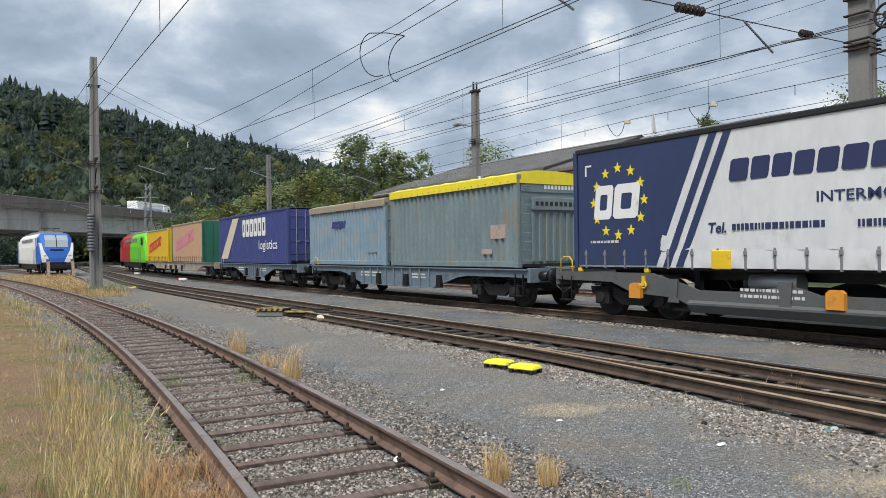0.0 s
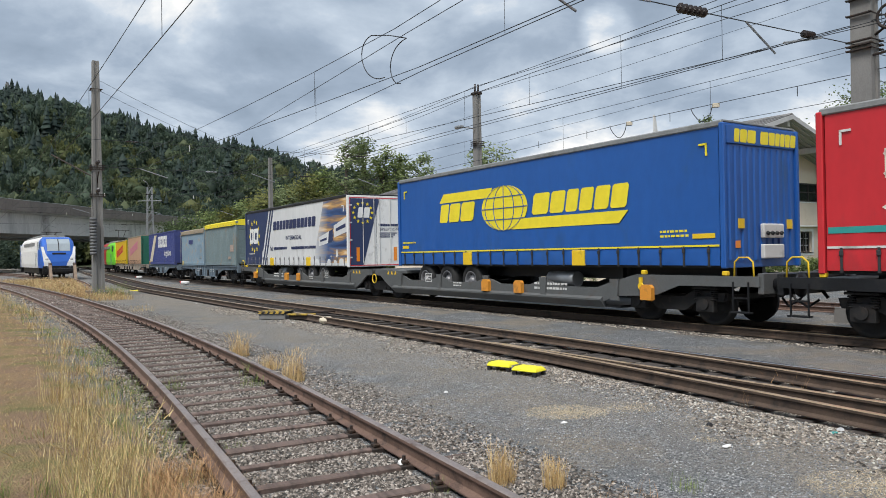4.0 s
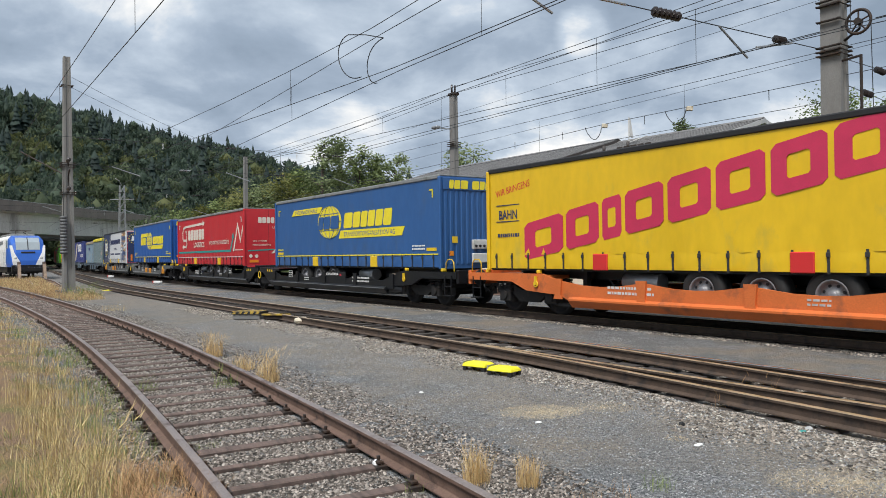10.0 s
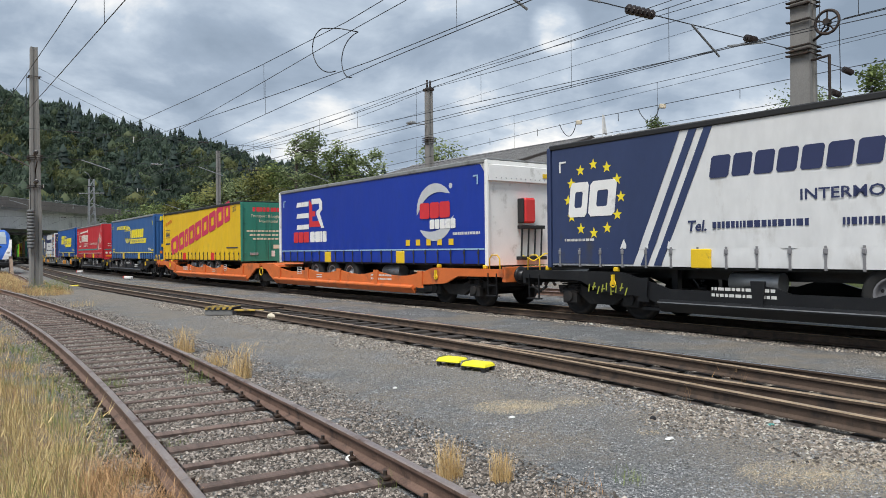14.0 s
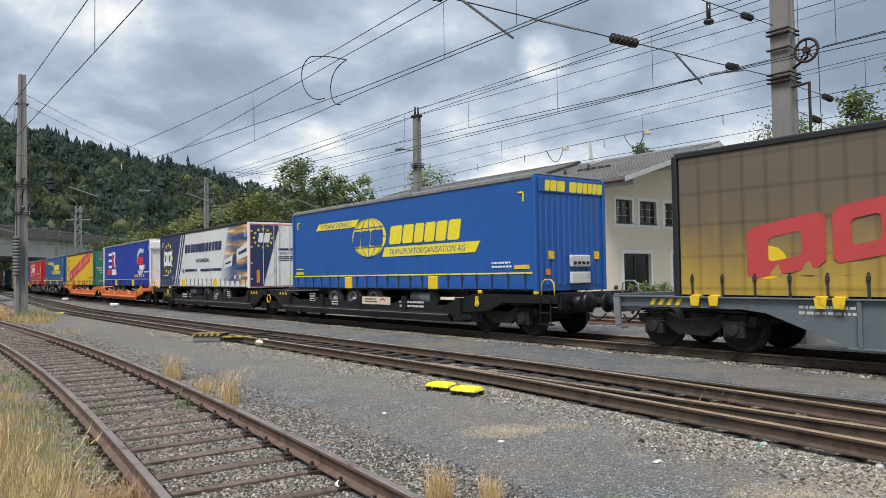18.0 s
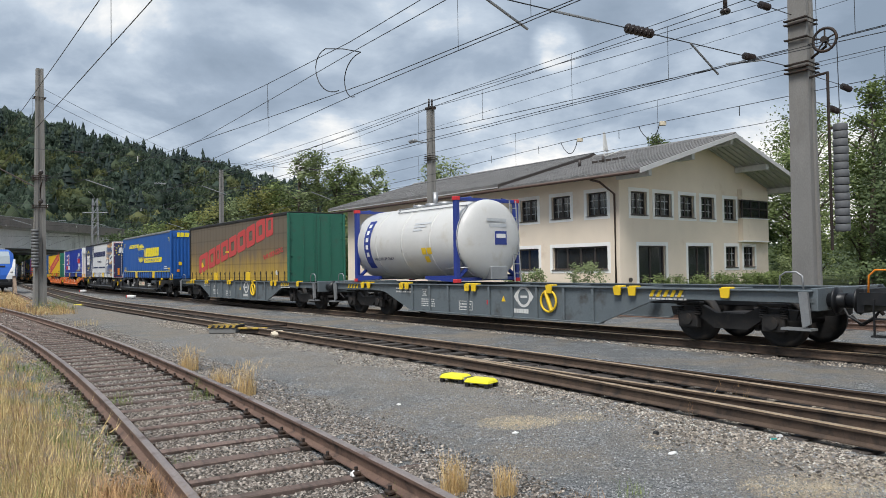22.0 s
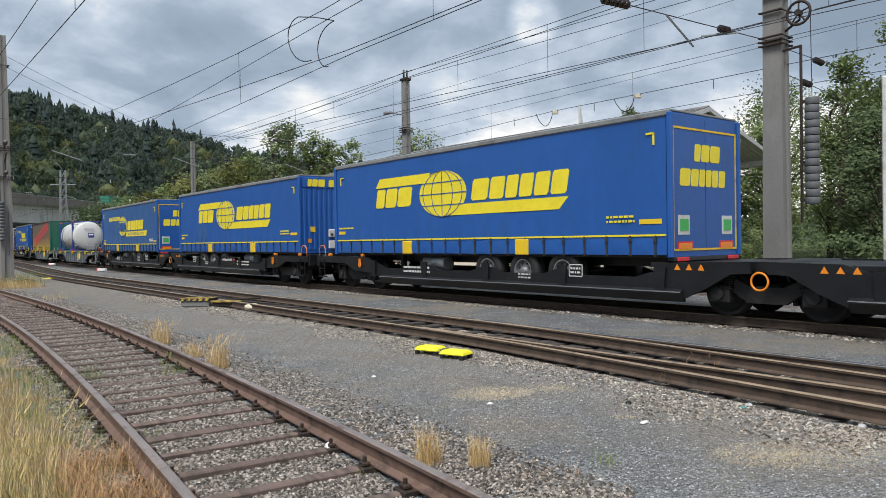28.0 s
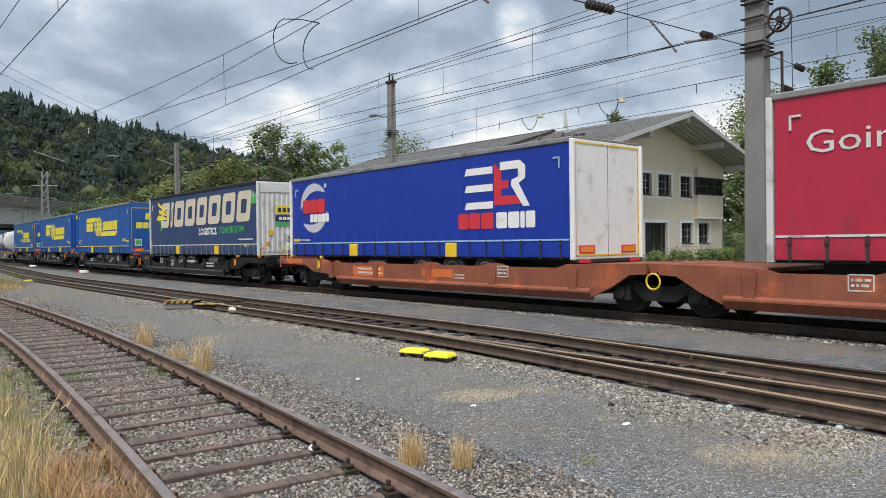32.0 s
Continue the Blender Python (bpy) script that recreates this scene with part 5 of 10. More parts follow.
def tank_container(qL, qR):
    t = swap("white insulated tank in a dark blue twenty-foot frame", qL, qR, "tank_container")
    h = t["half"]
    z0, z1 = 1.12, 3.62
    for sx in (-1, 1):
        for sd in (-1, 1):
            part("corner_post", box(B(), sx * (h - 0.08) - 0.08, sx * (h - 0.08) + 0.08, sd * 1.15 - 0.07, sd * 1.15 + 0.07, z0, z1, 0.015), "tank_blue", t)
            for zc in (z0, z1 - 0.11):
                part("corner_casting", box(B(), sx * (h - 0.08) - 0.09, sx * (h - 0.08) + 0.09, sd * 1.15 - 0.09, sd * 1.15 + 0.09, zc, zc + 0.11, 0.012), "mark_red", t, "red corner casting")
            bm = prism(B(), [(sx * (h - 0.1), z0 + 0.02), (sx * (h - 1.6), z0 + 0.1), (sx * (h - 1.6), z0 + 0.2), (sx * (h - 0.1), z0 + 0.22)], sd * 1.15 - 0.05, sd * 1.15 + 0.05, "y")
            part("brace", bm, "tank_blue", t)
        for zc in (z0 + 0.05, z1 - 0.12):
            part("end_rail", box(B(), sx * (h - 0.08) - 0.06, sx * (h - 0.08) + 0.06, -1.1, 1.1, zc, zc + 0.1, 0.01), "tank_blue", t)
        for sd in (-1, 1):
            part("end_brace", tube(B(), (sx * (h - 0.08), sd * 1.1, z1 - 0.1), (sx * (h - 0.08), sd * 0.6, z1 - 0.02), 0.05, seg=6), "tank_blue", t)
            part("end_brace", tube(B(), (sx * (h - 0.08), sd * 1.1, z0 + 0.15), (sx * (h - 0.08), sd * 0.55, z0 + 0.6), 0.06, seg=6), "tank_blue", t)
    prof, R, hl = [], 1.19, h + 0.26
    for k in range(9):
        a = math.pi / 2 * k / 8
        prof.append((max(0.02, R * math.sin(a) ** 0.8), -hl - 0.0 + 0.34 * (1 - math.cos(a)) - 0.08))
    prof += [(R, -1.2), (R, 0), (R, 1.2)]
    prof += [(r, -x) for r, x in prof[:9][::-1]]
    part("tank_shell", lathe(B(), prof, (0, 0, z0 + 1.27), "x", 40), "tank_white", t)
    for x in (-1.55, 0.0, 1.55, -hl + 0.33, hl - 0.33):
        part("band", lathe(B(), [(R, x - 0.03), (R + 0.012, x - 0.03), (R + 0.012, x + 0.03), (R, x + 0.03)], (0, 0, z0 + 1.27), "x", 40), "offwhite", t)
    bm = box(B(), -1.4, 1.6, -0.35, 0.35, z0 + 2.4, z0 + 2.46, 0.01)
    for k in range(3):
        tube(bm, (-0.6 + k * 0.7, 0, z0 + 2.42), (-0.6 + k * 0.7, 0, z0 + 2.55), 0.24, seg=16)
    part("walkway", bm, "galv", t)
    bm = B()
    for y in (0.75, 1.0):
        tube(bm, (h + 0.3, y, z0 + 0.0), (h + 0.1, y, z1 - 0.05), 0.02, seg=6)
    for k in range(8):
        tube(bm, (h + 0.28 - 0.022 * k, 0.75, z0 + 0.25 + k * 0.28), (h + 0.28 - 0.022 * k, 1.0, z0 + 0.25 + k * 0.28), 0.014, seg=6)
    part("ladder", bm, "galv", t)
    # steam pipe: along the shoulder of the shell, then down beside the end
    def on_shell(x, deg):
        return (x, -(R + 0.035) * math.cos(radians(deg)), z0 + 1.27 + (R + 0.035) * math.sin(radians(deg)))
    bm = pipe(B(), [on_shell(-0.95, 62), on_shell(-0.9, 56)] + [on_shell(-0.8 + (h + 0.65) * k / 6, 55) for k in range(7)] + [on_shell(h - 0.04, 52)] + [on_shell(h, 45 - 12 * k) for k in range(8)], 0.018)
    pipe(bm, [(h - 0.6, -1.12, z0 + 0.42), (h + 0.05, -1.05, z0 + 0.44), (h + 0.05, -0.3, z0 + 0.42), (h + 0.05, -0.3, z0 + 0.05)], 0.02)
    part("piping", bm, "galv", t)
    part("valve_box", box(B(), h - 0.1, h + 0.32, -0.2, 0.45, z0 + 0.08, z0 + 0.46, 0.02), "galv", t)
    # side panels follow the round shell
    def curved(nm, x0, x1, a0, a1, material, lift=0.012):
        bm = B()
        rows = []
        for i in range(9):
            a = radians(a0 + (a1 - a0) * i / 8)
            rows.append([bm.verts.new((x, -(R + lift) * math.cos(a), z0 + 1.27 + (R + lift) * math.sin(a))) for x in (x0, x1)])
        for a, b in zip(rows[:-1], rows[1:]):
            bm.faces.new((a[0], a[1], b[1], b[0]))
        return part(nm, bm, material, t)
    curved("name_band", -h + 0.62, -h + 1.02, -42, 42, "tank_blue")
    for k in range(5):
        curved("name_block", -h + 0.74, -h + 0.9, 28 - 12 * k, 35 - 12 * k, "white", 0.018)
    for a, b in ((0.55, -20), (0.83, -20), (0.62, -33)):
        curved("hazard_label", a + 0.55, a + 0.78, b, b + 10, "yellow")
    curved("hazard_label", 0.15, 0.5, -26, -14, "offwhite")
    for k in range(3):
        curved("small_writing", 0.62, 1.5 - 0.2 * k, 26 - 5 * k, 29 - 5 * k, "mark_silver")
    letters("FOODSTUFF ONLY", 0.14, "mark_navy", t, pose(-1.75, -1.21 * math.cos(radians(27)), z0 + 1.27 - 1.21 * math.sin(radians(27)), 27), 1.2, bold=0.003)
    part("end_label", prism(B(), rect(-0.05, 0.4, z0 + 1.1, z0 + 1.5), h - 0.17, h + 0.345, "x"), "tank_blue", t)
    flat_end("end_writing", rect(0.0, 0.35, z0 + 1.3, z0 + 1.42), "white", t, h + 0.347)
    for k in range(2):
        flat_end("end_writing", rect(-0.35 + 0.1 * k, 0.4, z0 + 1.78 - 0.16 * k, z0 + 1.87 - 0.16 * k), "mark_silver", t, h + 0.33)
    return t


# -- marks on the trailers, drawn as plain shapes --
def globe(t, x, z, r, col, line, y=-HW - 0.01, wide=1.06):
    flat("globe", disc(x, z, r * (wide + 0.02), r), col, t, y)
    bm = B()
    for k in (-0.5, 0.0, 0.5):
        a = math.sqrt(1 - k * k) * r * wide
        box(bm, x - a, x + a, y - 0.014, y - 0.004, z + k * r - 0.012, z + k * r + 0.012)
    for e in (0.0, 0.45, 0.85):
        for sg in ((-1, 1) if e else (1,)):
            pts = [(x + sg * e * r * wide * math.cos(a), z + r * math.sin(a)) for a in np.linspace(-1.5, 1.5, 13)]
            for p, q in zip(pts[:-1], pts[1:]):
                prism(bm, [(p[0] - 0.012, p[1]), (p[0] + 0.012, p[1]), (q[0] + 0.012, q[1]), (q[0] - 0.012, q[1])], y - 0.014, y - 0.004, "y")
    part("globe_grid", bm, line, t)


def hauler_marks(t, ground_col, zc):
    """Yellow slanted bars with a slogan, and a globe with the mark across it, on the blue trailers."""
    y, h = -HW - 0.008, t["half"]
    c = -1.1
    flat("slant_bar", [(c - 3.65, zc + 0.4), (c - 0.85, zc + 0.4), (c - 0.6, zc + 0.64), (c - 3.4, zc + 0.64)], "mark_yellow", t, y)
    flat("slant_bar", [(c + 0.8, zc - 0.66), (c + 5.4, zc - 0.66), (c + 5.6, zc - 0.36), (c + 0.95, zc - 0.36)], "mark_yellow", t, y)
    letters("INTERNATIONALE", 0.24, ground_col, t, pose(c - 3.3, y - 0.006, zc + 0.44), 2.2, "slogan", 0.2)
    letters("TRANSPORTORGANISATION AG", 0.25, ground_col, t, pose(c + 1.2, y - 0.006, zc - 0.6), 3.75, "slogan", 0.2)
    globe(t, c, zc, 0.64, "mark_yellow", ground_col, wide=1.6)
    blocks("brand_mark", [0.9, 1.1, 1.35], 0.5, ground_col, t, c - 1.0, y - 0.02, zc - 0.27, gap=0.1, skew=0.2)
    blocks("brand_mark", [1.15, 0.95, 0.8, 0.85, 0.85, 0.95], 0.57, "mark_yellow", t, c + 1.2, y, zc - 0.28, skew=0.2)
    bars(t, h - 1.6, 1.72, 0.75, 0.2, 2, y=y, material="white", name="small_writing")
    flat("plate", rect(h - 0.75, h - 0.2, 1.7, 1.8), "yellow", t, y)
    flat("plate", rect(-h + 0.2, -h + 0.8, 1.66, 1.76), "yellow", t, y)
    bars(t, -h + 0.2, 1.82, 0.6, 0.1, 1, y=y, material="mark_yellow", name="small_writing")


def hauler_marks_wide(t, ground_col, c=-0.6, zc=2.87):
    """The same emblem drawn wide, the mark beside the globe."""
    y, h = -HW - 0.008, t["half"]
    flat("slant_bar", [(c - 3.35, zc + 0.34), (c - 0.8, zc + 0.34), (c - 0.5, zc + 0.62), (c - 3.1, zc + 0.62)], "mark_yellow", t, y)
    flat("slant_bar", [(c + 0.35, zc - 0.62), (c + 4.35, zc - 0.62), (c + 4.65, zc - 0.33), (c + 0.7, zc - 0.33)], "mark_yellow", t, y)
    globe(t, c, zc, 0.64, "mark_yellow", ground_col, wide=1.62)
    blocks("brand_mark", [0.8, 1.0, 1.2], 0.57, "mark_yellow", t, c - 3.35, y, zc - 0.28, gap=0.12, skew=0.2)
    blocks("brand_mark", [1.15, 0.95, 0.75, 0.8, 0.85, 0.9], 0.56, "mark_yellow", t, c + 1.22, y, zc - 0.26, gap=0.12, skew=0.2)
    bars(t, h - 1.6, 1.85, 0.75, 0.2, 2, y=y, material="mark_yellow", name="small_writing")
    flat("plate", rect(h - 0.75, h - 0.2, 1.83, 1.93), "yellow", t, y)
    flat("plate", rect(-h + 0.2, -h + 0.6, 1.8, 1.9), "yellow", t, y)
    bars(t, -h + 0.2, 1.95, 0.9, 0.1, 1, y=y, material="mark_yellow", name="small_writing")


def hauler_end(t, small_header):
    h = t["half"]
    if not small_header:
        bm = B()
        for a in (-1.2, 1.16):
            box(bm, h + 0.002, h + 0.012, a, a + 0.04, 1.3, 3.78)
        for z in (1.27, 3.76):
            box(bm, h + 0.002, h + 0.012, -1.2, 1.2, z, z + 0.04)
        part("reflective_outline", bm, "yellow", t)
    if small_header:
        blocks("brand_mark", [0.6, 0.8, 1.0, -0.4, 1.0, 0.72, 0.55, 0.55, 0.6, 0.66], 0.27, "mark_yellow", t, h + 0.042, -0.95, t["top"] - 0.42, skew=0.1, face="end")
    else:
        blocks("brand_mark", [0.6, 0.8, 1.0], 0.36, "mark_yellow", t, h + 0.002, -0.42, 3.12, skew=0.1, face="end")
        blocks("brand_mark", [1.0, 0.72, 0.55, 0.55, 0.6, 0.66], 0.36, "mark_yellow", t, h + 0.002, -0.95, 2.6, skew=0.1, face="end")
        for y in (-0.82, 0.82):
            flat_end("notice", rect(y - 0.2, y + 0.2, 1.6, 2.0), "offwhite", t, h + 0.002)
            flat_end("notice", rect(y - 0.15, y + 0.15, 1.68, 1.92), "mark_green", t, h + 0.012)


def star(cx, cz, r):
    return [(cx + (r if k % 2 == 0 else r * 0.42) * math.sin(math.pi * k / 5), cz + (r if k % 2 == 0 else r * 0.42) * math.cos(math.pi * k / 5)) for k in range(10)]


def photo_print():
    """A printed photograph with speed streaks: pale edge, amber glow, dark blue night."""
    m = bpy.data.materials.new("photo_print")
    m.use_nodes = True
    nt, li = m.node_tree.nodes, m.node_tree.links
    bs = nt["Principled BSDF"]
    bs.inputs["Roughness"].default_value = 0.45
    tcn = nt.new("ShaderNodeTexCoord")
    mp = nt.new("ShaderNodeMapping")
    mp.inputs["Rotation"].default_value = (0, radians(14), 0)
    mp.inputs["Scale"].default_value = (0.28, 1, 2.6)
    li.new(tcn.outputs["Object"], mp.inputs[0])
    n = nt.new("ShaderNodeTexNoise")
    n.inputs["Scale"].default_value, n.inputs["Detail"].default_value = 1.3, 5
    li.new(mp.outputs[0], n.inputs[0])
    r = nt.new("ShaderNodeValToRGB")
    ramp(r, [(0.34, (0.015, 0.03, 0.1)), (0.46, (0.05, 0.11, 0.26)), (0.53, (0.26, 0.17, 0.11)), (0.6, (0.62, 0.36, 0.13)), (0.68, (0.8, 0.68, 0.5))])
    li.new(n.outputs[0], r.inputs[0])
    sp = nt.new("ShaderNodeSeparateXYZ")
    li.new(tcn.outputs["Object"], sp.inputs[0])
    fade = nt.new("ShaderNodeMapRange")
    fade.inputs[1].default_value, fade.inputs[2].default_value = 2.9, 4.6
    li.new(sp.outputs[0], fade.inputs[0])
    mx = nt.new("ShaderNodeMix")
    mx.data_type = "RGBA"
    mx.inputs[6].default_value = (0.66, 0.67, 0.67, 1)
    li.new(fade.outputs[0], mx.inputs[0])
    li.new(r.outputs[0], mx.inputs[7])
    li.new(mx.outputs[2], bs.inputs["Base Color"])
    return m


M["photo_print"] = photo_print()


def forwarder_marks(t):
    """White curtain with dark blue front part, star ring, bold mark and a printed picture of trains."""
    y, h = -HW - 0.008, t["half"]
    z0, z1 = Z0 + 0.02, t["top"] - 0.12
    flat("navy_panel", [(-h + 0.1, z0 + 0.02), (-h + 2.5, z0 + 0.02), (-h + 3.68, z1), (-h + 0.1, z1)], "t_navy", t, y)
    # the same print carried on over the slack skirt
    up = 0.36 / (z1 - z0)
    flat("navy_panel", [(-h + 0.1, z0 + 0.02), (-h + 2.5, z0 + 0.02), (-h + 2.5 + 1.18 * up, z0 + 0.36), (-h + 0.1, z0 + 0.36)], "t_navy", t, y, thick=0.018)
    for o in (0.19, 0.53):
        flat("slant_stripe", [(-h + 2.5 + o, z0), (-h + 2.68 + o, z0), (-h + 2.68 + o + 1.2 * up, z0 + 0.36), (-h + 2.5 + o + 1.2 * up, z0 + 0.36)], "t_navy", t, y, thick=0.018)
    for k in (0, 1):
        o = 0.19 + 0.34 * k
        flat("slant_stripe", [(-h + 2.5 + o, z0), (-h + 2.68 + o, z0), (-h + 3.88 + o, z1), (-h + 3.7 + o, z1)], "t_navy", t, y)
    cx, cz = -h + 1.4, 2.71
    for k in range(12):
        a = 2 * math.pi * k / 12
        flat("star", star(cx + 0.78 * math.sin(a), cz + 0.78 * math.cos(a), 0.13), "mark_yellow", t, y - 0.008)
    blocks("emblem", [0.7, 0.95], 0.8, "white", t, cx - 0.78, y - 0.01, cz - 0.4, gap=0.06, skew=0.12)
    blocks("brand_mark", [0.95, 0.88, 0.86, 0.86, 0.88, 0.98, 0.95, 0.98, 0.95, 0.84, 0.86, 0.95], 0.43, "mark_navy", t, -h + 4.33, y, 2.92, gap=0.15, skew=0.15)
    letters("INTERMODAL", 0.27, "mark_navy", t, pose(-h + 6.1, y - 0.006, 2.4), 2.0, bold=0.004)
    letters("Tel.", 0.29, "mark_navy", t, pose(-h + 3.83, y - 0.006, 1.91), 0.42, shear=0.15, bold=0.008)
    bars(t, -h + 4.4, 1.88, 1.86, 0.26, 1, y=y, material="mark_navy", name="small_writing")
    bars(t, -h + 6.83, 1.87, 3.0, 0.26, 1, y=y, material="mark_navy", name="small_writing")
    # the picture: streaks of sky, sun and a train
    sx = h - 3.1
    flat("picture_panel", [(sx - 0.5, 1.3), (h - 0.12, 1.3), (h - 0.12, z1), (sx + 0.7, z1)], "photo_print", t, y)
    flat("picture_train", [(sx + 1.75, 2.35), (h - 0.12, 2.55), (h - 0.12, 3.15), (sx + 1.75, 2.85)], "t_white", t, y - 0.004)
    flat("picture_train", [(sx + 0.15, 2.02), (sx + 1.65, 2.2), (sx + 1.65, 2.72), (sx + 0.15, 2.4)], "t_white", t, y - 0.004)
    flat("picture_train", [(sx + 1.15, 2.14), (sx + 1.65, 2.2), (sx + 1.65, 2.72), (sx + 1.25, 2.63)], "t_navy", t, y - 0.008)
    flat("picture_writing", [(sx + 0.3, 2.2), (sx + 1.0, 2.28), (sx + 1.0, 2.38), (sx + 0.3, 2.28)], "mark_navy", t, y - 0.008)
    flat("picture_writing", [(sx + 1.95, 2.6), (h - 0.2, 2.74), (h - 0.2, 2.9), (sx + 1.95, 2.72)], "mark_navy", t, y - 0.008)
    flat("plate", rect(-h + 0.3, -h + 0.75, 1.35, 1.46), "mark_yellow", t, y)
    bars(t, -h + 0.5, 1.72, 0.9, 0.12, 1, y=y - 0.006, name="small_writing")
    # the end
    x = h + 0.002
    flat_end("navy_panel", [(-1.2, z0 - 0.02), (-0.62, z0 - 0.02), (0.15, z1 - 0.05), (-1.2, z1 - 0.05)], "t_navy", t, x)
    for k in range(12):
        a = 2 * math.pi * k / 12
        flat_end("star", [(p - 0.0, q) for p, q in star(-0.62 + 0.42 * math.sin(a), 3.32 + 0.4 * math.cos(a), 0.075)], "mark_yellow", t, x + 0.008)
    blocks("emblem", [0.5, 0.62], 0.42, "white", t, x + 0.008, -0.86, 3.12, skew=0.15, face="end")
    blocks("brand_mark", [0.7] * 11, 0.1, "mark_navy", t, x, 0.1, 2.78, face="end")
    me = letters("SPEDITION", 0.16, "mark_navy", t, pose(x + 0.012, 0.15, 2.6) @ pose(0, 0, 0, 0, 0, 90), 0.85)
    bm = B()
    rnd = random.Random(4)
    for i in range(3):
        box(bm, x, x + 0.008, 0.1, 0.95 - 0.1 * i, 2.48 - 0.08 * i, 2.52 - 0.08 * i)
    tagged(part("small_writing", bm, "mark_navy", t), kind="stuff")
    for sd in (-1, 1):
        flat_end("marker_board", rect(sd * 0.85 - 0.07, sd * 0.85 + 0.07, 1.36, 1.92), "lamp_amber", t, x + 0.008)
    bm = B()
    for a in (-1.2, 1.17):
        box(bm, x, x + 0.01, a, a + 0.03, z0 - 0.02, z1)
    box(bm, x, x + 0.01, -1.2, 1.2, z0 - 0.03, z0 + 0.0)
    box(bm, x, x + 0.01, -1.2, 1.2, z1 - 0.03, z1)
    part("reflective_outline", bm, "mark_red", t)


def pallet_marks(t):
    """Red trailer: white mark, zig-zag peaks and a teal line."""
    y, h = -HW - 0.008, t["half"]
    flat("arrow", [(-4.95, 3.42), (-0.85, 3.5), (-0.85, 3.4), (-0.48, 3.58), (-0.85, 3.76), (-0.85, 3.64), (-4.95, 3.56)], "mark_ivory", t, y)
    blocks("brand_mark", [0.82, 0.84, 0.78, 0.8, 0.74, 0.8], 0.62, "mark_ivory", t, -4.1, y, 2.64, gap=0.16)
    line = [(-4.9, 3.49), (-5.25, 3.4), (-5.42, 3.15), (-5.42, 2.8), (-5.3, 2.66), (-4.5, 2.66), (-4.5, 3.2), (-4.72, 3.2), (-4.5, 3.2), (-4.5, 2.4), (-4.6, 2.25), (-5.3, 2.25)]
    for p, q in zip(line[:-1], line[1:]):
        dx, dz = q[0] - p[0], q[1] - p[1]
        l = math.hypot(dx, dz)
        ex, ez = dx / l * 0.07, dz / l * 0.07
        flat("emblem_stroke", [(p[0] - ex + ez, p[1] - ez - ex), (q[0] + ex + ez, q[1] + ez - ex), (q[0] + ex - ez, q[1] + ez + ex), (p[0] - ex - ez, p[1] - ez + ex)], "mark_ivory", t, y)
    flat("arrow_head", [(-5.3, 2.1), (-5.3, 2.4), (-5.55, 2.25)], "mark_ivory", t, y)
    letters("LOGISTICS", 0.42, "mark_ivory", t, pose(-2.85, y - 0.006, 2.2), 2.3, bold=0.008)
    letters("we move mountains", 0.46, "mark_ivory", t, pose(0.42, y - 0.006, 2.3), 3.7)
    flat("peak", [(4.76, 1.89), (5.58, 3.38), (6.02, 2.5), (6.34, 3.2), (6.47, 2.86), (6.47, 2.6), (6.32, 2.93), (6.0, 2.28), (5.57, 3.08), (4.96, 1.88)], "mark_ivory", t, y)
    flat("teal_line", [(-h + 0.12, 1.95), (4.3, 1.98), (4.72, 2.62), (4.6, 2.62), (4.84, 2.9), (4.98, 2.55), (4.87, 2.58), (4.42, 1.86), (-h + 0.12, 1.84)], "mark_teal", t, y)
    bars(t, 5.05, 1.9, 1.4, 0.1, 1, y=y, material="mark_ivory", name="small_writing")
    x = h + 0.002
    blocks("brand_mark", [0.62, 0.66, 0.6, 0.62, 0.55, 0.62], 0.3, "mark_ivory", t, x, -0.55, 3.3, face="end")
    letters("LOGISTICS", 0.2, "mark_ivory", t, pose(x + 0.012, 0.2, 3.02) @ pose(0, 0, 0, 0, 0, 90), 0.8)
    letters("we move", 0.18, "mark_ivory", t, pose(x + 0.012, -0.85, 2.35) @ pose(0, 0, 0, 0, 0, 90), 0.75)
    letters("mountains", 0.18, "mark_ivory", t, pose(x + 0.012, -0.85, 2.14) @ pose(0, 0, 0, 0, 0, 90), 0.95)
    flat_end("peak", [(0.15, 1.75), (0.28, 1.75), (0.62, 2.45), (0.72, 2.15), (0.95, 2.4), (1.1, 2.0), (0.98, 2.0), (0.88, 2.2), (0.7, 1.95), (0.58, 2.25)], "mark_ivory", t, x)
    flat_end("teal_line", [(-1.1, 1.86), (0.3, 1.92), (0.3, 1.98), (-1.1, 1.92)], "mark_teal", t, x)
    for yy in (-0.95, -0.65):
        flat_end("sign", disc(yy, 1.62, 0.09), "mark_ivory", t, x)


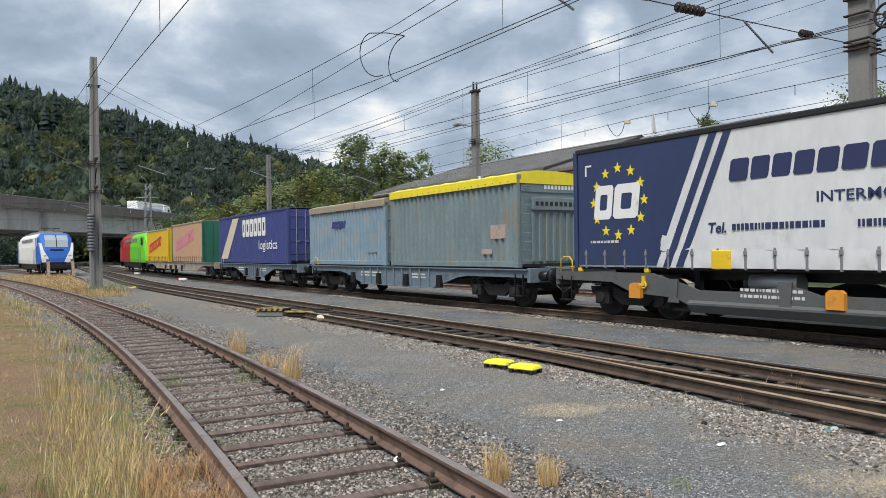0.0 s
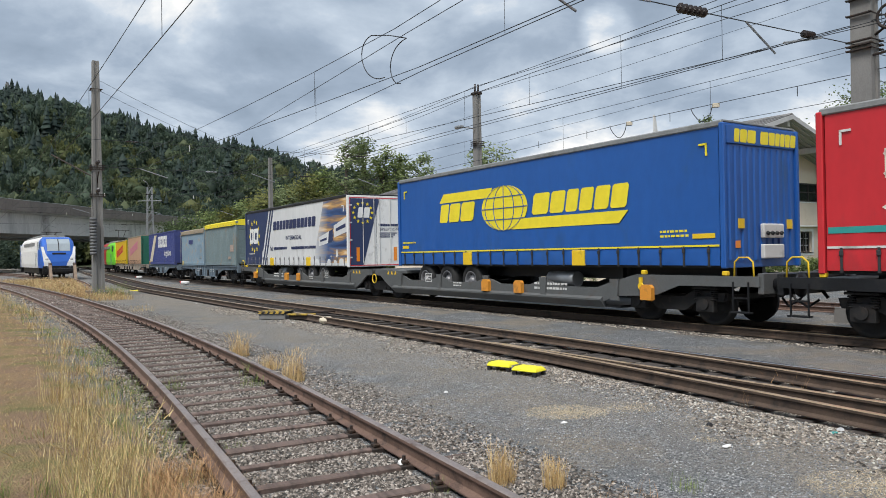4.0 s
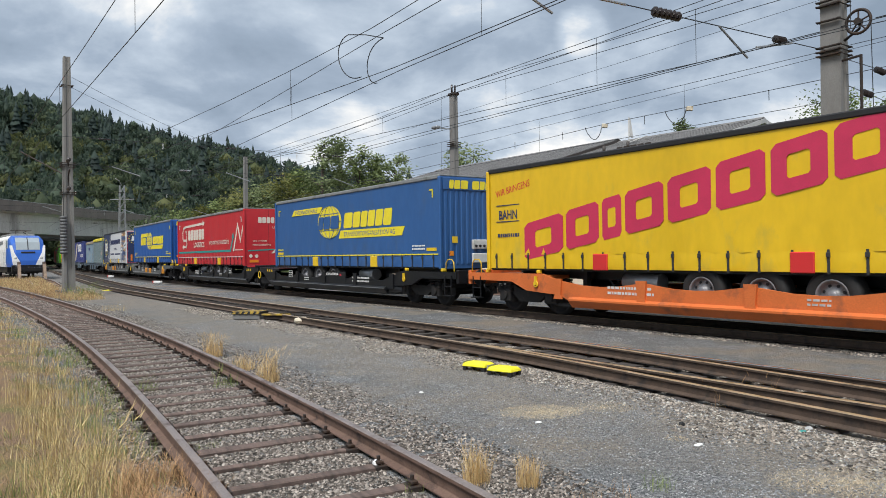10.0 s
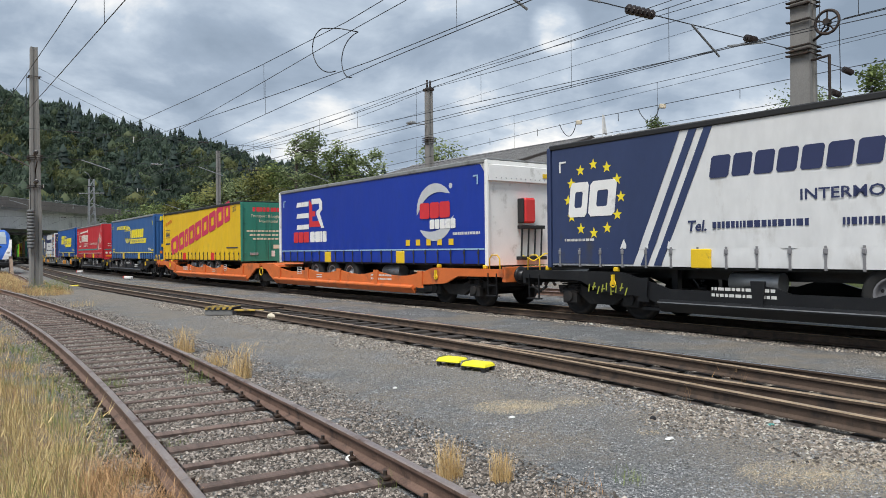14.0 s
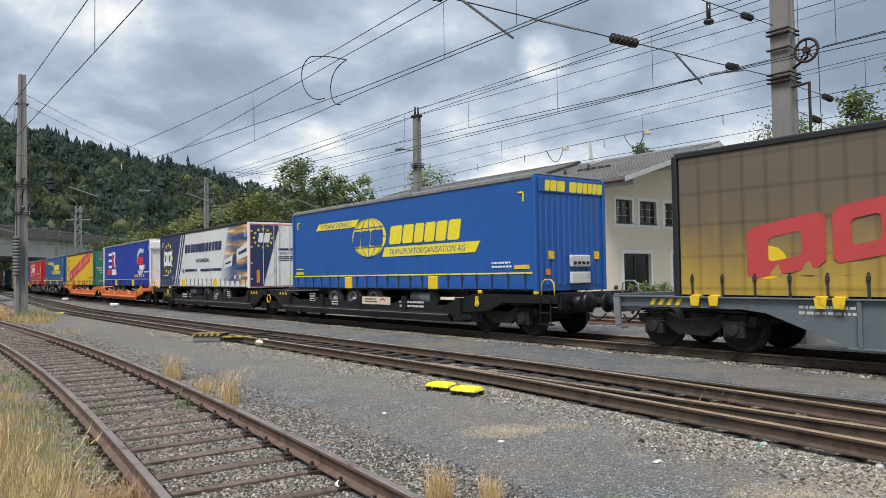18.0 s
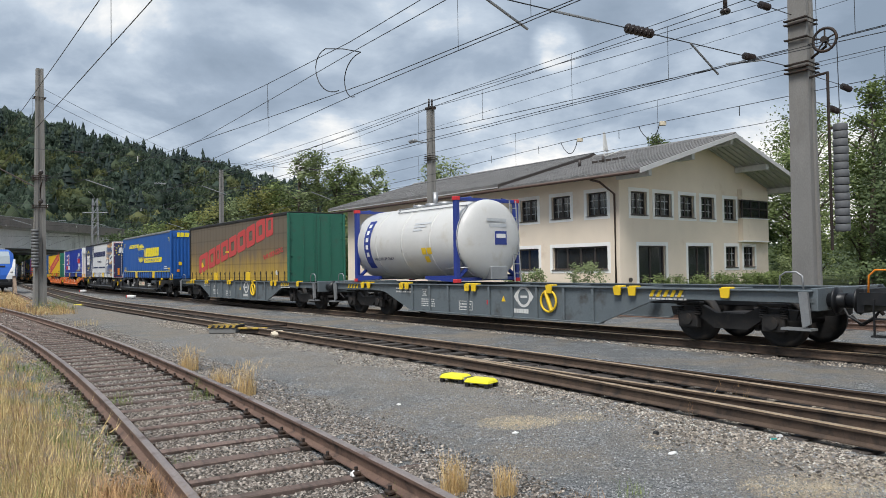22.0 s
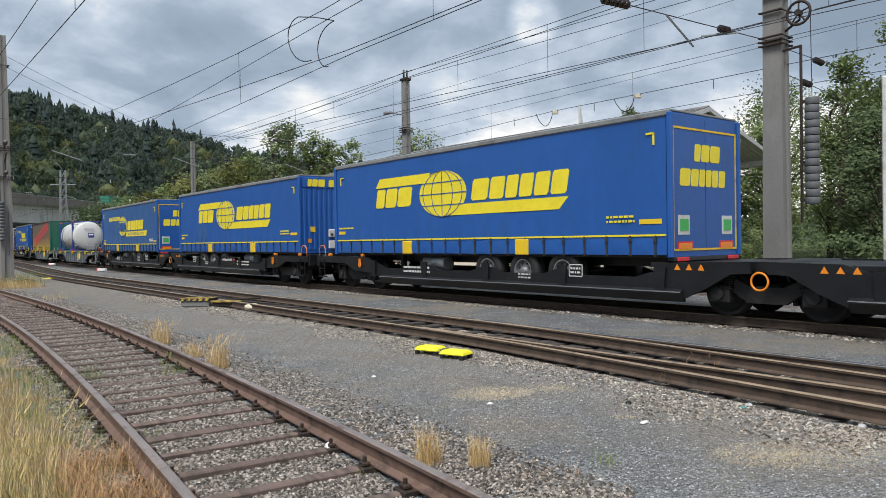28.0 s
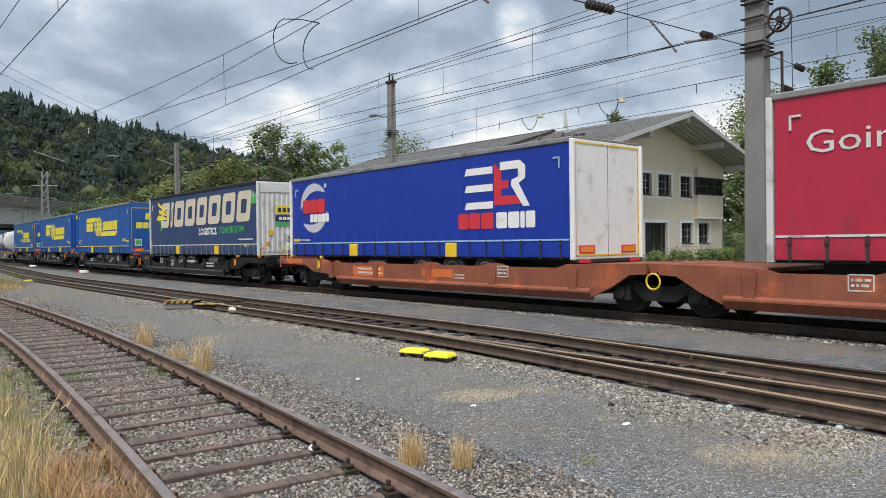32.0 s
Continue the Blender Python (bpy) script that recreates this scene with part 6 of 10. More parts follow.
def alpine_marks(t, soiled=False):
    """A sloping brand mark along a curtain."""
    y, h = -HW - 0.008, t["half"]
    col = "mark_faded" if soiled else "mark_magenta"
    blocks("brand_mark", [1.5, 1.12, 0.6, 1.1, 1.1, 1.1, 1.1, 1.1, 0.8], 0.95, col, t, -h + 1.5, y, 1.4, gap=0.12, slope=0.17, skew=0.0)
    if not soiled:
        letters("BAHN", 0.34, "mark_navy", t, pose(-h + 0.45, y - 0.006, 2.52), 0.75, bold=0.008)
        bm = B()
        for zz in (2.44, 2.88):
            box(bm, -h + 0.35, -h + 1.3, y - 0.006, y, zz, zz + 0.025)
        part("outline", bm, "mark_navy", t)
        bars(t, -h + 0.4, 1.98, 0.9, 0.2, 1, y=y, material="mark_navy", name="small_writing")
        letters("WIR BRINGENS", 0.26, "mark_red", t, pose(-h + 0.35, y - 0.006, 3.12) @ pose(0, 0, 0, 0, -9, 0), 1.4)
        letters(".at", 0.5, "mark_navy", t, pose(h - 1.25, y - 0.006, 3.44) @ pose(0, 0, 0, 0, -9, 0), 0.55)
        bars(t, h - 2.1, 1.72, 1.6, 0.12, 1, y=y, material="mark_navy", name="small_writing")
        x = h + 0.002
        blocks("brand_mark", [0.8, 0.8, 0.5, 0.75, 0.75, 0.75, 0.75, 0.7, 0.5], 0.2, "mark_red", t, x, -0.75, 3.45, face="end")
        letters("Transport & Logistik", 0.2, "mark_cream", t, pose(x + 0.012, -0.85, 3.18) @ pose(0, 0, 0, 0, 0, 90), 1.6)
        letters("Intermodal", 0.2, "mark_cream", t, pose(x + 0.012, -0.45, 2.94) @ pose(0, 0, 0, 0, 0, 90), 0.9)
        bm = B()
        for k, (a, b) in enumerate(((-1.05, 1.1), (-0.9, 0.9), (-0.75, 0.75))):
            yy = a
            while yy < b:
                box(bm, x, x + 0.008, yy, min(yy + 0.14, b), 2.5 - 0.18 * k, 2.58 - 0.18 * k)
                yy += 0.18
        box(bm, x, x + 0.008, 0.25, 1.05, 1.72, 1.9)
        tagged(part("small_writing", bm, "mark_cream", t), kind="stuff")
        part("door_handle", box(B(), x, x + 0.03, -0.9, -0.5, 1.42, 1.54, 0.01), "galv", t)
        flat_end("notice", rect(0.15, 0.32, 1.35, 1.62), "offwhite", t, x)
    else:
        letters("WIR BRINGENS", 0.3, "mark_faded", t, pose(h - 2.6, y - 0.006, 2.0) @ pose(0, 0, 0, 0, -9, 0), 2.1, bold=0.006)
        flat("round_sign", disc(h - 1.2, 1.45, 0.12, 0.12, 14), "offwhite", t, y)
        flat("plate", rect(-h + 5.6, -h + 6.1, 2.44, 2.52), "yellow", t, y - 0.006)
        flat("mark_rest", disc(-h + 1.9, 1.72, 0.35, 0.3), "yellow", t, y)


def rail_operator_marks(t, emblem_left):
    """Royal blue trailer with a swoosh emblem and a block emblem with speed bars."""
    y, h = -HW - 0.008, t["half"]
    def swoosh(cx, cz, k):
        for a0, a1, dz in ((0.6, 3.3, 0.06), (3.75, 6.2, -0.04)):
            n = 14
            out_ = [(cx + k * 0.72 * math.cos(a), cz + k * (0.62 * math.sin(a) + dz)) for a in np.linspace(a0, a1, n)]
            inn = [(cx + k * (0.72 - 0.26 * math.sin(math.pi * i / (n - 1)) ** 0.6) * math.cos(a), cz + k * ((0.62 - 0.24 * math.sin(math.pi * i / (n - 1)) ** 0.6) * math.sin(a) + dz)) for i, a in enumerate(np.linspace(a1, a0, n))]
            flat("swoosh", out_ + inn[1:-1], "mark_silver", t, y)
        blocks("brand_mark", [1.05, 0.95, 1.05], 0.37 * k, "mark_red", t, cx - 0.58 * k, y - 0.01, cz - 0.13 * k, gap=0.06)
        blocks("brand_mark", [0.78, 0.8, 0.85, 0.85, 0.75], 0.22 * k, "white", t, cx - 0.18 * k, y - 0.01, cz - 0.38 * k, gap=0.1)
        flat("round_sign", disc(cx + 0.62 * k, cz + 0.58 * k, 0.08, 0.08, 14), "mark_silver", t, y)
    def emblem(cx, cz):
        for k in range(3):
            z = cz + 0.9 - 0.44 * k
            flat("speed_bar", [(cx - 1.12, z - 0.09), (cx - 0.06, z - 0.09), (cx - 0.06, z + 0.09), (cx - 1.05, z + 0.09)], "white", t, y)
        flat("emblem", [(cx, cz), (cx + 0.95, cz), (cx + 0.8, cz + 0.22), (cx + 0.25, cz + 0.22), (cx + 0.25, cz + 0.4), (cx + 0.5, cz + 0.4), (cx + 0.5, cz + 0.6), (cx + 0.25, cz + 0.6), (cx + 0.25, cz + 0.85), (cx, cz + 1.05)], "mark_red", t, y)
        flat("emblem", [(cx + 0.22, cz + 1.06), (cx + 0.9, cz + 1.06), (cx + 1.08, cz + 0.92), (cx + 1.08, cz + 0.62), (cx + 0.86, cz + 0.5), (cx + 1.22, cz - 0.06), (cx + 1.0, cz - 0.06), (cx + 0.6, cz + 0.46), (cx + 0.62, cz + 0.6), (cx + 0.84, cz + 0.66), (cx + 0.84, cz + 0.86), (cx + 0.22, cz + 0.86)], "white", t, y - 0.008)
        blocks("brand_mark", [0.98, 1.0, 1.12], 0.41, "mark_red", t, cx - 1.38, y, cz - 0.58, gap=0.08)
        blocks("brand_mark", [0.95, 0.95, 0.35, 0.75], 0.4, "white", t, cx + 0.06, y, cz - 0.58, gap=0.1)
    if emblem_left:
        emblem(-3.94, 2.5)
        swoosh(4.2, 2.68, 1.27)
        for k in range(5):
            flat("sign", rect(h - 3.9 + 0.55 * k, h - 3.68 + 0.55 * k, 1.72, 1.9), "yellow", t, y)
        bars(t, h - 1.5, 1.96, 1.2, 0.16, 1, y=y, name="small_writing")
    else:
        swoosh(-4.95, 2.8, 1.27)
        emblem(4.06, 2.48)
        flat("plate", rect(-h + 0.2, -h + 0.65, 1.66, 1.76), "yellow", t, y)
        bars(t, -h + 0.75, 1.66, 0.6, 0.1, 1, y=y, name="small_writing")


def anthracite_marks(t):
    y, h = -HW - 0.008, t["half"]
    for pts in ([(-5.58, 3.02), (-5.3, 3.05), (-5.36, 2.94)], [(-5.1, 2.87), (-4.85, 2.87), (-4.97, 2.66)], [(-4.96, 2.5), (-4.5, 2.5), (-4.9, 2.26)], [(-4.4, 2.9), (-3.84, 2.93), (-4.0, 2.84)]):
        flat("leaf", pts, "mark_green", t, y - 0.006)
    for pts in ([(-5.26, 3.8), (-5.22, 3.62), (-3.9, 3.17), (-3.96, 3.29)], [(-5.12, 3.44), (-5.09, 3.22), (-3.86, 3.05), (-3.95, 3.13)], [(-5.25, 3.14), (-5.48, 2.88), (-3.86, 2.88), (-3.85, 2.97)]):
        flat("leaf", pts, "mark_yellow", t, y - 0.009)
    blocks("brand_mark", [0.95, 0.24, 1.0, 1.0, 0.95, 1.05, 1.05, 1.05], 1.24, "mark_cream", t, -4.9, y, 2.48, gap=0.19, slope=0.004, skew=0.2)
    letters("LOGISTICS.", 0.42, "white", t, pose(0.31, y - 0.006, 2.05), 2.15, shear=0.12, bold=0.012)
    letters("TOMORROW.", 0.42, "mark_green", t, pose(2.63, y - 0.006, 2.07), 2.7, shear=0.12, bold=0.004)
    flat("leaf_patch", rect(5.93, 6.42, 3.2, 3.6), "mark_green", t, y)
    bars(t, h - 1.9, 1.74, 1.4, 0.12, 1, y=y, name="small_writing")
    flat("plate", rect(h - 1.3, h - 0.9, 1.5, 1.62), "yellow", t, y)
    x = h + 0.03
    flat_end("notice", rect(-0.55, 1.1, 2.78, 3.12), "mark_yellow", t, x)
    flat_end("notice", rect(-0.55, 1.1, 2.48, 2.74), "mark_navy", t, x)
    flat_end("notice", rect(-0.55, 1.1, 2.3, 2.45), "mark_green", t, x)
    bm = B()
    yy = -0.45
    while yy < 0.95:
        box(bm, x + 0.008, x + 0.016, yy, yy + 0.15, 2.86, 3.04)
        yy += 0.21
    tagged(part("small_writing", bm, "mark_navy", t), kind="stuff")
    bm = B()
    yy = -0.4
    while yy < 1.0:
        box(bm, x + 0.008, x + 0.016, yy, yy + 0.14, 2.55, 2.67)
        yy += 0.18
    part("brand_mark", bm, "white", t)


def fridge_end(t):
    """White front wall with a fire extinguisher case, coupling panel and cable rack."""
    h = t["half"]
    part("air_deflector", prism(B(), [(h, 3.42), (h + 0.12, 3.44), (h + 0.1, 3.86), (h - 0.35, 4.0), (h - 0.5, 3.92), (h, 3.9)], -HW - 0.01, HW + 0.01, "y"), "white", t)
    part("extinguisher_case", box(B(), h + 0.02, h + 0.26, -0.12, 0.3, 2.3, 3.0, 0.05), "red", t, "red extinguisher case")
    part("case_side", box(B(), h + 0.02, h + 0.24, -0.2, -0.12, 2.3, 2.98, 0.02), "black", t)
    bm = B()
    for y in (-0.15, 0.1, 0.35, 0.6):
        tube(bm, (h + 0.12, y, 1.35), (h + 0.12, y + 0.05, 2.2), 0.025, seg=6)
    box(bm, h + 0.02, h + 0.2, -0.2, 0.7, 2.14, 2.24, 0.01)
    box(bm, h + 0.02, h + 0.22, -0.25, 0.75, 1.28, 1.38, 0.01)
    part("cable_rack", bm, "black_steel", t)
    part("plate", box(B(), h + 0.12, h + 0.135, 0.7, 1.15, 3.58, 3.7), "yellow", t)
    bm = pipe(B(), [(h + 0.12, -0.1, 1.4), (h + 0.35, 0.1, 1.25), (h + 0.5, 0.4, 1.45), (h + 0.3, 0.9, 1.4)], 0.02)
    part("air_line", bm, "mark_yellow", t)
    for y in np.arange(-1.05, 1.1, 0.18):
        part("rivet_row", box(B(), h + 0.118, h + 0.124, y, y + 0.03, 3.5, 3.53), "galv", t)


def locomotive(qm, L, body_l, body_r, label, moving=True, m=None, style="cargo", cab=None):
    """An electric locomotive with two cabs, seen mostly from its end and near side."""
    t = thing("locomotive", label, "locomotive")
    h = L / 2
    z0, z1 = 0.95, 3.75
    sec = [(-1.42, 0.95), (-1.48, 1.3), (-1.47, 2.5), (-1.3, 3.45), (-1.05, 3.75), (1.05, 3.75), (1.3, 3.45), (1.47, 2.5), (1.48, 1.3), (1.42, 0.95)]
    for x0, x1, col in ((-h + 2.2, 0.0, body_l), (0.0, h - 2.2, body_r)):
        part("body_side", prism(B(), sec, x0, x1, "x"), col, t)
    for sg, col in ((-1, body_l), (1, body_r)):
        bm = B()
        rows = []
        for u, k, top in ((h - 2.2, 1.0, 3.75), (h - 1.1, 0.985, 3.62), (h - 0.55, 0.94, 3.1), (h - 0.18, 0.88, 2.2), (h - 0.02, 0.83, 1.5), (h, 0.82, 0.95)):
            rows.append([bm.verts.new((sg * u, y * k, 0.95 + (z - 0.95) * (top - 0.95) / 2.8)) for y, z in sec])
        for a, b in zip(rows[:-1], rows[1:]):
            for j in range(len(sec)):
                f = bm.faces.new((a[j], a[(j + 1) % len(sec)], b[(j + 1) % len(sec)], b[j]))
        bm.faces.new(rows[-1])
        bmesh.ops.recalc_face_normals(bm, faces=bm.faces)
        part("cab", bm, cab or col, t)
        if cab:
            for sd in (-1, 1):
                bm, lev = B(), []
                for u, z, a, b in ((h + 0.015, 0.98, 0.5, 1.19), (h - 0.005, 1.5, 0.7, 1.24), (h - 0.165, 2.2, 1.06, 1.31), (h - 0.42, 2.85, 1.2, 1.36)):
                    lev.append([bm.verts.new((sg * v, sd * y, z)) for v, y in ((u, a), (u, b), (u - 0.6, b), (u - 0.6, a))])
                for p, q in zip(lev[:-1], lev[1:]):
                    for k in range(4):
                        bm.faces.new((p[k], p[(k + 1) % 4], q[(k + 1) % 4], q[k]))
                bm.faces.new(lev[0])
                bm.faces.new(lev[-1])
                bmesh.ops.recalc_face_normals(bm, faces=bm.faces)
                part("white_cheek", bm, "white", t)
            part("lamp_band", box(B(), sg * (h - 0.2) - 0.06, sg * (h - 0.2) + 0.06, -0.55, 0.55, 2.14, 2.3, 0.03), "black", t)
        line = [(h - 0.98, 3.545), (h - 0.51, 3.12), (h - 0.26, 2.46), (h - 0.33, 2.43), (h - 0.57, 3.06), (h - 1.02, 3.49)]
        part("windscreen", prism(B(), [(sg * a, b) for a, b in line], -0.93, 0.93, "y"), "screen_glare", t)
        part("screen_post", prism(B(), [(sg * (a + 0.012), b + 0.008) for a, b in line], -0.035, 0.035, "y"), "black", t)
        for y in (-1.0, 1.0):
            part("headlamp", lathe(B(), [(0.02, sg * (h - 0.2)), (0.13, sg * (h - 0.12)), (0.13, sg * (h - 0.04)), (0.02, sg * (h - 0.02))], (0, y, 1.72), "x", 12), "offwhite", t)
        part("nose_band", box(B(), sg * (h - 0.08) - 0.03, sg * (h - 0.08) + 0.04, -1.05, 1.05, 1.1, 1.3, 0.02), "white" if style == "parked" else col, t)
        part("skirt", box(B(), sg * (h - 0.3) - 0.2, sg * (h - 0.3) + 0.2, -1.3, 1.3, 0.42, 0.95, 0.04), "black_steel", t)
        buffers(t, sg * h, sg, "black_steel")
        side = [(sg * (h - 2.0), 2.6), (sg * (h - 1.3), 2.6), (sg * (h - 1.45), 3.3), (sg * (h - 2.0), 3.3)]
        part("cab_window", prism(B(), side, -1.5, -1.42, "y"), "screen_glare" if style == "parked" else "glass", t)
        part("cab_door", prism(B(), rect(min(sg * (h - 3.1), sg * (h - 2.45)), max(sg * (h - 3.1), sg * (h - 2.45)), 1.1, 3.2), -1.495, -1.44, "y"), body_l if sg < 0 else body_r, t)
        for u in (3.25, 2.3):
            part("handrail", tube(B(), (sg * (h - u), -1.53, 1.0), (sg * (h - u), -1.53, 2.3), 0.018, seg=6), "galv", t)
        bogie(t, sg * (h - 4.4), 2.6)
    bm = B()
    box(bm, -h + 3.2, h - 3.2, -0.95, 0.95, 3.74, 3.92, 0.03)
    for k in range(4):
        box(bm, -4 + 2.2 * k, -2.8 + 2.2 * k, -0.7, 0.7, 3.9, 4.05, 0.03)
    part("roof_gear", bm, "roof_grey", t)
    for sg in (-1, 1):
        bm = B()
        up = sg > 0 and moving
        zt = 5.3 if up else 4.25
        c = sg * (h - 4.6)
        for y in (-0.4, 0.4):
            tube(bm, (c, y, 4.0), (c - sg * 1.2, y * 0.8, (4.0 + zt) / 2), 0.03, seg=6)
            tube(bm, (c - sg * 1.2, y * 0.8, (4.0 + zt) / 2), (c, y * 1.1, zt), 0.025, seg=6)
        box(bm, c - 0.12, c + 0.12, -0.85, 0.85, zt, zt + 0.05, 0.01)
        part("pantograph", bm, "iron", t)
    part("underframe", box(B(), -h + 3.0, h - 3.0, -1.3, 1.3, 0.45, 0.95, 0.05), "black_steel", t)
    bm = B()
    for k in range(6):
        box(bm, -4.4 + 1.5 * k, -3.3 + 1.5 * k, -1.44, -1.36, 3.0, 3.3)
    part("louvres", bm, "roof_grey", t)
    if moving:
        ride(t, qm)
    else:
        t.matrix_basis = m
    return t


# locomotive glass with the pale sky reflection put into its base colour
M["screen_glare"] = mat("screen_glare", (0.35, 0.4, 0.43), 0.08, 0, 0.05, 2, 10, spec=0.9)
M["loco_red"] = mat("loco_red", (0.42, 0.025, 0.03), 0.4, 0, 0.08, 2, 20)
M["loco_green"] = mat("loco_green", (0.16, 0.62, 0.03), 0.4, 0, 0.06, 2, 20)
M["loco_blue"] = mat("loco_blue", (0.03, 0.13, 0.52), 0.35, 0, 0.06, 2, 20)


# ---- the train's make-up, from the locomotive backwards ----
locomotive(-80.4, 18.9, "loco_red", "loco_green", "red and bright green electric locomotive pulling the train")

container_wagon("beige weathered container wagon", -71.0, -45.2, "beige_wagon", 0.5, "plain")
c = trailer("yellow swap body with large red lettering", -70.4, -60.6, "t_yellow", front="plain", end_col="yellow", axles=False, pads=(), name="swap_body", group="swap bodies", seed=3, z0=1.12, z1=3.78, roof="cover_tan")
blocks("brand_mark", [0.8] * 8, 0.8, "mark_red", c, -4.0, -HW - 0.008, 1.75, gap=0.12, slope=0.12, skew=0.2)
c = trailer("faded pale orange swap body with dull green rear doors", -58.9, -49.0, "t_pale", front="plain", end_col="c_green", axles=False, pads=(), name="swap_body", group="swap bodies", seed=4, z0=1.12, z1=3.9, roof="cover_tan")
blocks("brand_mark", [0.8] * 8, 0.8, "mark_pink", c, -3.6, -HW - 0.008, 1.85, gap=0.12, slope=0.14, skew=0.2)
flat_end("door_panel", rect(0.35, 0.75, 1.2, 3.8), "offwhite", c, 4.952)
rear_doors(c, "c_green", lamps=False, z0=1.12, z1=3.9)

container_wagon("blue-grey container wagon with one container", -45.0, -31.0, "blue_wagon", 0.62, "plain")
c = swap("dark blue steel container with cream diagonal band and white lettering", -45.0, -33.0, "shipping_container")
corrugated_box(c, "c_blue", 1.12, 3.82)
flat("diagonal_band", [(-5.6, 1.35), (-4.2, 1.35), (-1.9, 3.65), (-3.1, 3.65)], "mark_cream", c, -1.21)
blocks("brand_mark", [0.5, 0.62, 0.62, 0.6, 0.62, 0.6], 0.95, "white", c, -1.2, -1.205, 2.55, gap=0.12)
letters("logistics", 0.7, "white", c, pose(1.6, -1.215, 1.85), 2.9, bold=0.006)
blocks("brand_mark", [0.5, 0.62], 0.4, "white", c, 6.0, 0.1, 2.6, face="end")

container_wagon("blue-grey container wagon with two open-top containers", -30.4, -14.6, "blue_wagon", 0.62, "plain")
c = swap("faded steel-blue container with a tan tarpaulin roof", -30.3, -23.3, "open_top_container")
corrugated_box(c, "c_steel", 1.12, 3.55, cover="cover_tan", depth=0.05)
blocks("brand_mark", [0.6] * 6, 0.3, "c_blue", c, -1.2, -1.205, 2.6, skew=0.3)
flat("rust_patch", rect(1.9, 2.8, 1.6, 2.5), "c_steel", c, -1.205)
M["label_faded"] = mat("label_faded", (0.46, 0.33, 0.27), 0.7, 0, 0.3, 5, 40, 0, (0.24, 0.24, 0.23), 0.5, 5)
c = swap("grey corrugated container with a bright yellow tarpaulin roof", -22.9, -15.7, "open_top_container")
corrugated_box(c, "c_grey", 1.12, 3.72, cover="mark_yellow", doors=False, depth=0.06)
flat("faded_label", rect(2.35, 3.05, 1.95, 2.35), "label_faded", c, -1.205)
flat("faded_label", rect(1.9, 2.4, 1.5, 1.66), "label_faded", c, -1.205)
flat_end("grey_header", rect(-1.05, 1.05, 3.25, 3.55), "c_grey", c, 3.57)
bm = B()
for k in range(9):
    box(bm, 3.578, 3.586, -0.2 + 0.13 * k, -0.12 + 0.13 * k, 3.34, 3.46)
tagged(part("small_writing", bm, "white", c), kind="stuff")

# grey articulated wagon: star-ring trailer and a blue trailer
pocket_wagon("grey articulated pocket wagon with yellow brackets", -14.0, 1.95, 17.8, "dull_wagon", "yellow", "grey")
c = trailer("white curtain trailer with dark blue front panel and star ring", -13.3, -0.2, "t_white", front="door", end_col="white", roof="black", post="t_navy", straps="strap_grey", seed=11, pads=(4.15, 8.95), wheels_from=1.2, z1=4.06)
forwarder_marks(c)
rear_doors(c, "offwhite", lamps=False, z1=4.06)
c = trailer("blue curtain trailer with yellow globe and slanted stripes", 3.9, 17.0, "t_blue", front="door", end_col="t_blue", roof="roof_grey", stripe="mark_yellow", seed=12, pads=(4.15, 8.95), wheels_from=-5.0, z0=1.27, z1=4.2)
hauler_marks_wide(c, "t_blue")
front_end(c, "t_blue", z0=1.27, z1=4.2)
hauler_end(c, True)

# black articulated wagon: red trailer and a blue trailer
w = pocket_wagon("black articulated pocket wagon with white writing panels", 18.2, 34.3, 50.6, "black_steel", "yellow", "black")
flat("slogan_board", rect(7.55, 9.15, 0.6, 0.98), "black_steel", w, -1.336)
letters("WE KEEP GOODS MOVING", 0.13, "white", w, pose(7.45, -1.345, 0.84), 1.1, bold=0.004)
flat("red_sign", rect(8.66, 8.8, 0.82, 0.9), "mark_red", w, -1.336)
c = trailer("red curtain trailer with white zig-zag peaks", 19.0, 32.15, "t_red", end_col="t_red", roof="roof_grey", stripe="offwhite", seed=13, pads=(4.15, 8.95), wheels_from=0.6, z1=4.05)
pallet_marks(c)
rear_doors(c, "t_red", bars_on=False, z1=4.05)
c = trailer("blue curtain trailer with white lettering and yellow globe", 36.45, 49.5, "t_blue_dull", end_col="t_blue_dull", roof="roof_grey", stripe="mark_yellow", seed=14, pads=(4.15, 8.95), wheels_from=-3.58, z1=4.04)
hauler_marks(c, "t_blue_dull", 2.9)
front_end(c, "t_blue_dull", z1=4.04)
hauler_end(c, True)

# orange articulated wagon: yellow trailer and royal blue trailer
pocket_wagon("bright orange articulated pocket wagon", 51.0, 67.1, 83.0, "orange_wagon", "yellow", "orange")
c = trailer("yellow curtain trailer with magenta lettering and green rear doors", 51.9, 64.9, "t_yellow", end_col="t_mint", end_mat="t_mint", roof="black", straps="strap", seed=15, pads=(4.15, 8.95), wheels_from=0.3, pad_col="red", front="plain", post="t_yellow")
alpine_marks(c)
rear_doors(c, "t_mint", lamps=False)
c = trailer("royal blue curtain trailer with white front wall", 69.1, 82.25, "t_royal", end_col="white", roof="roof_grey", stripe="mark_sky", seed=16, pads=(4.15, 8.95), wheels_from=-3.58, z1=4.04)
rail_operator_marks(c, True)
fridge_end(c)

M["scrawl"] = plain("scrawl", (0.34, 0.36, 0.05))

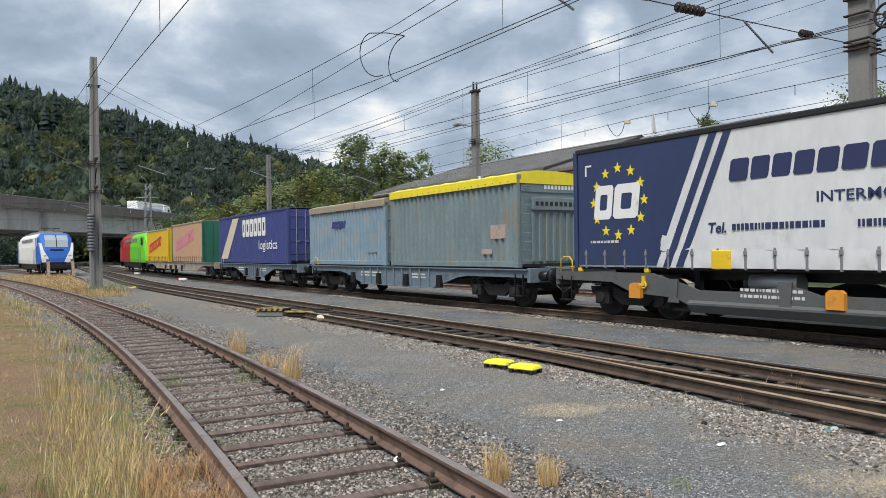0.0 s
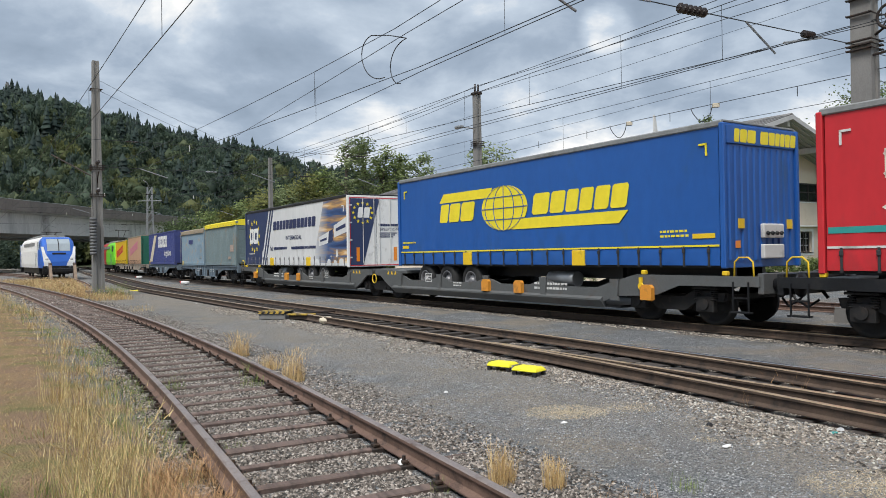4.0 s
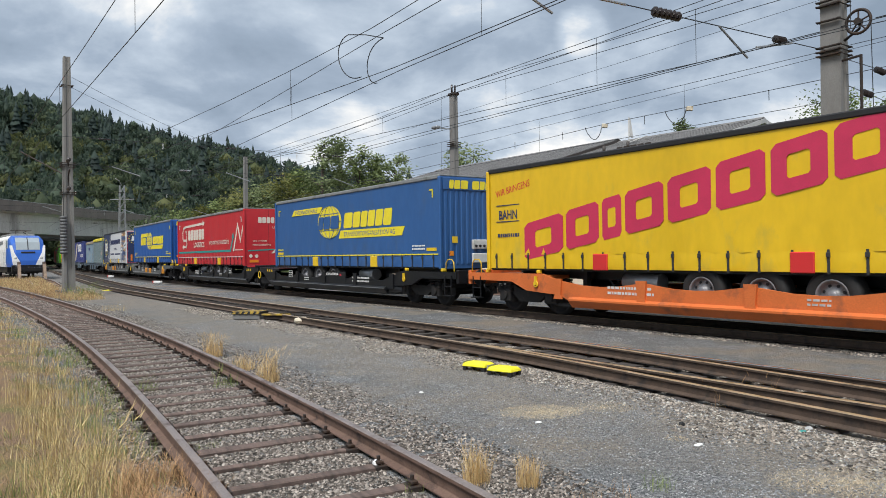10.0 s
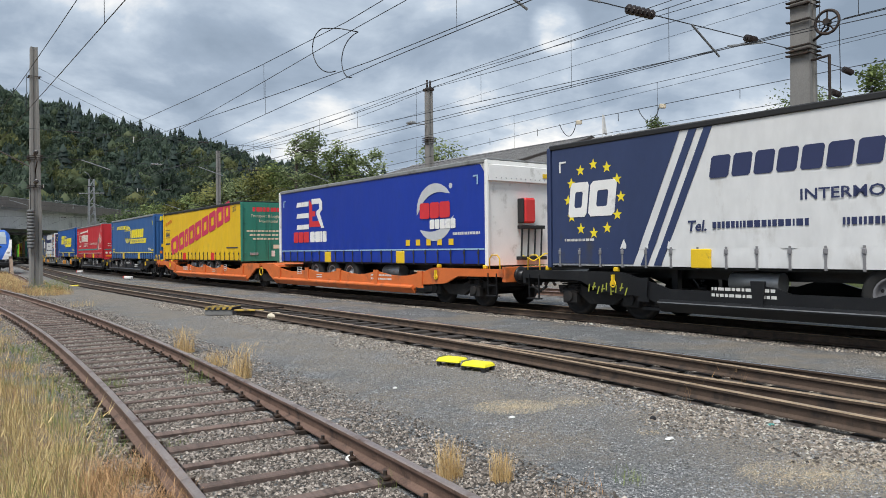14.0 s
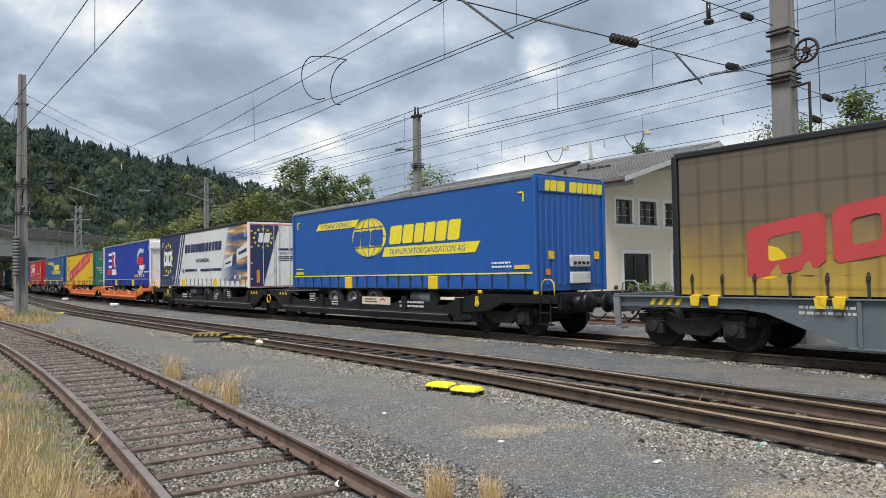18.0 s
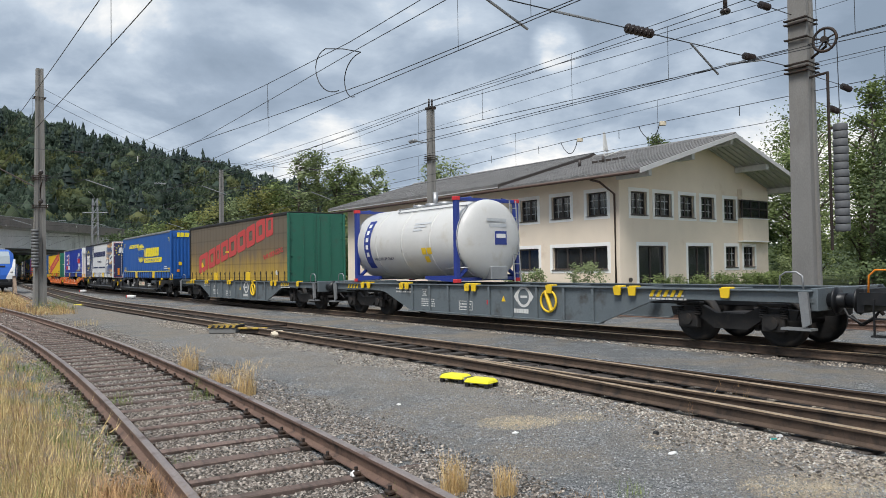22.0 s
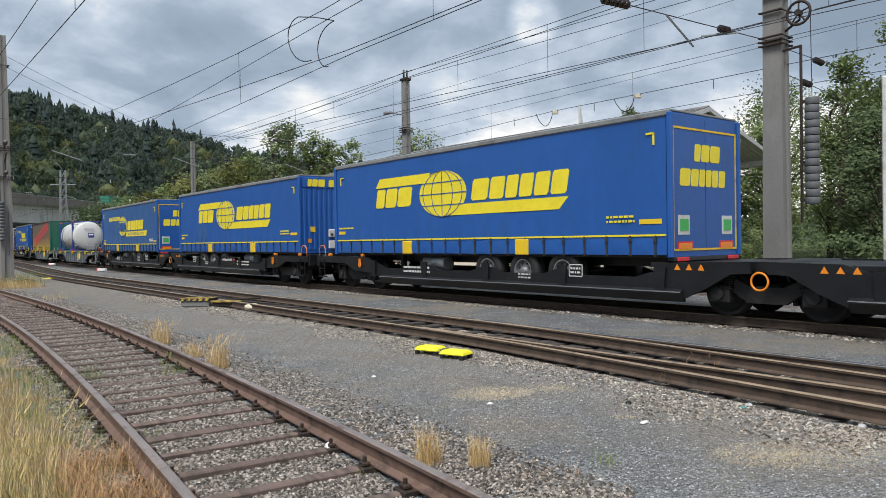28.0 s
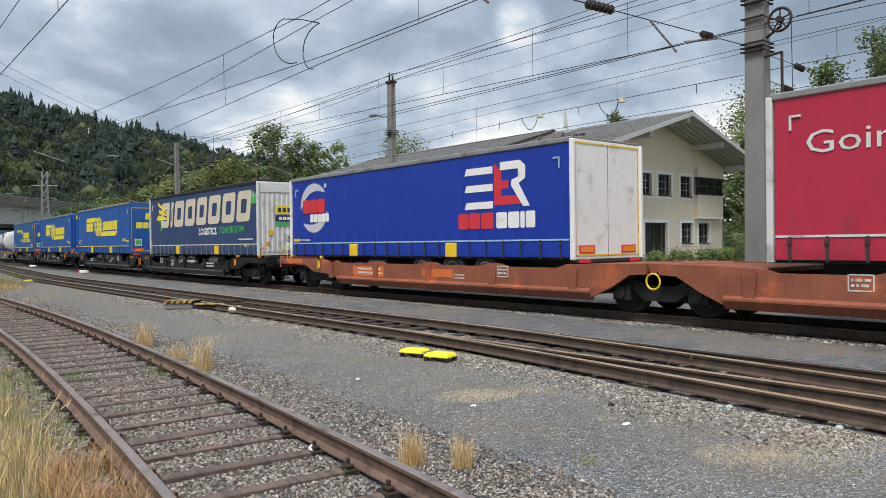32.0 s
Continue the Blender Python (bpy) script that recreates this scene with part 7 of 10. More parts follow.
# black articulated wagon: star-ring trailer and blue trailer
w = pocket_wagon("black articulated pocket wagon with yellow warning signs", 83.7, 99.7, 115.9, "black_steel", "yellow", "black")
bm = B()
rnd = random.Random(9)
for k in range(9):
    u, v = -13.85 + 0.13 * k, 0.6 + 0.05 * math.sin(k * 2.1)
    prism(bm, [(u, v), (u + 0.03, v), (u + 0.06 + 0.03 * math.sin(k), v + 0.17), (u + 0.03 + 0.03 * math.sin(k), v + 0.17)], -1.342, -1.334, "y")
    if k % 2:
        prism(bm, [(u, v + 0.05), (u + 0.1, v + 0.07), (u + 0.1, v + 0.095), (u, v + 0.075)], -1.342, -1.334, "y")
part("paint_scrawl", bm, "scrawl", w, "yellow-green sprayed scrawl")
flat("cream_sign", rect(7.4, 9.08, 0.67, 0.91), "mark_cream", w, -1.336)
flat("red_swoosh", [(8.47, 0.7), (8.54, 0.8), (8.68, 0.83), (8.86, 0.75), (8.72, 0.87), (8.54, 0.85)], "mark_red", w, -1.341)
bars(w, 7.6, 0.72, 0.7, 0.15, 2, y=-1.341, material="black", name="small_writing")
c = trailer("white curtain trailer with dark blue front panel and star ring", 84.6, 97.7, "t_white", end_col="white", roof="black", post="t_navy", straps="strap_grey", seed=17, pads=(4.15, 8.95), wheels_from=1.0, z1=4.06)
forwarder_marks(c)
rear_doors(c, "offwhite", lamps=False, z1=4.06)
c = trailer("bright blue curtain trailer with yellow globe", 102.0, 115.1, "t_blue", end_col="t_blue", roof="roof_grey", stripe="mark_yellow", seed=18, pads=(4.15, 8.95), wheels_from=-3.58, z1=4.06)
hauler_marks(c, "t_blue", 2.84)
front_end(c, "t_blue", z1=4.06)
hauler_end(c, True)

# grey deep-sided wagons
container_wagon("dark grey deep-sided container wagon with yellow pins", 117.0, 135.3, "grey_wagon", 0.78, "ermewa")
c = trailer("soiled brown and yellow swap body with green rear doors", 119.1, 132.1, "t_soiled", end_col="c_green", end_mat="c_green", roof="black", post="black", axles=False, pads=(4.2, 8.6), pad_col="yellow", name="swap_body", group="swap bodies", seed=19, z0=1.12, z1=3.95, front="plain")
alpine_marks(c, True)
rear_doors(c, "c_green", lamps=False, z0=1.12, z1=3.95)
container_wagon("dark grey deep-sided container wagon carrying a tank", 135.5, 153.9, "grey_wagon", 0.78, "ermewa")
tank_container(137.3, 143.15)

# black articulated wagon: two blue trailers
w = pocket_wagon("black articulated pocket wagon with orange brake wheel", 154.1, 170.5, 186.4, "black_steel", "lamp_amber", "black")
flat("slogan_board", rect(7.5, 9.12, 0.6, 0.98), "black_steel", w, -1.336)
letters("WAGEN sucht MEISTER", 0.13, "white", w, pose(7.6, -1.345, 0.8), 1.15, bold=0.004)
flat("red_sign", rect(8.9, 9.05, 0.8, 0.88), "mark_red", w, -1.341)
c = trailer("blue curtain trailer with yellow globe and rear lamps", 155.2, 168.25, "t_blue_dull", end_col="t_blue", end_mat="t_blue", roof="roof_grey", stripe="mark_yellow", seed=20, pads=(4.15, 8.95), wheels_from=1.0, z1=4.08)
hauler_marks(c, "t_blue_dull", 2.75)
rear_doors(c, "t_blue", bars_on=False, z1=4.08)
hauler_end(c, False)
c = trailer("blue curtain trailer with yellow globe and dark smudges", 172.3, 185.4, "t_blue", end_col="t_blue", roof="roof_grey", stripe="mark_yellow", seed=21, pads=(4.15, 8.95), wheels_from=-3.58, z1=4.06)
hauler_marks_wide(c, "t_blue", -0.55, 2.82)
front_end(c, "t_blue", z1=4.06)
hauler_end(c, True)
for cx in (-3.75, -3.1):
    flat("smudge", disc(cx, 2.05, 0.3, 0.4, 14), "t_blue_dull", c, -HW - 0.008)

# black articulated wagon: blue trailer and anthracite trailer
w = pocket_wagon("black articulated pocket wagon with orange brake wheel", 186.7, 203.0, 219.3, "black_steel", "lamp_amber", "black")
letters("WE KEEP GOODS MOVING", 0.13, "white", w, pose(7.7, -1.345, 0.8), 1.06, bold=0.004)
flat("red_sign", [(8.82, 0.77), (8.88, 0.82), (8.95, 0.83), (9.05, 0.78), (8.98, 0.87), (8.88, 0.86)], "mark_red", w, -1.341)
c = trailer("blue curtain trailer with yellow globe and rear lamps", 188.0, 201.15, "t_blue", end_col="t_blue", end_mat="t_blue", roof="roof_grey", stripe="mark_yellow", seed=22, pads=(4.15, 8.95), wheels_from=1.0, z1=4.12)
hauler_marks_wide(c, "t_blue", -0.75, 2.86)
rear_doors(c, "t_blue", bars_on=False, z1=4.12)
hauler_end(c, False)
c = trailer("anthracite curtain trailer with large cream lettering", 205.1, 218.2, "t_anthracite", end_col="offwhite", roof="black", stripe="offwhite", seed=23, straps="strap_grey", pads=(4.15, 8.95), wheels_from=-3.58, z1=4.1)
anthracite_marks(c)
front_end(c, "offwhite", z1=4.1)

# worn orange articulated wagon: royal blue trailer and crimson trailer
pocket_wagon("worn orange-brown articulated pocket wagon", 220.0, 236.1, 252.0, "orange_worn", "yellow", "orange")
c = trailer("royal blue curtain trailer with white rear doors", 220.85, 234.0, "t_royal", end_col="white", roof="roof_grey", stripe="mark_sky", seed=24, pads=(4.15, 8.95), wheels_from=1.0)
rail_operator_marks(c, False)
rear_doors(c, "white", bars_on=False)
bm = B()
for a in (-1.2, 1.16):
    box(bm, c["half"] + 0.002, c["half"] + 0.012, a, a + 0.035, 1.25, 3.8)
for z in (1.22, 3.78):
    box(bm, c["half"] + 0.002, c["half"] + 0.012, -1.2, 1.2, z, z + 0.035)
part("reflective_outline", bm, "yellow", c)
c = trailer("crimson curtain trailer with white slogan", 238.5, 251.6, "t_crimson", end_col="offwhite", roof="roof_grey", stripe="offwhite", seed=25, pads=(4.15, 8.95), wheels_from=-3.58, z1=4.1)
letters("Going yo", 0.55, "offwhite", c, pose(-5.95, -HW - 0.012, 3.0), 2.6)

# ---- the place round the tracks ----
M["wall_cream"] = mat("wall_cream", (0.8, 0.69, 0.56), 0.85, 0, 0.06, 0.8, 30, 0.15, (0.7, 0.58, 0.45), 0.1, 0.6)
M["wall_white"] = mat("wall_white", (0.86, 0.85, 0.82), 0.85, 0, 0.05, 0.8, 30, 0.1)
M["roof_sheet"] = mat("roof_sheet", (0.17, 0.165, 0.16), 0.7, 0, 0.2, 1.0, 25, 0.2, (0.1, 0.1, 0.095), 0.35, 0.8)
M["bar_pale"] = plain("bar_pale", (0.42, 0.42, 0.41), 0.5)
M["beam_pale"] = mat("beam_pale", (0.58, 0.58, 0.57), 0.75, 0, 0.12, 3, 30, 0.15, (0.4, 0.39, 0.37), 0.25, 2)
M["window_glass"] = mat("window_glass", (0.02, 0.024, 0.028), 0.04, 0, 0.1, 3, 20, spec=0.8)
M["soffit"] = mat("soffit", (0.46, 0.46, 0.46), 0.7, 0, 0.1, 2, 20, 0.1)
M["frame_dark"] = plain("frame_dark", (0.05, 0.04, 0.035), 0.5)
M["downpipe"] = plain("downpipe", (0.07, 0.04, 0.03), 0.5)
M["bark"] = mat("bark", (0.09, 0.07, 0.055), 0.9, 0, 0.3, 4, 40, 0.5)


def leaf_material(name, base, tip):
    m = bpy.data.materials.new(name)
    m.use_nodes = True
    nt, li = m.node_tree.nodes, m.node_tree.links
    bs = nt["Principled BSDF"]
    bs.inputs["Roughness"].default_value = 0.7
    bs.inputs["Specular IOR Level"].default_value = 0.25
    g = nt.new("ShaderNodeNewGeometry")
    r = nt.new("ShaderNodeValToRGB")
    ramp(r, [(0.0, tuple(k * 0.6 for k in base)), (0.6, base), (1.0, tip)])
    li.new(g.outputs["Random Per Island"], r.inputs[0])
    li.new(r.outputs[0], bs.inputs["Base Color"])
    tr = nt.new("ShaderNodeBsdfTranslucent")
    li.new(r.outputs[0], tr.inputs["Color"])
    mx = nt.new("ShaderNodeMixShader")
    mx.inputs[0].default_value = 0.4
    li.new(bs.outputs[0], mx.inputs[1])
    li.new(tr.outputs[0], mx.inputs[2])
    li.new(mx.outputs[0], nt["Material Output"].inputs["Surface"])
    return m


M["leaf_green"] = leaf_material("leaf_green", (0.18, 0.235, 0.09), (0.3, 0.36, 0.14))
M["leaf_dark"] = leaf_material("leaf_dark", (0.115, 0.16, 0.075), (0.19, 0.24, 0.11))
M["leaf_yellow"] = leaf_material("leaf_yellow", (0.2, 0.215, 0.07), (0.3, 0.29, 0.1))
M["leaf_pale"] = leaf_material("leaf_pale", (0.22, 0.275, 0.13), (0.34, 0.39, 0.2))
M["leaf_olive"] = leaf_material("leaf_olive", (0.125, 0.146, 0.06), (0.19, 0.195, 0.08))
M["leaf_far"] = leaf_material("leaf_far", (0.066, 0.1, 0.072), (0.1, 0.135, 0.088))
M["leaf_hill"] = leaf_material("leaf_hill", (0.092, 0.125, 0.068), (0.135, 0.16, 0.084))
M["needle"] = leaf_material("needle", (0.036, 0.059, 0.052), (0.056, 0.083, 0.068))


def concrete_mast(name, label, x, y, h, w0, w1, rz, cap=0.0):
    """A tapered concrete mast with an H-shaped shaft and steel collars."""
    t = thing(name, label, "catenary mast", "concrete masts", pose(x, y, 0, 0, 0, rz))
    bm = B()
    a, b = w0 / 2, w1 / 2
    sect = lambda k: [(-k, -k * 0.8), (k, -k * 0.8), (k, -k * 0.35), (k * 0.8, -k * 0.28), (k * 0.8, k * 0.28), (k, k * 0.35), (k, k * 0.8), (-k, k * 0.8), (-k, k * 0.35), (-k * 0.8, k * 0.28), (-k * 0.8, -k * 0.28), (-k, -k * 0.35)]
    lo = [bm.verts.new((u, v, -0.3)) for u, v in sect(a)]
    hi = [bm.verts.new((u, v, h)) for u, v in sect(b)]
    n = len(lo)
    for i in range(n):
        bm.faces.new((lo[i], lo[(i + 1) % n], hi[(i + 1) % n], hi[i]))
    bm.faces.new(hi)
    part("shaft", bm, "concrete", t)
    return t


def collar(t, z, w, n=2):
    for k in range(n):
        bm = B()
        box(bm, -w / 2 - 0.06, w / 2 + 0.06, -w / 2 - 0.05, -w / 2 + 0.02, z + 0.1 * k, z + 0.1 * k + 0.04, 0.008)
        box(bm, -w / 2 - 0.06, w / 2 + 0.06, w / 2 - 0.02, w / 2 + 0.05, z + 0.1 * k, z + 0.1 * k + 0.04, 0.008)
        for sx in (-1, 1):
            tube(bm, (sx * (w / 2 + 0.03), -w / 2 - 0.09, z + 0.1 * k + 0.02), (sx * (w / 2 + 0.03), w / 2 + 0.09, z + 0.1 * k + 0.02), 0.015, seg=6)
        part("collar", bm, "iron", t)


mast_near = concrete_mast("concrete_mast", "tall grey concrete mast with tensioning wheel and weights", 8.78, 17.5, 11.5, 0.54, 0.4, -53)
collar(mast_near, 6.3, 0.47, 3)
collar(mast_near, 7.11, 0.45, 1)
collar(mast_near, 7.48, 0.45, 2)
mast_left = concrete_mast("concrete_mast", "grey concrete mast in a weedy island between tracks", -18.97, 34.1, 11.4, 0.66, 0.36, -53)
collar(mast_left, 6.1, 0.5, 3)
collar(mast_left, 4.8, 0.52, 2)
collar(mast_left, 10.0, 0.4, 1)
mast_mid = concrete_mast("concrete_mast", "slim concrete mast with a lamp and line insulators on top", -0.55, 37.6, 10.1, 0.44, 0.34, -53)
mast_far = concrete_mast("concrete_mast", "slim concrete mast far along the line", -19.0, 62.3, 10.4, 0.44, 0.34, -53)
bm = B()
for sy in (-0.1, 0.1):
    tube(bm, (0, sy, 10.05), (0, sy, 10.5), 0.05, seg=8)
part("line_insulator", bm, "porcelain", mast_mid)
part("cap", box(B(), -0.24, 0.24, -0.2, 0.2, 9.95, 10.08, 0.02), "iron", mast_mid)
bm = B()
tube(bm, (0, -0.2, 8.2), (-0.2, -0.9, 8.25), 0.035, seg=6)
box(bm, -0.5, 0.0, -1.1, -0.8, 8.18, 8.32, 0.04)
part("lamp_arm", bm, "galv", mast_mid)
collar(mast_mid, 7.3, 0.4, 3)
tank_b = B()
tube(tank_b, (0.32, 0, 4.6), (0.32, 0, 5.6), 0.14, seg=12)
part("cable_box", tank_b, "galv", mast_mid)


def lattice_mast():
    t = thing("lattice_mast", "steel lattice mast beside the bridge", "catenary mast", "", pose(-41.6, 86.8, 0, 0, 0, -53))
    def half(z):
        return 0.45 - 0.02 * z
    for sx in (-1, 1):
        for sy in (-1, 1):
            part("leg", tube(B(), (sx * half(0), sy * half(0), 0), (sx * half(10.6), sy * half(10.6), 10.6), 0.06, seg=5), "galv", t)
    bm = B()
    for k in range(11):
        z = 0.3 + k * 0.93
        a, b = half(z), half(z + 0.93)
        for sx in (-1, 1):
            tube(bm, (sx * a, -a, z), (sx * b, b, z + 0.9), 0.03, seg=4)
            tube(bm, (-a, sx * a, z), (b, sx * b, z + 0.9), 0.03, seg=4)
    part("bracing", bm, "galv", t)
    part("arm", pipe(B(), [(0, 0, 10.5), (0.4, -0.4, 11.1), (0.9, -0.9, 11.3)], 0.05), "galv", t)
    part("arm", tube(B(), (-0.9, -1.2, 8.9), (0.9, 1.2, 8.9), 0.05, seg=6), "galv", t)


lattice_mast()


# ---- road bridge ----
M["concrete_pale"] = mat("concrete_pale", (0.46, 0.46, 0.455), 0.85, 0, 0.15, 0.4, 8, 0.2, (0.22, 0.22, 0.215), 0.3, 0.25, stretch=(1, 1, 0.3))
M["parapet_brown"] = mat("parapet_brown", (0.19, 0.165, 0.15), 0.85, 0, 0.2, 0.4, 8, 0.2, (0.12, 0.11, 0.10), 0.35, 0.3, stretch=(1, 1, 0.3))

def bridge():
    t = tagged(new("road_bridge"), "weathered concrete motorway bridge with railing", "bridge", kind="structure")
    X0, Y0, Y1 = -71.8, -60.0, 330.0
    def bz(y):
        return 10.2 + 0.004 * (y - 100)
    def girder(sect, mat_, nm):
        bm = B()
        A = [bm.verts.new((X0 + u, Y0, bz(Y0) + v)) for u, v in sect]
        C = [bm.verts.new((X0 + u, Y1, bz(Y1) + v)) for u, v in sect]
        n = len(sect)
        for i in range(n):
            bm.faces.new((A[i], A[(i + 1) % n], C[(i + 1) % n], C[i]))
        bm.faces.new(A)
        bm.faces.new(C[::-1])
        bmesh.ops.recalc_face_normals(bm, faces=bm.faces)
        return part(nm, bm, mat_, t)
    girder([(0.0, 0.0), (0.0, -0.75), (-1.4, -1.1), (-1.4, -4.2), (-12.6, -4.2), (-12.6, -1.1), (-14, -0.75), (-14, 0)], "concrete_pale", "deck_girder")
    girder([(0.16, 0.85), (0.16, -0.78), (-0.14, -0.78), (-0.14, 0.85)], "parapet_brown", "parapet")
    girder([(-0.02, 1.0), (-0.02, 0.92), (-0.1, 0.92), (-0.1, 1.0)], "galv", "guard_rail")
    bm = B()
    y = Y0
    while y < 250:
        box(bm, X0 - 0.1, X0 - 0.02, y - 0.04, y + 0.04, bz(y) + 0.4, bz(y) + 0.95)
        y += 2.0
    tagged(part("railing_posts", bm, "galv", t), kind="stuff")
    # second deck, added behind with its own piers to darken the space underneath
    girder([(-17.0, 0.4), (-17.0, -0.75), (-18.4, -1.1), (-18.4, -4.2), (-29.6, -4.2), (-29.6, -1.1), (-31, -0.75), (-31, 0.4)], "concrete_dark", "shading_deck_girder")
    for y in (-20, 22, 62, 96, 166, 205, 245):
        for dx in (-3.0, -11.0, -20.0, -28.0):
            part("pier", box(B(), X0 + dx - 0.9, X0 + dx + 0.9, y - 0.6, y + 0.6, -0.2, bz(y) - 4.1, 0.05), "concrete_dark", t)


bridge()


# ---- the two-storey station building ----
def building():
    C, A = Vector((9.0, 36.9, 0)), 38.0
    at = pose(C.x, C.y, 0, 0, 0, A)
    t = thing("station_building", "cream two-storey building with a low-pitched grey gabled roof", "building", "", at)
    # local x along the gable (to the right), y along the long wall (away to the left)
    G, L, E, mid, ridge, rise = 14.7, 27.0, 6.5, 7.35, 8.7, 0.294
    slope = lambda x: ridge - rise * abs(x - mid)
    def opening_wall(nm, length, openings, along, at0, z1, thick=0.4, first=0.0):
        """A wall with real openings, cut into rectangles round them."""
        xs = sorted({first, length, *[v for o in openings for v in o[:2]]})
        zs = sorted({-0.3, z1, *[v for o in openings for v in o[2:4]]})
        bm = B()
        for a, b in zip(xs[:-1], xs[1:]):
            for c_, d in zip(zs[:-1], zs[1:]):
                if any(o[0] <= a and b <= o[1] and o[2] <= c_ and d <= o[3] for o in openings):
                    continue
                if along == "x":
                    box(bm, a, b, at0, at0 + thick, c_, d)
                else:
                    box(bm, at0, at0 + thick, a, b, c_, d)
        bmesh.ops.remove_doubles(bm, verts=bm.verts, dist=0.001)
        return part(nm, bm, "wall_cream", t)
    up, low = (4.32, 5.55), (1.5, 2.72)
    gab = [(0.95, 2.3, *up), (2.98, 4.5, *up), (5.3, 6.65, *up), (7.33, 8.7, *up), (9.73, 11.0, *up), (1.52, 3.88, 0.05, 2.72), (5.95, 8.25, 0.05, 2.72), (9.8, 11.08, *low), (11.8, 13.05, *low)]
    opening_wall("wall", G, gab, "x", 0.0, E)
    lw = [(0.78, 2.13, *up), (3.3, 4.68, *up), (5.8, 7.17, *up), (9.4, 11.4, *up), (13.0, 15.0, *up), (17.0, 20.4, *up),
          (0.8, 4.67, *low), (5.75, 7.6, *low), (9.6, 11.2, *low), (13.0, 14.6, *low), (17.0, 19.4, *low)]
    opening_wall("wall", L, lw, "y", 0.0, E, first=0.4)
    part("wall", box(B(), G - 0.4, G, 0.4, L, -0.3, E), "wall_cream", t)
    part("wall", box(B(), 0.4, G - 0.4, L - 0.4, L, -0.3, E), "wall_cream", t)
    gp = [(0.0, E), (G, E), (G, slope(G) - 0.08), (mid, ridge - 0.08), (0.0, slope(0) - 0.08)]
    part("gable", prism(B(), gp, 0.0, 0.4, "y"), "wall_cream", t)
    part("gable", prism(B(), gp, L - 0.4, L, "y"), "wall_cream", t)
    part("storey_floor", box(B(), 0.4, G - 0.4, 0.4, L - 0.4, 3.2, 3.4), "concrete", t)
    part("inner_wall", box(B(), 5.0, 5.2, 3.6, L - 0.4, -0.2, E), "wall_white", t)
    part("inner_wall", box(B(), 5.2, G - 0.4, 5.0, 5.2, -0.2, E), "wall_white", t)
    part("inner_wall", box(B(), 0.4, 5.0, 7.9, 8.1, -0.2, E), "wall_white", t)

    def window(o, along, rows, door=False, front=0.0):
        a, b, c_, d = o
        wd = part("door" if door else "window", B(), "frame_dark", t, "glazed dark-framed entrance" if door else "dark framed casement window")
        def put(nm, u0, u1, v0, v1, z0, z1, m_):
            v0, v1 = v0 + front, v1 + front
            bm = box(B(), u0, u1, v0, v1, z0, z1) if along == "x" else box(B(), v0, v1, u0, u1, z0, z1)
            return part(nm, bm, m_, wd)
        put("pane", a + 0.03, b - 0.03, 0.2, 0.215, c_ + 0.03, d - 0.03, "window_glass")
        for u in (a, b - 0.08):
            put("window_frame", u, u + 0.08, 0.15, 0.24, c_, d, "frame_dark")
        for z in (c_, d - 0.08):
            put("window_frame", a + 0.08, b - 0.08, 0.15, 0.24, z, z + 0.08, "frame_dark")
        n = 2 if b - a < 2.6 else 4
        for i in range(1, n):
            u = a + (b - a) * i / n
            put("mullion", u - 0.055, u + 0.055, 0.155, 0.23, c_ + 0.08, d - 0.08, "frame_dark")
        if rows > 1:
            for k in range(1, rows):
                z = c_ + (d - c_) * k / rows
                put("glazing_bar", a + 0.08, b - 0.08, 0.185, 0.225, z - 0.018, z + 0.018, "bar_pale")
            for i in range(n):
                u = a + (b - a) * (i + 0.5) / n
                put("glazing_bar", u - 0.018, u + 0.018, 0.18, 0.2, c_ + 0.08, d - 0.08, "bar_pale")
        if door:
            put("transom", a + 0.08, b - 0.08, 0.155, 0.235, 0.95, 1.03, "frame_dark")
        w = 0.19
        for u0, u1, z0, z1 in ((a - w, a, c_ - (0 if door else w), d + w), (b, b + w, c_ - (0 if door else w), d + w), (a, b, d, d + w)) + (() if door else ((a, b, c_ - w, c_),)):
            put("surround", u0, u1, -0.015, 0.06, z0, z1, "wall_white")
        if not door:
            put("sill", a - 0.05, b + 0.05, -0.06, 0.15, c_ - 0.045, c_ - 0.002, "frame_dark")
    for o in gab:
        window(o, "x", 3 if o[2] > 3 or o[2] > 1 else 1, o[2] < 1)
    for o in lw:
        window(o, "y", 3 if o[2] > 3 else 1)
    # corner bay on the upper floor
    b0, b1 = 11.25, G - 0.45
    part("bay", box(B(), b0, b1, -0.3, -0.004, 3.08, 4.4), "wall_cream", t, "cream bay jutting over the ground floor")
    part("bay_base", box(B(), b0 - 0.03, b1 + 0.03, -0.33, -0.004, 3.0, 3.076), "wall_white", t)
    part("bay_sill", box(B(), b0 - 0.04, b1 + 0.04, -0.34, -0.004, 4.404, 4.45), "wall_white", t)
    bw = part("bay_window", B(), "frame_dark", t, "dark ribbon window of the bay")
    part("pane", box(B(), b0 + 0.05, b1 - 0.05, -0.24, -0.225, 4.45, 5.55), "window_glass", bw)
    for i in range(4):
        u = b0 + (b1 - b0 - 0.08) * i / 3
        part("mullion", box(B(), u, u + 0.08, -0.28, -0.2, 4.45, 5.55), "frame_dark", bw)
    for z in (4.452, 4.98, 5.48):
        part("window_frame", box(B(), b0 + 0.082, b1 - 0.082, -0.27, -0.19, z, z + 0.07), "frame_dark", bw)
    part("bay_head", box(B(), b0, b1, -0.3, -0.004, 5.556, 6.2), "wall_cream", t)
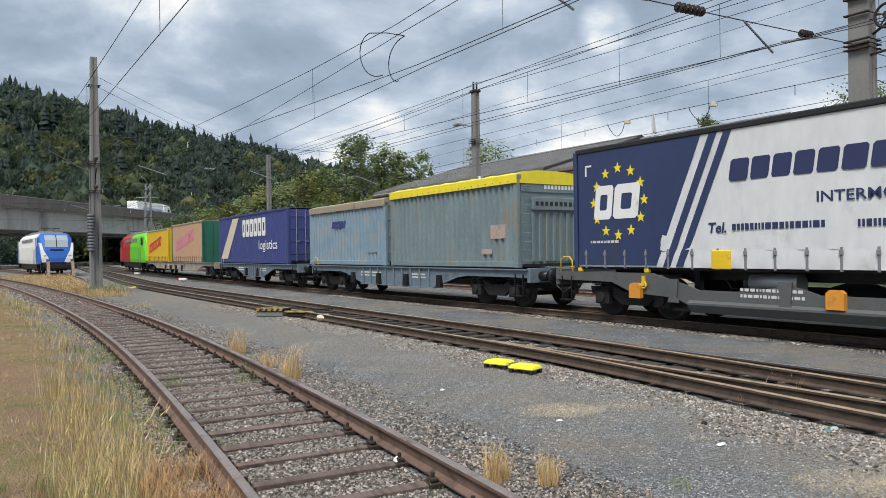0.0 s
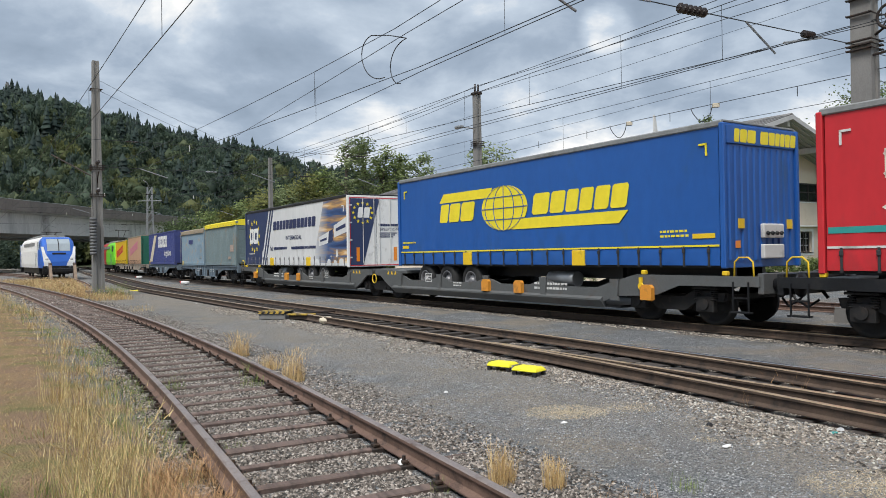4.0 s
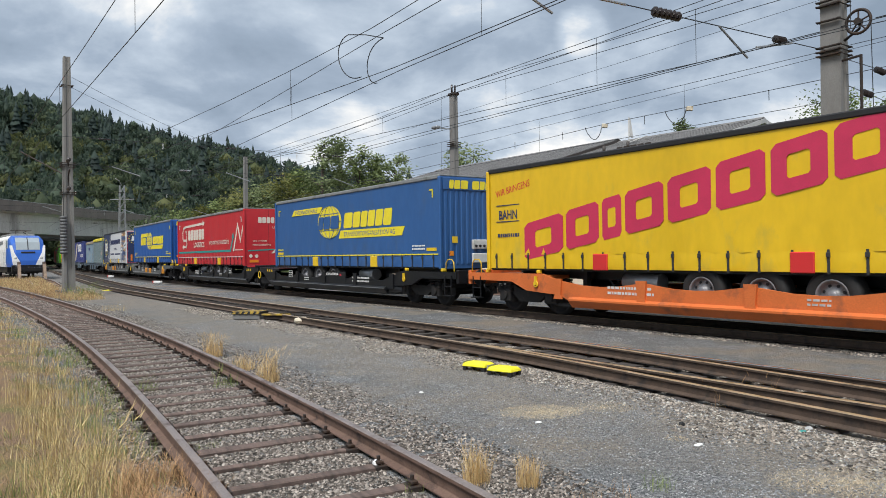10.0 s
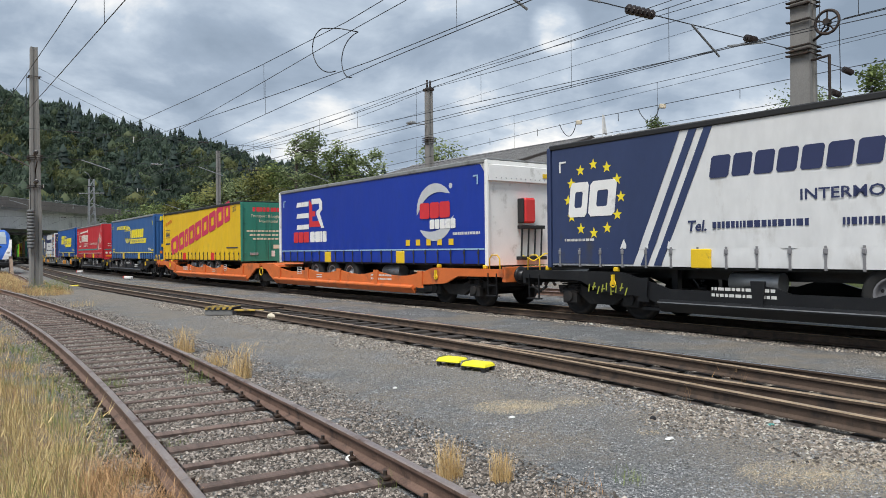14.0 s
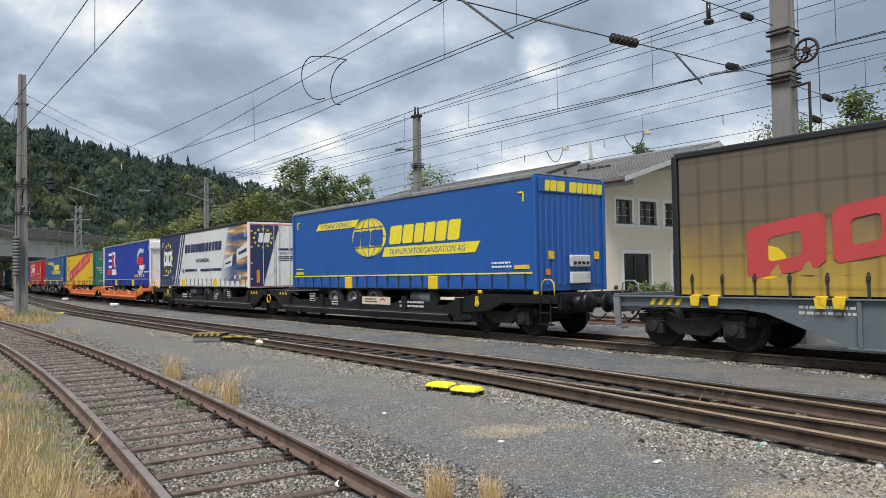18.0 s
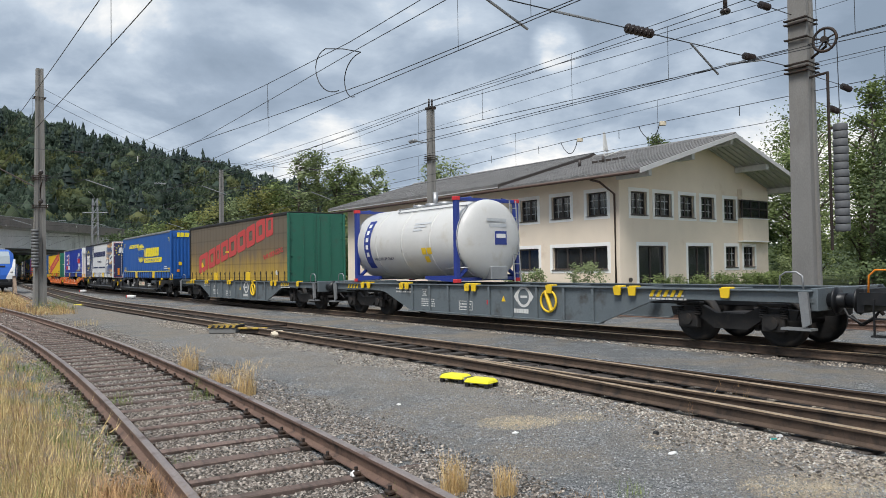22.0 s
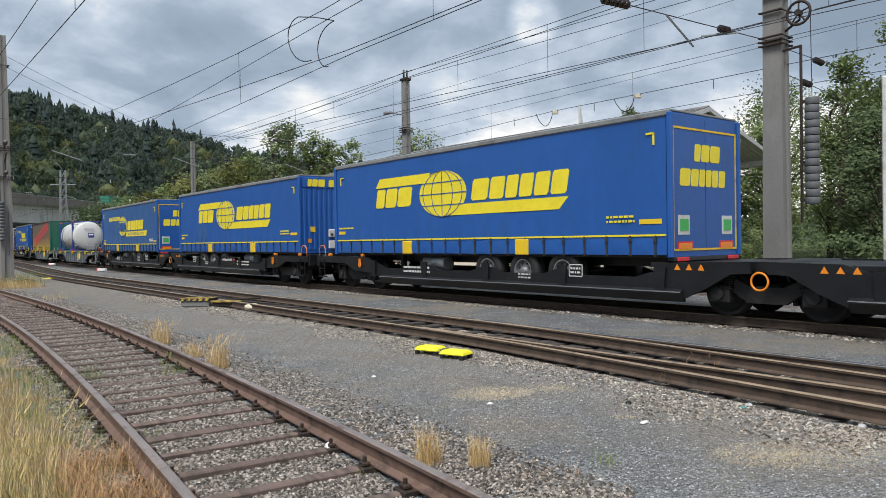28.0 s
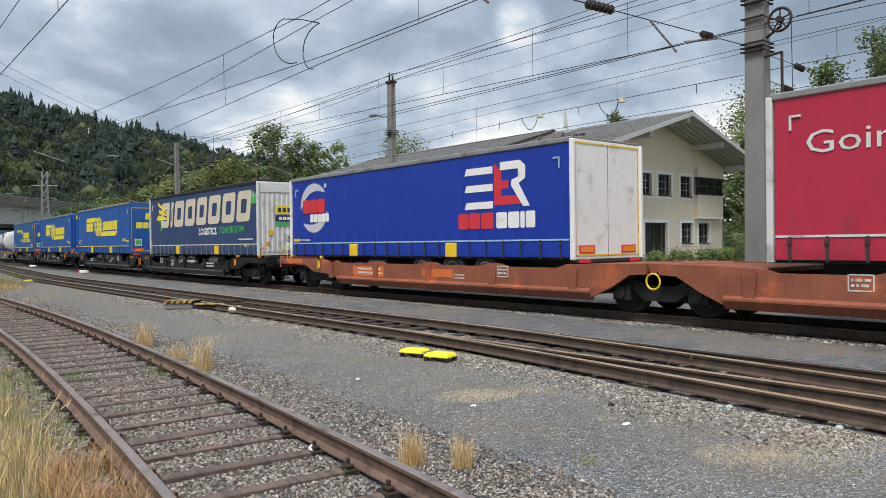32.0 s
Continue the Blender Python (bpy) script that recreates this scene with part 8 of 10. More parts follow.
    # roof: two sheets with overhang, purlins, barge boards; the rear part stands a little higher
    e0, e1 = -1.2, 2 * mid + 1.2
    for f0, f1, up_ in ((-2.2, 7.8, 0.0), (7.805, L + 1.0, 0.2)):
        for a, b in ((e0, mid), (mid, e1)):
            za, zb = slope(a) + up_, slope(b) + up_
            rf = part("roof_slope", prism(B(), [(a, za), (b, zb), (b, zb + 0.13), (a, za + 0.13)], f0, f1, "y"), "roof_sheet", t, "grey corrugated sheet roofing")
            n = int((f1 - f0) / 0.36)
            for i in range(n):
                y = f0 + (f1 - f0) * (i + 0.5) / n
                part("corrugation", prism(B(), [(a, za + 0.126), (b, zb + 0.126), (b, zb + 0.175), (a, za + 0.175)], y - 0.09, y + 0.09, "y"), "roof_sheet", rf)
            part("soffit", prism(B(), [(a, za - 0.06), (b, zb - 0.06), (b, zb - 0.004), (a, za - 0.004)], f0, f1, "y"), "soffit", t)
            part("barge_board", prism(B(), [(a, za - 0.1), (b, zb - 0.1), (b, zb + 0.14), (a, za + 0.14)], f0 - 0.06, f0 - 0.004, "y"), "soffit" if not up_ else "frame_dark", t)
        part("ridge_cap", prism(B(), [(mid - 0.3, slope(mid - 0.3) + up_ + 0.18), (mid, ridge + up_ + 0.18), (mid + 0.3, slope(mid + 0.3) + up_ + 0.18), (mid, ridge + up_ + 0.24)], f0, f1, "y"), "roof_sheet", t)
    for x in (-0.1, 3.6, mid, 11.1, G + 0.1):
        part("purlin", box(B(), x - 0.13, x + 0.13, -2.0, -0.004, slope(x) - 0.46, slope(x) - 0.12, 0.02), "beam_pale", t, "pale weathered roof beam")
    for i in range(6):
        y = -1.9 + 0.36 * i
        for a, b in ((e0 + 0.15, mid - 0.1), (mid + 0.1, e1 - 0.15)):
            part("rafter", prism(B(), [(a, slope(a) - 0.14), (b, slope(b) - 0.14), (b, slope(b) - 0.062), (a, slope(a) - 0.062)], y - 0.05, y + 0.05, "y"), "soffit", t)
    part("gutter", tube(B(), (e0 - 0.02, -2.2, slope(e0) - 0.02), (e0 - 0.02, L + 1.0, slope(e0) - 0.02), 0.085, seg=8), "downpipe", t)
    part("downpipe", pipe(B(), [(e0 + 0.05, 0.9, slope(e0) - 0.1), (-0.9, 0.5, E - 0.55), (-0.09, 0.22, E - 1.15), (-0.09, 0.22, 0.0)], 0.06, 8), "downpipe", t)
    part("floor_slab", box(B(), 0.3, G - 0.1, 0.3, L - 0.2, -0.25, 0.02), "concrete", t)
    for x in (0.75, 4.9, 8.95):
        part("wall_lamp", tube(B(), (x, -0.004, 0.95), (x, -0.09, 0.95), 0.11, seg=12), "frame_dark", t)
    for x, y in ((3.2, 3.6), (3.0, 5.2)):
        part("roof_vent", tube(B(), (x, y, slope(x) + 0.1), (x, y, slope(x) + 0.55), 0.09, seg=8), "frame_dark", t)
    for k in range(5):
        part("snow_guard", box(B(), 3.4, 3.46, 2.2 + 0.5 * k, 2.6 + 0.5 * k, slope(3.4) + 0.17, slope(3.4) + 0.3), "frame_dark", t)
    # aerials
    zt = slope(5.0)
    bm = tube(B(), (5.0, 5.0, zt), (5.0, 5.0, zt + 1.7), 0.03, seg=6)
    part("aerial_mast", bm, "offwhite", t)
    part("dish", prism(B(), [(5.0, zt + 0.7), (5.35, zt + 0.6), (5.12, zt + 1.7), (5.0, zt + 1.8)], 4.95, 5.05, "y"), "offwhite", t, "white aerial blade")
    part("aerial_arm", pipe(B(), [(5.0, 5.0, zt + 0.3), (6.2, 4.6, zt + 0.75)], 0.03), "offwhite", t)
    # planting along the foot of the walls
    rnd = random.Random(77)
    v, f = [], []
    for i in range(150):
        u = rnd.uniform(0.3, 14.5)
        leaf_cloud(v, f, at @ Vector((u, -1.3 + rnd.uniform(-0.3, 0.3), rnd.uniform(0.3, 1.05))), rnd.uniform(0.2, 0.34), 60, 0.06, rnd)
    tagged(raw("hedge", v, f, "leaf_green"), "low clipped green hedge along the building", "hedge", kind="stuff")
    for k, (u, w_, h_, r_) in enumerate(((-1.2, 1.2, 1.7, 0.75), (-1.4, 4.6, 1.4, 0.5), (-1.3, 6.4, 1.2, 0.4), (13.6, -1.6, 2.0, 0.45))):
        v, f = [], []
        for i in range(26):
            leaf_cloud(v, f, at @ Vector((u + rnd.uniform(-r_, r_), w_ + rnd.uniform(-r_, r_), h_ * rnd.random() ** 0.7)), 0.28, 55, 0.06, rnd)
        tagged(raw("bush", v, f, "leaf_pale"), "loose green bush by the building's wall", "bush", "bushes by the building")


# ---- trees ----
def leaf_cloud(verts, faces, centre, rad, count, size, rnd, squash=1.0):
    """Many small tilted leaf quads in a ragged clump."""
    for _ in range(count):
        while True:
            p = Vector((rnd.uniform(-1, 1), rnd.uniform(-1, 1), rnd.uniform(-1, 1)))
            if 0.15 < p.length < 1:
                break
        p = p * 1.25 * rnd.random() ** 0.4
        c = centre + Vector((p.x * rad, p.y * rad, p.z * rad * squash))
        u = Vector((rnd.uniform(-1, 1), rnd.uniform(-1, 1), rnd.uniform(-0.6, 0.6))).normalized()
        w = u.orthogonal().normalized()
        s = size * rnd.uniform(0.6, 1.4)
        b = len(verts)
        verts += [tuple(c - u * s), tuple(c + w * s * 0.55), tuple(c + u * s), tuple(c - w * s * 0.55)]
        faces.append((b, b + 1, b + 2, b + 3))


def broadleaf(x, y, h, spread, leaf, label, seed, clumps=26, per=90, size=0.22, low=0.25, slim=1.0):
    """Tapered trunk with limbs and a crown of leaf clumps with gaps."""
    rnd = random.Random(seed)
    t = thing("tree", label, "tree", "trees by the railway", pose(x, y, -0.05, 0, 0, rnd.uniform(0, 360)))
    bm = B()
    top = Vector((rnd.uniform(-0.3, 0.3), rnd.uniform(-0.3, 0.3), h * 0.86))
    pts = [Vector((0, 0, 0)), Vector((0.1, 0.05, h * 0.3)), top * 0.7, top]
    for i in range(3):
        r0, r1 = (h * 0.02 * (1 - i / 3.4), h * 0.02 * (1 - (i + 1) / 3.4))
        tube(bm, pts[i], pts[i + 1], r0, r1, 8, False)
    verts, faces = [], []
    for k in range(clumps):
        f = low + (1 - low) * (k + rnd.random()) / clumps
        a = rnd.uniform(0, 2 * math.pi)
        env = math.sin(math.pi * min(1, (f - low * 0.6) / (1.06 - low * 0.6))) ** 0.6
        r = spread * env * rnd.uniform(0.25, 1.0) * slim
        c = Vector((r * math.cos(a), r * math.sin(a), h * f * 0.97))
        base = Vector((0, 0, max(0.5, h * f - r * 0.8 - 0.4)))
        tube(bm, base, c, h * 0.006, h * 0.002, 5, False)
        leaf_cloud(verts, faces, c, spread * rnd.uniform(0.28, 0.52), per, size, rnd, 0.85)
    part("trunk", bm, "bark", t)
    raw("crown", verts, faces, leaf, t)
    return t


building()

# behind the train on the far side of the yard
TREES = [(-19.3, 98, 17.8, 2.6, "leaf_pale"), (-17, 98.5, 18.2, 3.0, "leaf_pale"), (-14.6, 99, 16.6, 3.0, "leaf_green"), (-12.6, 99.5, 15.6, 2.8, "leaf_green"), (-9.4, 99.5, 15.6, 3.2, "leaf_pale"),
         (-37, 96, 7.6, 3.6, "leaf_green"), (-34.4, 94, 8.2, 3.4, "leaf_yellow"), (-32, 95, 9.0, 3.4, "leaf_green"), (-29.6, 95.5, 10.2, 3.6, "leaf_yellow"), (-27, 96, 11.2, 3.6, "leaf_pale"),
         (-24.5, 97, 12.4, 3.8, "leaf_yellow"), (-22, 98, 13.4, 3.8, "leaf_green"), (-20, 93, 9.5, 3.4, "leaf_yellow"), (-15, 94, 9.0, 3.4, "leaf_yellow"), (-11, 95, 9.5, 3.4, "leaf_green"), (-42, 100, 7.0, 4.0, "leaf_dark"), (-48, 108, 7.0, 4.5, "leaf_dark"),
         (0.2, 84, 14.0, 3.6, "leaf_pale"), (31, 78, 15, 3.4, "leaf_pale"),
         (32, 62, 15, 4.0, "leaf_green"), (37, 58, 13.5, 4.0, "leaf_dark"), (30, 52, 12.5, 3.6, "leaf_green"), (35, 47, 14.5, 4.0, "leaf_pale"), (40, 50, 17, 4.6, "leaf_pale"),
         (28.5, 44, 9.5, 3.2, "leaf_dark"), (44, 58, 15, 4.6, "leaf_green"), (33, 68, 16, 4.4, "leaf_green"), (47, 50, 12, 4.4, "leaf_dark"), (38, 40, 9, 3.6, "leaf_green"), (52, 60, 16, 5, "leaf_green"), (30.5, 45.5, 15.4, 2.6, "leaf_pale"), (33.5, 45.5, 16.5, 3.0, "leaf_pale"), (28.3, 47.5, 13.7, 2.4, "leaf_green"), (34.5, 50, 15.5, 3.0, "leaf_green"), (20.4, 67, 13.9, 1.7, "leaf_pale"), (38, 44, 17, 3.4, "leaf_pale"), (19.6, 61, 10.2, 2.4, "leaf_dark"), (21.6, 58.5, 10.4, 2.6, "leaf_green"), (23.6, 55.5, 9.6, 2.4, "leaf_dark"), (25.6, 53, 10.0, 2.4, "leaf_green")]
for i, (x, y, h, sp, lf) in enumerate(TREES):
    nm = {"leaf_green": "green leafy tree beyond the tracks", "leaf_yellow": "yellowing leafy tree beyond the tracks", "leaf_dark": "dark green leafy tree beyond the tracks", "leaf_pale": "pale green airy birch beyond the tracks"}[lf]
    broadleaf(x, y, h, sp, M[lf], nm, 100 + i, per=190 if y < 70 else 120, size=0.13 if y < 70 else 0.2, low=0.1, clumps=30 if x > 24 else 36, slim=0.85 if x > 24 else 1.0)


def hedge():
    rnd = random.Random(8)
    w_, g_ = [], []
    v, f = [], []
    for i in range(240):
        s, n = rnd.uniform(-150, -52), rnd.uniform(30, 46)
        x, y = xy(s, n)
        leaf_cloud(v, f, Vector((x, y, rnd.uniform(0.5, 3.5))), rnd.uniform(1.0, 2.2), 130, 0.2, rnd)
    tagged(raw("scrub", v, f, "leaf_green"), "green scrub along the far side of the tracks", "scrub", kind="stuff")
    v, f = [], []
    for i in range(160):
        x, y = rnd.uniform(14, 60), rnd.uniform(60, 95)
        leaf_cloud(v, f, Vector((x + 8, y, rnd.uniform(0.5, 5.0))), rnd.uniform(1.0, 2.4), 130, 0.2, rnd)
    for i in range(70):
        u = rnd.uniform(0, 1)
        x, y = 24 + 24 * u, 40 - 6 * u + rnd.uniform(0, 5)
        leaf_cloud(v, f, Vector((x, y, rnd.uniform(0.3, 1.6))), rnd.uniform(0.5, 1.1), 80, 0.14, rnd)
    for i in range(90):
        a, b = rnd.uniform(-1.0, 9.0), rnd.uniform(29.0, 44.0)
        x, y = 9.0 + a * 0.743 - b * 0.669, 36.9 + a * 0.669 + b * 0.743
        leaf_cloud(v, f, Vector((x, y, rnd.uniform(0.5, 5.6))), rnd.uniform(0.9, 1.7), 130, 0.16, rnd)
    for i in range(420):
        x, y = rnd.uniform(-122, -108), rnd.uniform(10, 300)
        leaf_cloud(w_, g_, Vector((x, y, rnd.uniform(0.5, 8.5))), rnd.uniform(1.6, 3.0), 90, 0.36, rnd)
    tagged(raw("scrub", w_, g_, "leaf_far"), "dark trees in the shade behind the bridge", "scrub", kind="stuff")
    tagged(raw("scrub", v, f, "leaf_dark"), "dark bushes behind the building and mast", "scrub", kind="stuff")


hedge()


# ---- wooded hill ----
RIDGE = [(-60, 0.228), (-40, 0.212), (-35, 0.198), (-31, 0.188), (-24, 0.163), (-17, 0.136), (-13.5, 0.124), (-8, 0.105), (0, 0.08), (10, 0.045), (25, 0.04), (50, 0.04)]


def hill_point(az, d):
    """Height of the hillside at an azimuth (degrees, 0 ahead, positive right) and distance."""
    e = float(np.interp(az, [a for a, _ in RIDGE], [b for _, b in RIDGE]))
    top = e * 520 - 9
    k = min(1.0, max(0.0, (d - 210) / 310))
    k = k * k * (3 - 2 * k)
    bumpy = 8 * noise.noise((az * 0.12, d * 0.012, 1)) * k
    return top * k + bumpy if d < 520 else top + bumpy - (d - 520) * 0.12


def hill():
    verts, faces = [], []
    azs, ds = list(np.arange(-64, 52, 2.0)), [205, 240, 280, 320, 360, 400, 440, 480, 520, 580, 700]
    for a in azs:
        for d in ds:
            verts.append((d * math.sin(radians(a)), d * math.cos(radians(a)), hill_point(a, d) - 0.3))
    w = len(ds)
    for i in range(len(azs) - 1):
        for j in range(w - 1):
            k = i * w + j
            faces.append((k, k + w, k + w + 1, k + 1))
    M["forest_floor"] = mat("forest_floor", (0.05, 0.065, 0.035), 0.95, 0, 0.3, 0.05, 0.5, 0)
    tagged(raw("hill", verts, faces, "forest_floor", smooth=True), "steep dark wooded hillside", "hill", kind="structure")
    rnd = random.Random(17)
    # a few crowns, made once and repeated turned and scaled
    def crown(seed):
        r = random.Random(seed)
        V, F = [], []
        for k in range(3):
            bm = B()
            bmesh.ops.create_icosphere(bm, subdivisions=1, radius=1)
            c = Vector((r.uniform(-0.5, 0.5), r.uniform(-0.5, 0.5), (0.45, 0.7, 0.95)[k]))
            q = r.uniform(0.38, 0.6)
            b0 = len(V)
            for v in bm.verts:
                e = q * (1 + 0.55 * noise.noise(v.co * 2.3 + Vector((seed * 3.1, k, 0))) + r.uniform(-0.24, 0.24))
                V.append((c.x + v.co.x * e, c.y + v.co.y * e, c.z + v.co.z * e * 0.85))
            F += [tuple(b0 + v.index for v in f.verts) for f in bm.faces]
            bm.free()
        for k in range(380):
            d = Vector((r.uniform(-1, 1), r.uniform(-1, 1), r.uniform(-0.3, 1))).normalized()
            p = Vector((0, 0, 0.65)) + Vector((d.x * 0.95, d.y * 0.95, d.z * 0.75)) * r.uniform(0.7, 1.05) * (1 + 0.35 * noise.noise(d * 2.1 + Vector((seed, 0, 0))))
            u = Vector((r.uniform(-1, 1), r.uniform(-1, 1), r.uniform(-1, 1))) * 0.14
            w = Vector((r.uniform(-1, 1), r.uniform(-1, 1), r.uniform(-1, 1))) * 0.13
            b0 = len(V)
            V += [tuple(p + u), tuple(p + w), tuple(p - u - w)]
            F.append((b0, b0 + 1, b0 + 2))
        return np.array(V), np.array(F)
    def spruce(seed):
        r = random.Random(seed)
        V, F = [], []
        for k in range(7):
            z0, z1 = 0.06 + 0.125 * k, 0.34 + 0.115 * k if k < 6 else 1.0
            rr, m, b0 = 0.25 * (1 - 0.118 * k), 7, len(V)
            for j in range(m):
                a = 2 * math.pi * j / m + k * 1.3
                e = rr * r.uniform(0.6, 1.3)
                V.append((e * math.cos(a), e * math.sin(a), z0 + r.uniform(-0.03, 0.03)))
            V.append((r.uniform(-0.01, 0.01), 0, z1))
            F += [(b0 + j, b0 + (j + 1) % m, b0 + m) for j in range(m)]
        return np.array(V), np.array(F)
    crowns, spruces = [crown(i) for i in range(9)], [spruce(i) for i in range(7)]
    def wood(name_, label_, leaf, spots, kinds):
        VV, FF, n0 = [], [], 0
        for x, y, z, sx, sz in spots:
            V, F = rnd.choice(kinds)
            a = rnd.uniform(0, 6.3)
            c, s_ = math.cos(a) * sx, math.sin(a) * sx
            VV.append(np.column_stack((x + V[:, 0] * c - V[:, 1] * s_, y + V[:, 0] * s_ + V[:, 1] * c, z + V[:, 2] * sz)))
            FF.append(F + n0)
            n0 += len(V)
        V, F = np.concatenate(VV), np.concatenate(FF)
        me = bpy.data.meshes.new(name_)
        me.vertices.add(len(V))
        me.vertices.foreach_set("co", V.ravel())
        me.loops.add(F.size)
        me.loops.foreach_set("vertex_index", F.ravel().astype(np.int32))
        me.polygons.add(len(F))
        me.polygons.foreach_set("loop_start", np.arange(0, F.size, 3, dtype=np.int32))
        me.materials.append(M[leaf])
        me.update(calc_edges=True)
        tagged(new(name_, me), label_, "forest", kind="stuff")
    def spot(az, d, h, wide):
        return (d * math.sin(radians(az)), d * math.cos(radians(az)), hill_point(az, d) - 0.8, h * wide, h)
    sp = []
    while len(sp) < 3700:
        az, d = rnd.uniform(-48, 16), 528 - 230 * rnd.random() ** 1.9
        if noise.noise((az * 0.25, d * 0.02, 4)) < (-0.1 if d < 500 else -0.3):
            continue
        sp.append(spot(az, d, rnd.uniform(8.5, 14.5) * (1 + 0.45 * noise.noise((az * 0.9, d * 0.03, 9))) * rnd.choice((0.7, 0.85, 0.95, 1.2)), rnd.uniform(0.6, 0.95)))
    wood("forest", "dark spruce forest covering the upper hillside", "needle", sp, spruces)
    for leaf, count, nm, lo, hi in (("leaf_far", 1700, "dark broadleaf woods on the hillside", 225, 515), ("leaf_hill", 800, "lighter broadleaf woods on the hillside", 215, 440), ("leaf_olive", 420, "olive broadleaf woods on the lower hillside", 212, 400)):
        wood("forest", nm, leaf, [spot(rnd.uniform(-48, 16), lo + (hi - lo) * rnd.random() ** 1.6, rnd.uniform(5.0, 9.6), rnd.uniform(0.5, 0.75)) for i in range(count)], crowns)
    # a small chapel on the ridge
    az, d = -34.5, 505
    x, y, z = d * math.sin(radians(az)), d * math.cos(radians(az)), hill_point(az, d) + 1
    t = thing("chapel", "small white chapel on the wooded ridge", "chapel", "", pose(x, y, z))
    part("nave", box(B(), -4, 4, -3, 3, -9, 5), "wall_white", t)
    part("roof", prism(B(), [(-3.4, 5), (3.4, 5), (0, 9)], -4.2, 4.2, "x"), "roof_sheet", t)
    part("turret", prism(B(), [(-1, 7), (1, 7), (1, 11), (0, 14), (-1, 11)], -1, 1, "y"), "roof_sheet", t)


hill()

# ---- parked locomotive and its buffer posts ----
locomotive(0, 18.9, "white", "white", "parked blue and white electric locomotive on a stub track", False, pose(*xy(-82.5, n_loco(-82.5)), HEAD, 0, 0, -51.0), "parked", "loco_blue")

# ---- overhead line ----
def wire_run(name, label, fn, z_of, s0, s1, step=4.0, r=0.0085, off=0.0):
    """A wire along a track: n = fn(s) + off, height z_of(s)."""
    bm = B()
    n = max(2, int((s1 - s0) / step) + 1)
    pts = []
    for i in range(n):
        s = s0 + (s1 - s0) * i / (n - 1)
        pts.append((*xy(s, fn(s) + off), z_of(s)))
    pipe(bm, pts, r, 5)
    return bm


def catenary(label, fn, s0, s1, zc, zm, anchor, span=48.0, off=0.0, dropper=6.0, r=0.0085, low=0.55, first=2.0):
    """Contact wire, sagging messenger wire and droppers of one track."""
    t = thing("overhead_line", label, "overhead wire", "overhead lines")
    sag = lambda s: zm - low * (1 - (((s - anchor) / span) % 1.0 * 2 - 1) ** 2)
    part("contact_wire", wire_run("contact_wire", "", fn, lambda s: zc, s0, s1, 6.0, r, off), "wire", t)
    part("messenger_wire", wire_run("messenger_wire", "", fn, sag, s0, s1, 4.0, r, off), "wire", t)
    s = s0 + first
    while s < s1:
        x, y = xy(s, fn(s) + off)
        part("dropper", tube(B(), (x, y, zc), (x, y, sag(s)), 0.006, seg=4), "wire", t)
        s += dropper
    return t


catenary("thin dark overhead wires above the siding", lambda s: 2.9 - 0.00018 * (s + 20) ** 2, -120, 30, 5.7, 6.85, -9, dropper=9.5, low=0.15)
catenary("dark overhead wires above the switched track", lambda s: 8.0 - 0.088 * soft_ramp(-s - 10.5, 6) + 0.13 * soft_ramp(-s - 38, 12), -130, 30, 5.7, 7.12, -7.5, dropper=9.5, low=0.78, first=112.2)
catenary("dark overhead wires above the through track", lambda s: 8.08 + 0.052 * soft_ramp(-s - 9, 5), -130, 30, 5.7, 6.75, -9, dropper=9.5, low=0.13, first=110.2)
catenary("dark overhead wires above the main line", n_main, -330, 60, 5.9, 7.32, -7.5, dropper=7.0, low=0.16)
c_l = thing("overhead_line", "dark overhead wires converging on the main line", "overhead wire", "overhead lines")
into = lambda s: 13.6 + 0.113 * (s + 6)
part("contact_wire", wire_run("contact_wire", "", into, lambda s: 5.72, -40, -2), "wire", c_l)
part("messenger_wire", wire_run("messenger_wire", "", into, lambda s: 6.42 + 0.058 * (s + 17), -28, -2), "wire", c_l)
for s_ in (-20.5, -15.0, -9.5, -6.5):
    part("dropper", tube(B(), (*xy(s_, into(s_)), 5.72), (*xy(s_, into(s_)), 6.42 + 0.058 * (s_ + 17)), 0.006, seg=4), "wire", c_l)
catenary("dark overhead wires above the far line", n_back, -220, 60, 5.82, 7.24, -8.8, dropper=7.0, low=0.05)
o_l = thing("overhead_line", "single high wires above the far line", "overhead wire", "overhead lines")
part("wire", wire_run("wire", "", lambda s: n_back(s) - 0.1, lambda s: 8.56 + 0.018 * (s + 15), -120, 60, r=0.0065), "wire", o_l)
part("wire", wire_run("wire", "", lambda s: n_back(s) + 0.05, lambda s: 7.02 + 0.02 * (s + 15), -80, 60, r=0.0065), "wire", o_l)


def feeder_line():
    t = thing("feeder_line", "feeder wires on top of the slim masts", "overhead wire", "overhead lines")
    for dn, dz in ((-0.1, -0.14), (0.1, -0.42)):
        for a, b in ((-140, -61.3), (-61.3, -30.4), (-30.4, 40)):
            pts = []
            for i in range(9):
                u = i / 8
                s = a + (b - a) * u
                pts.append((*xy(s, 22.0 + dn), 10.5 + dz - 0.5 * 4 * u * (1 - u)))
            part("wire", pipe(B(), pts, 0.012, 5), "wire", t)


feeder_line()


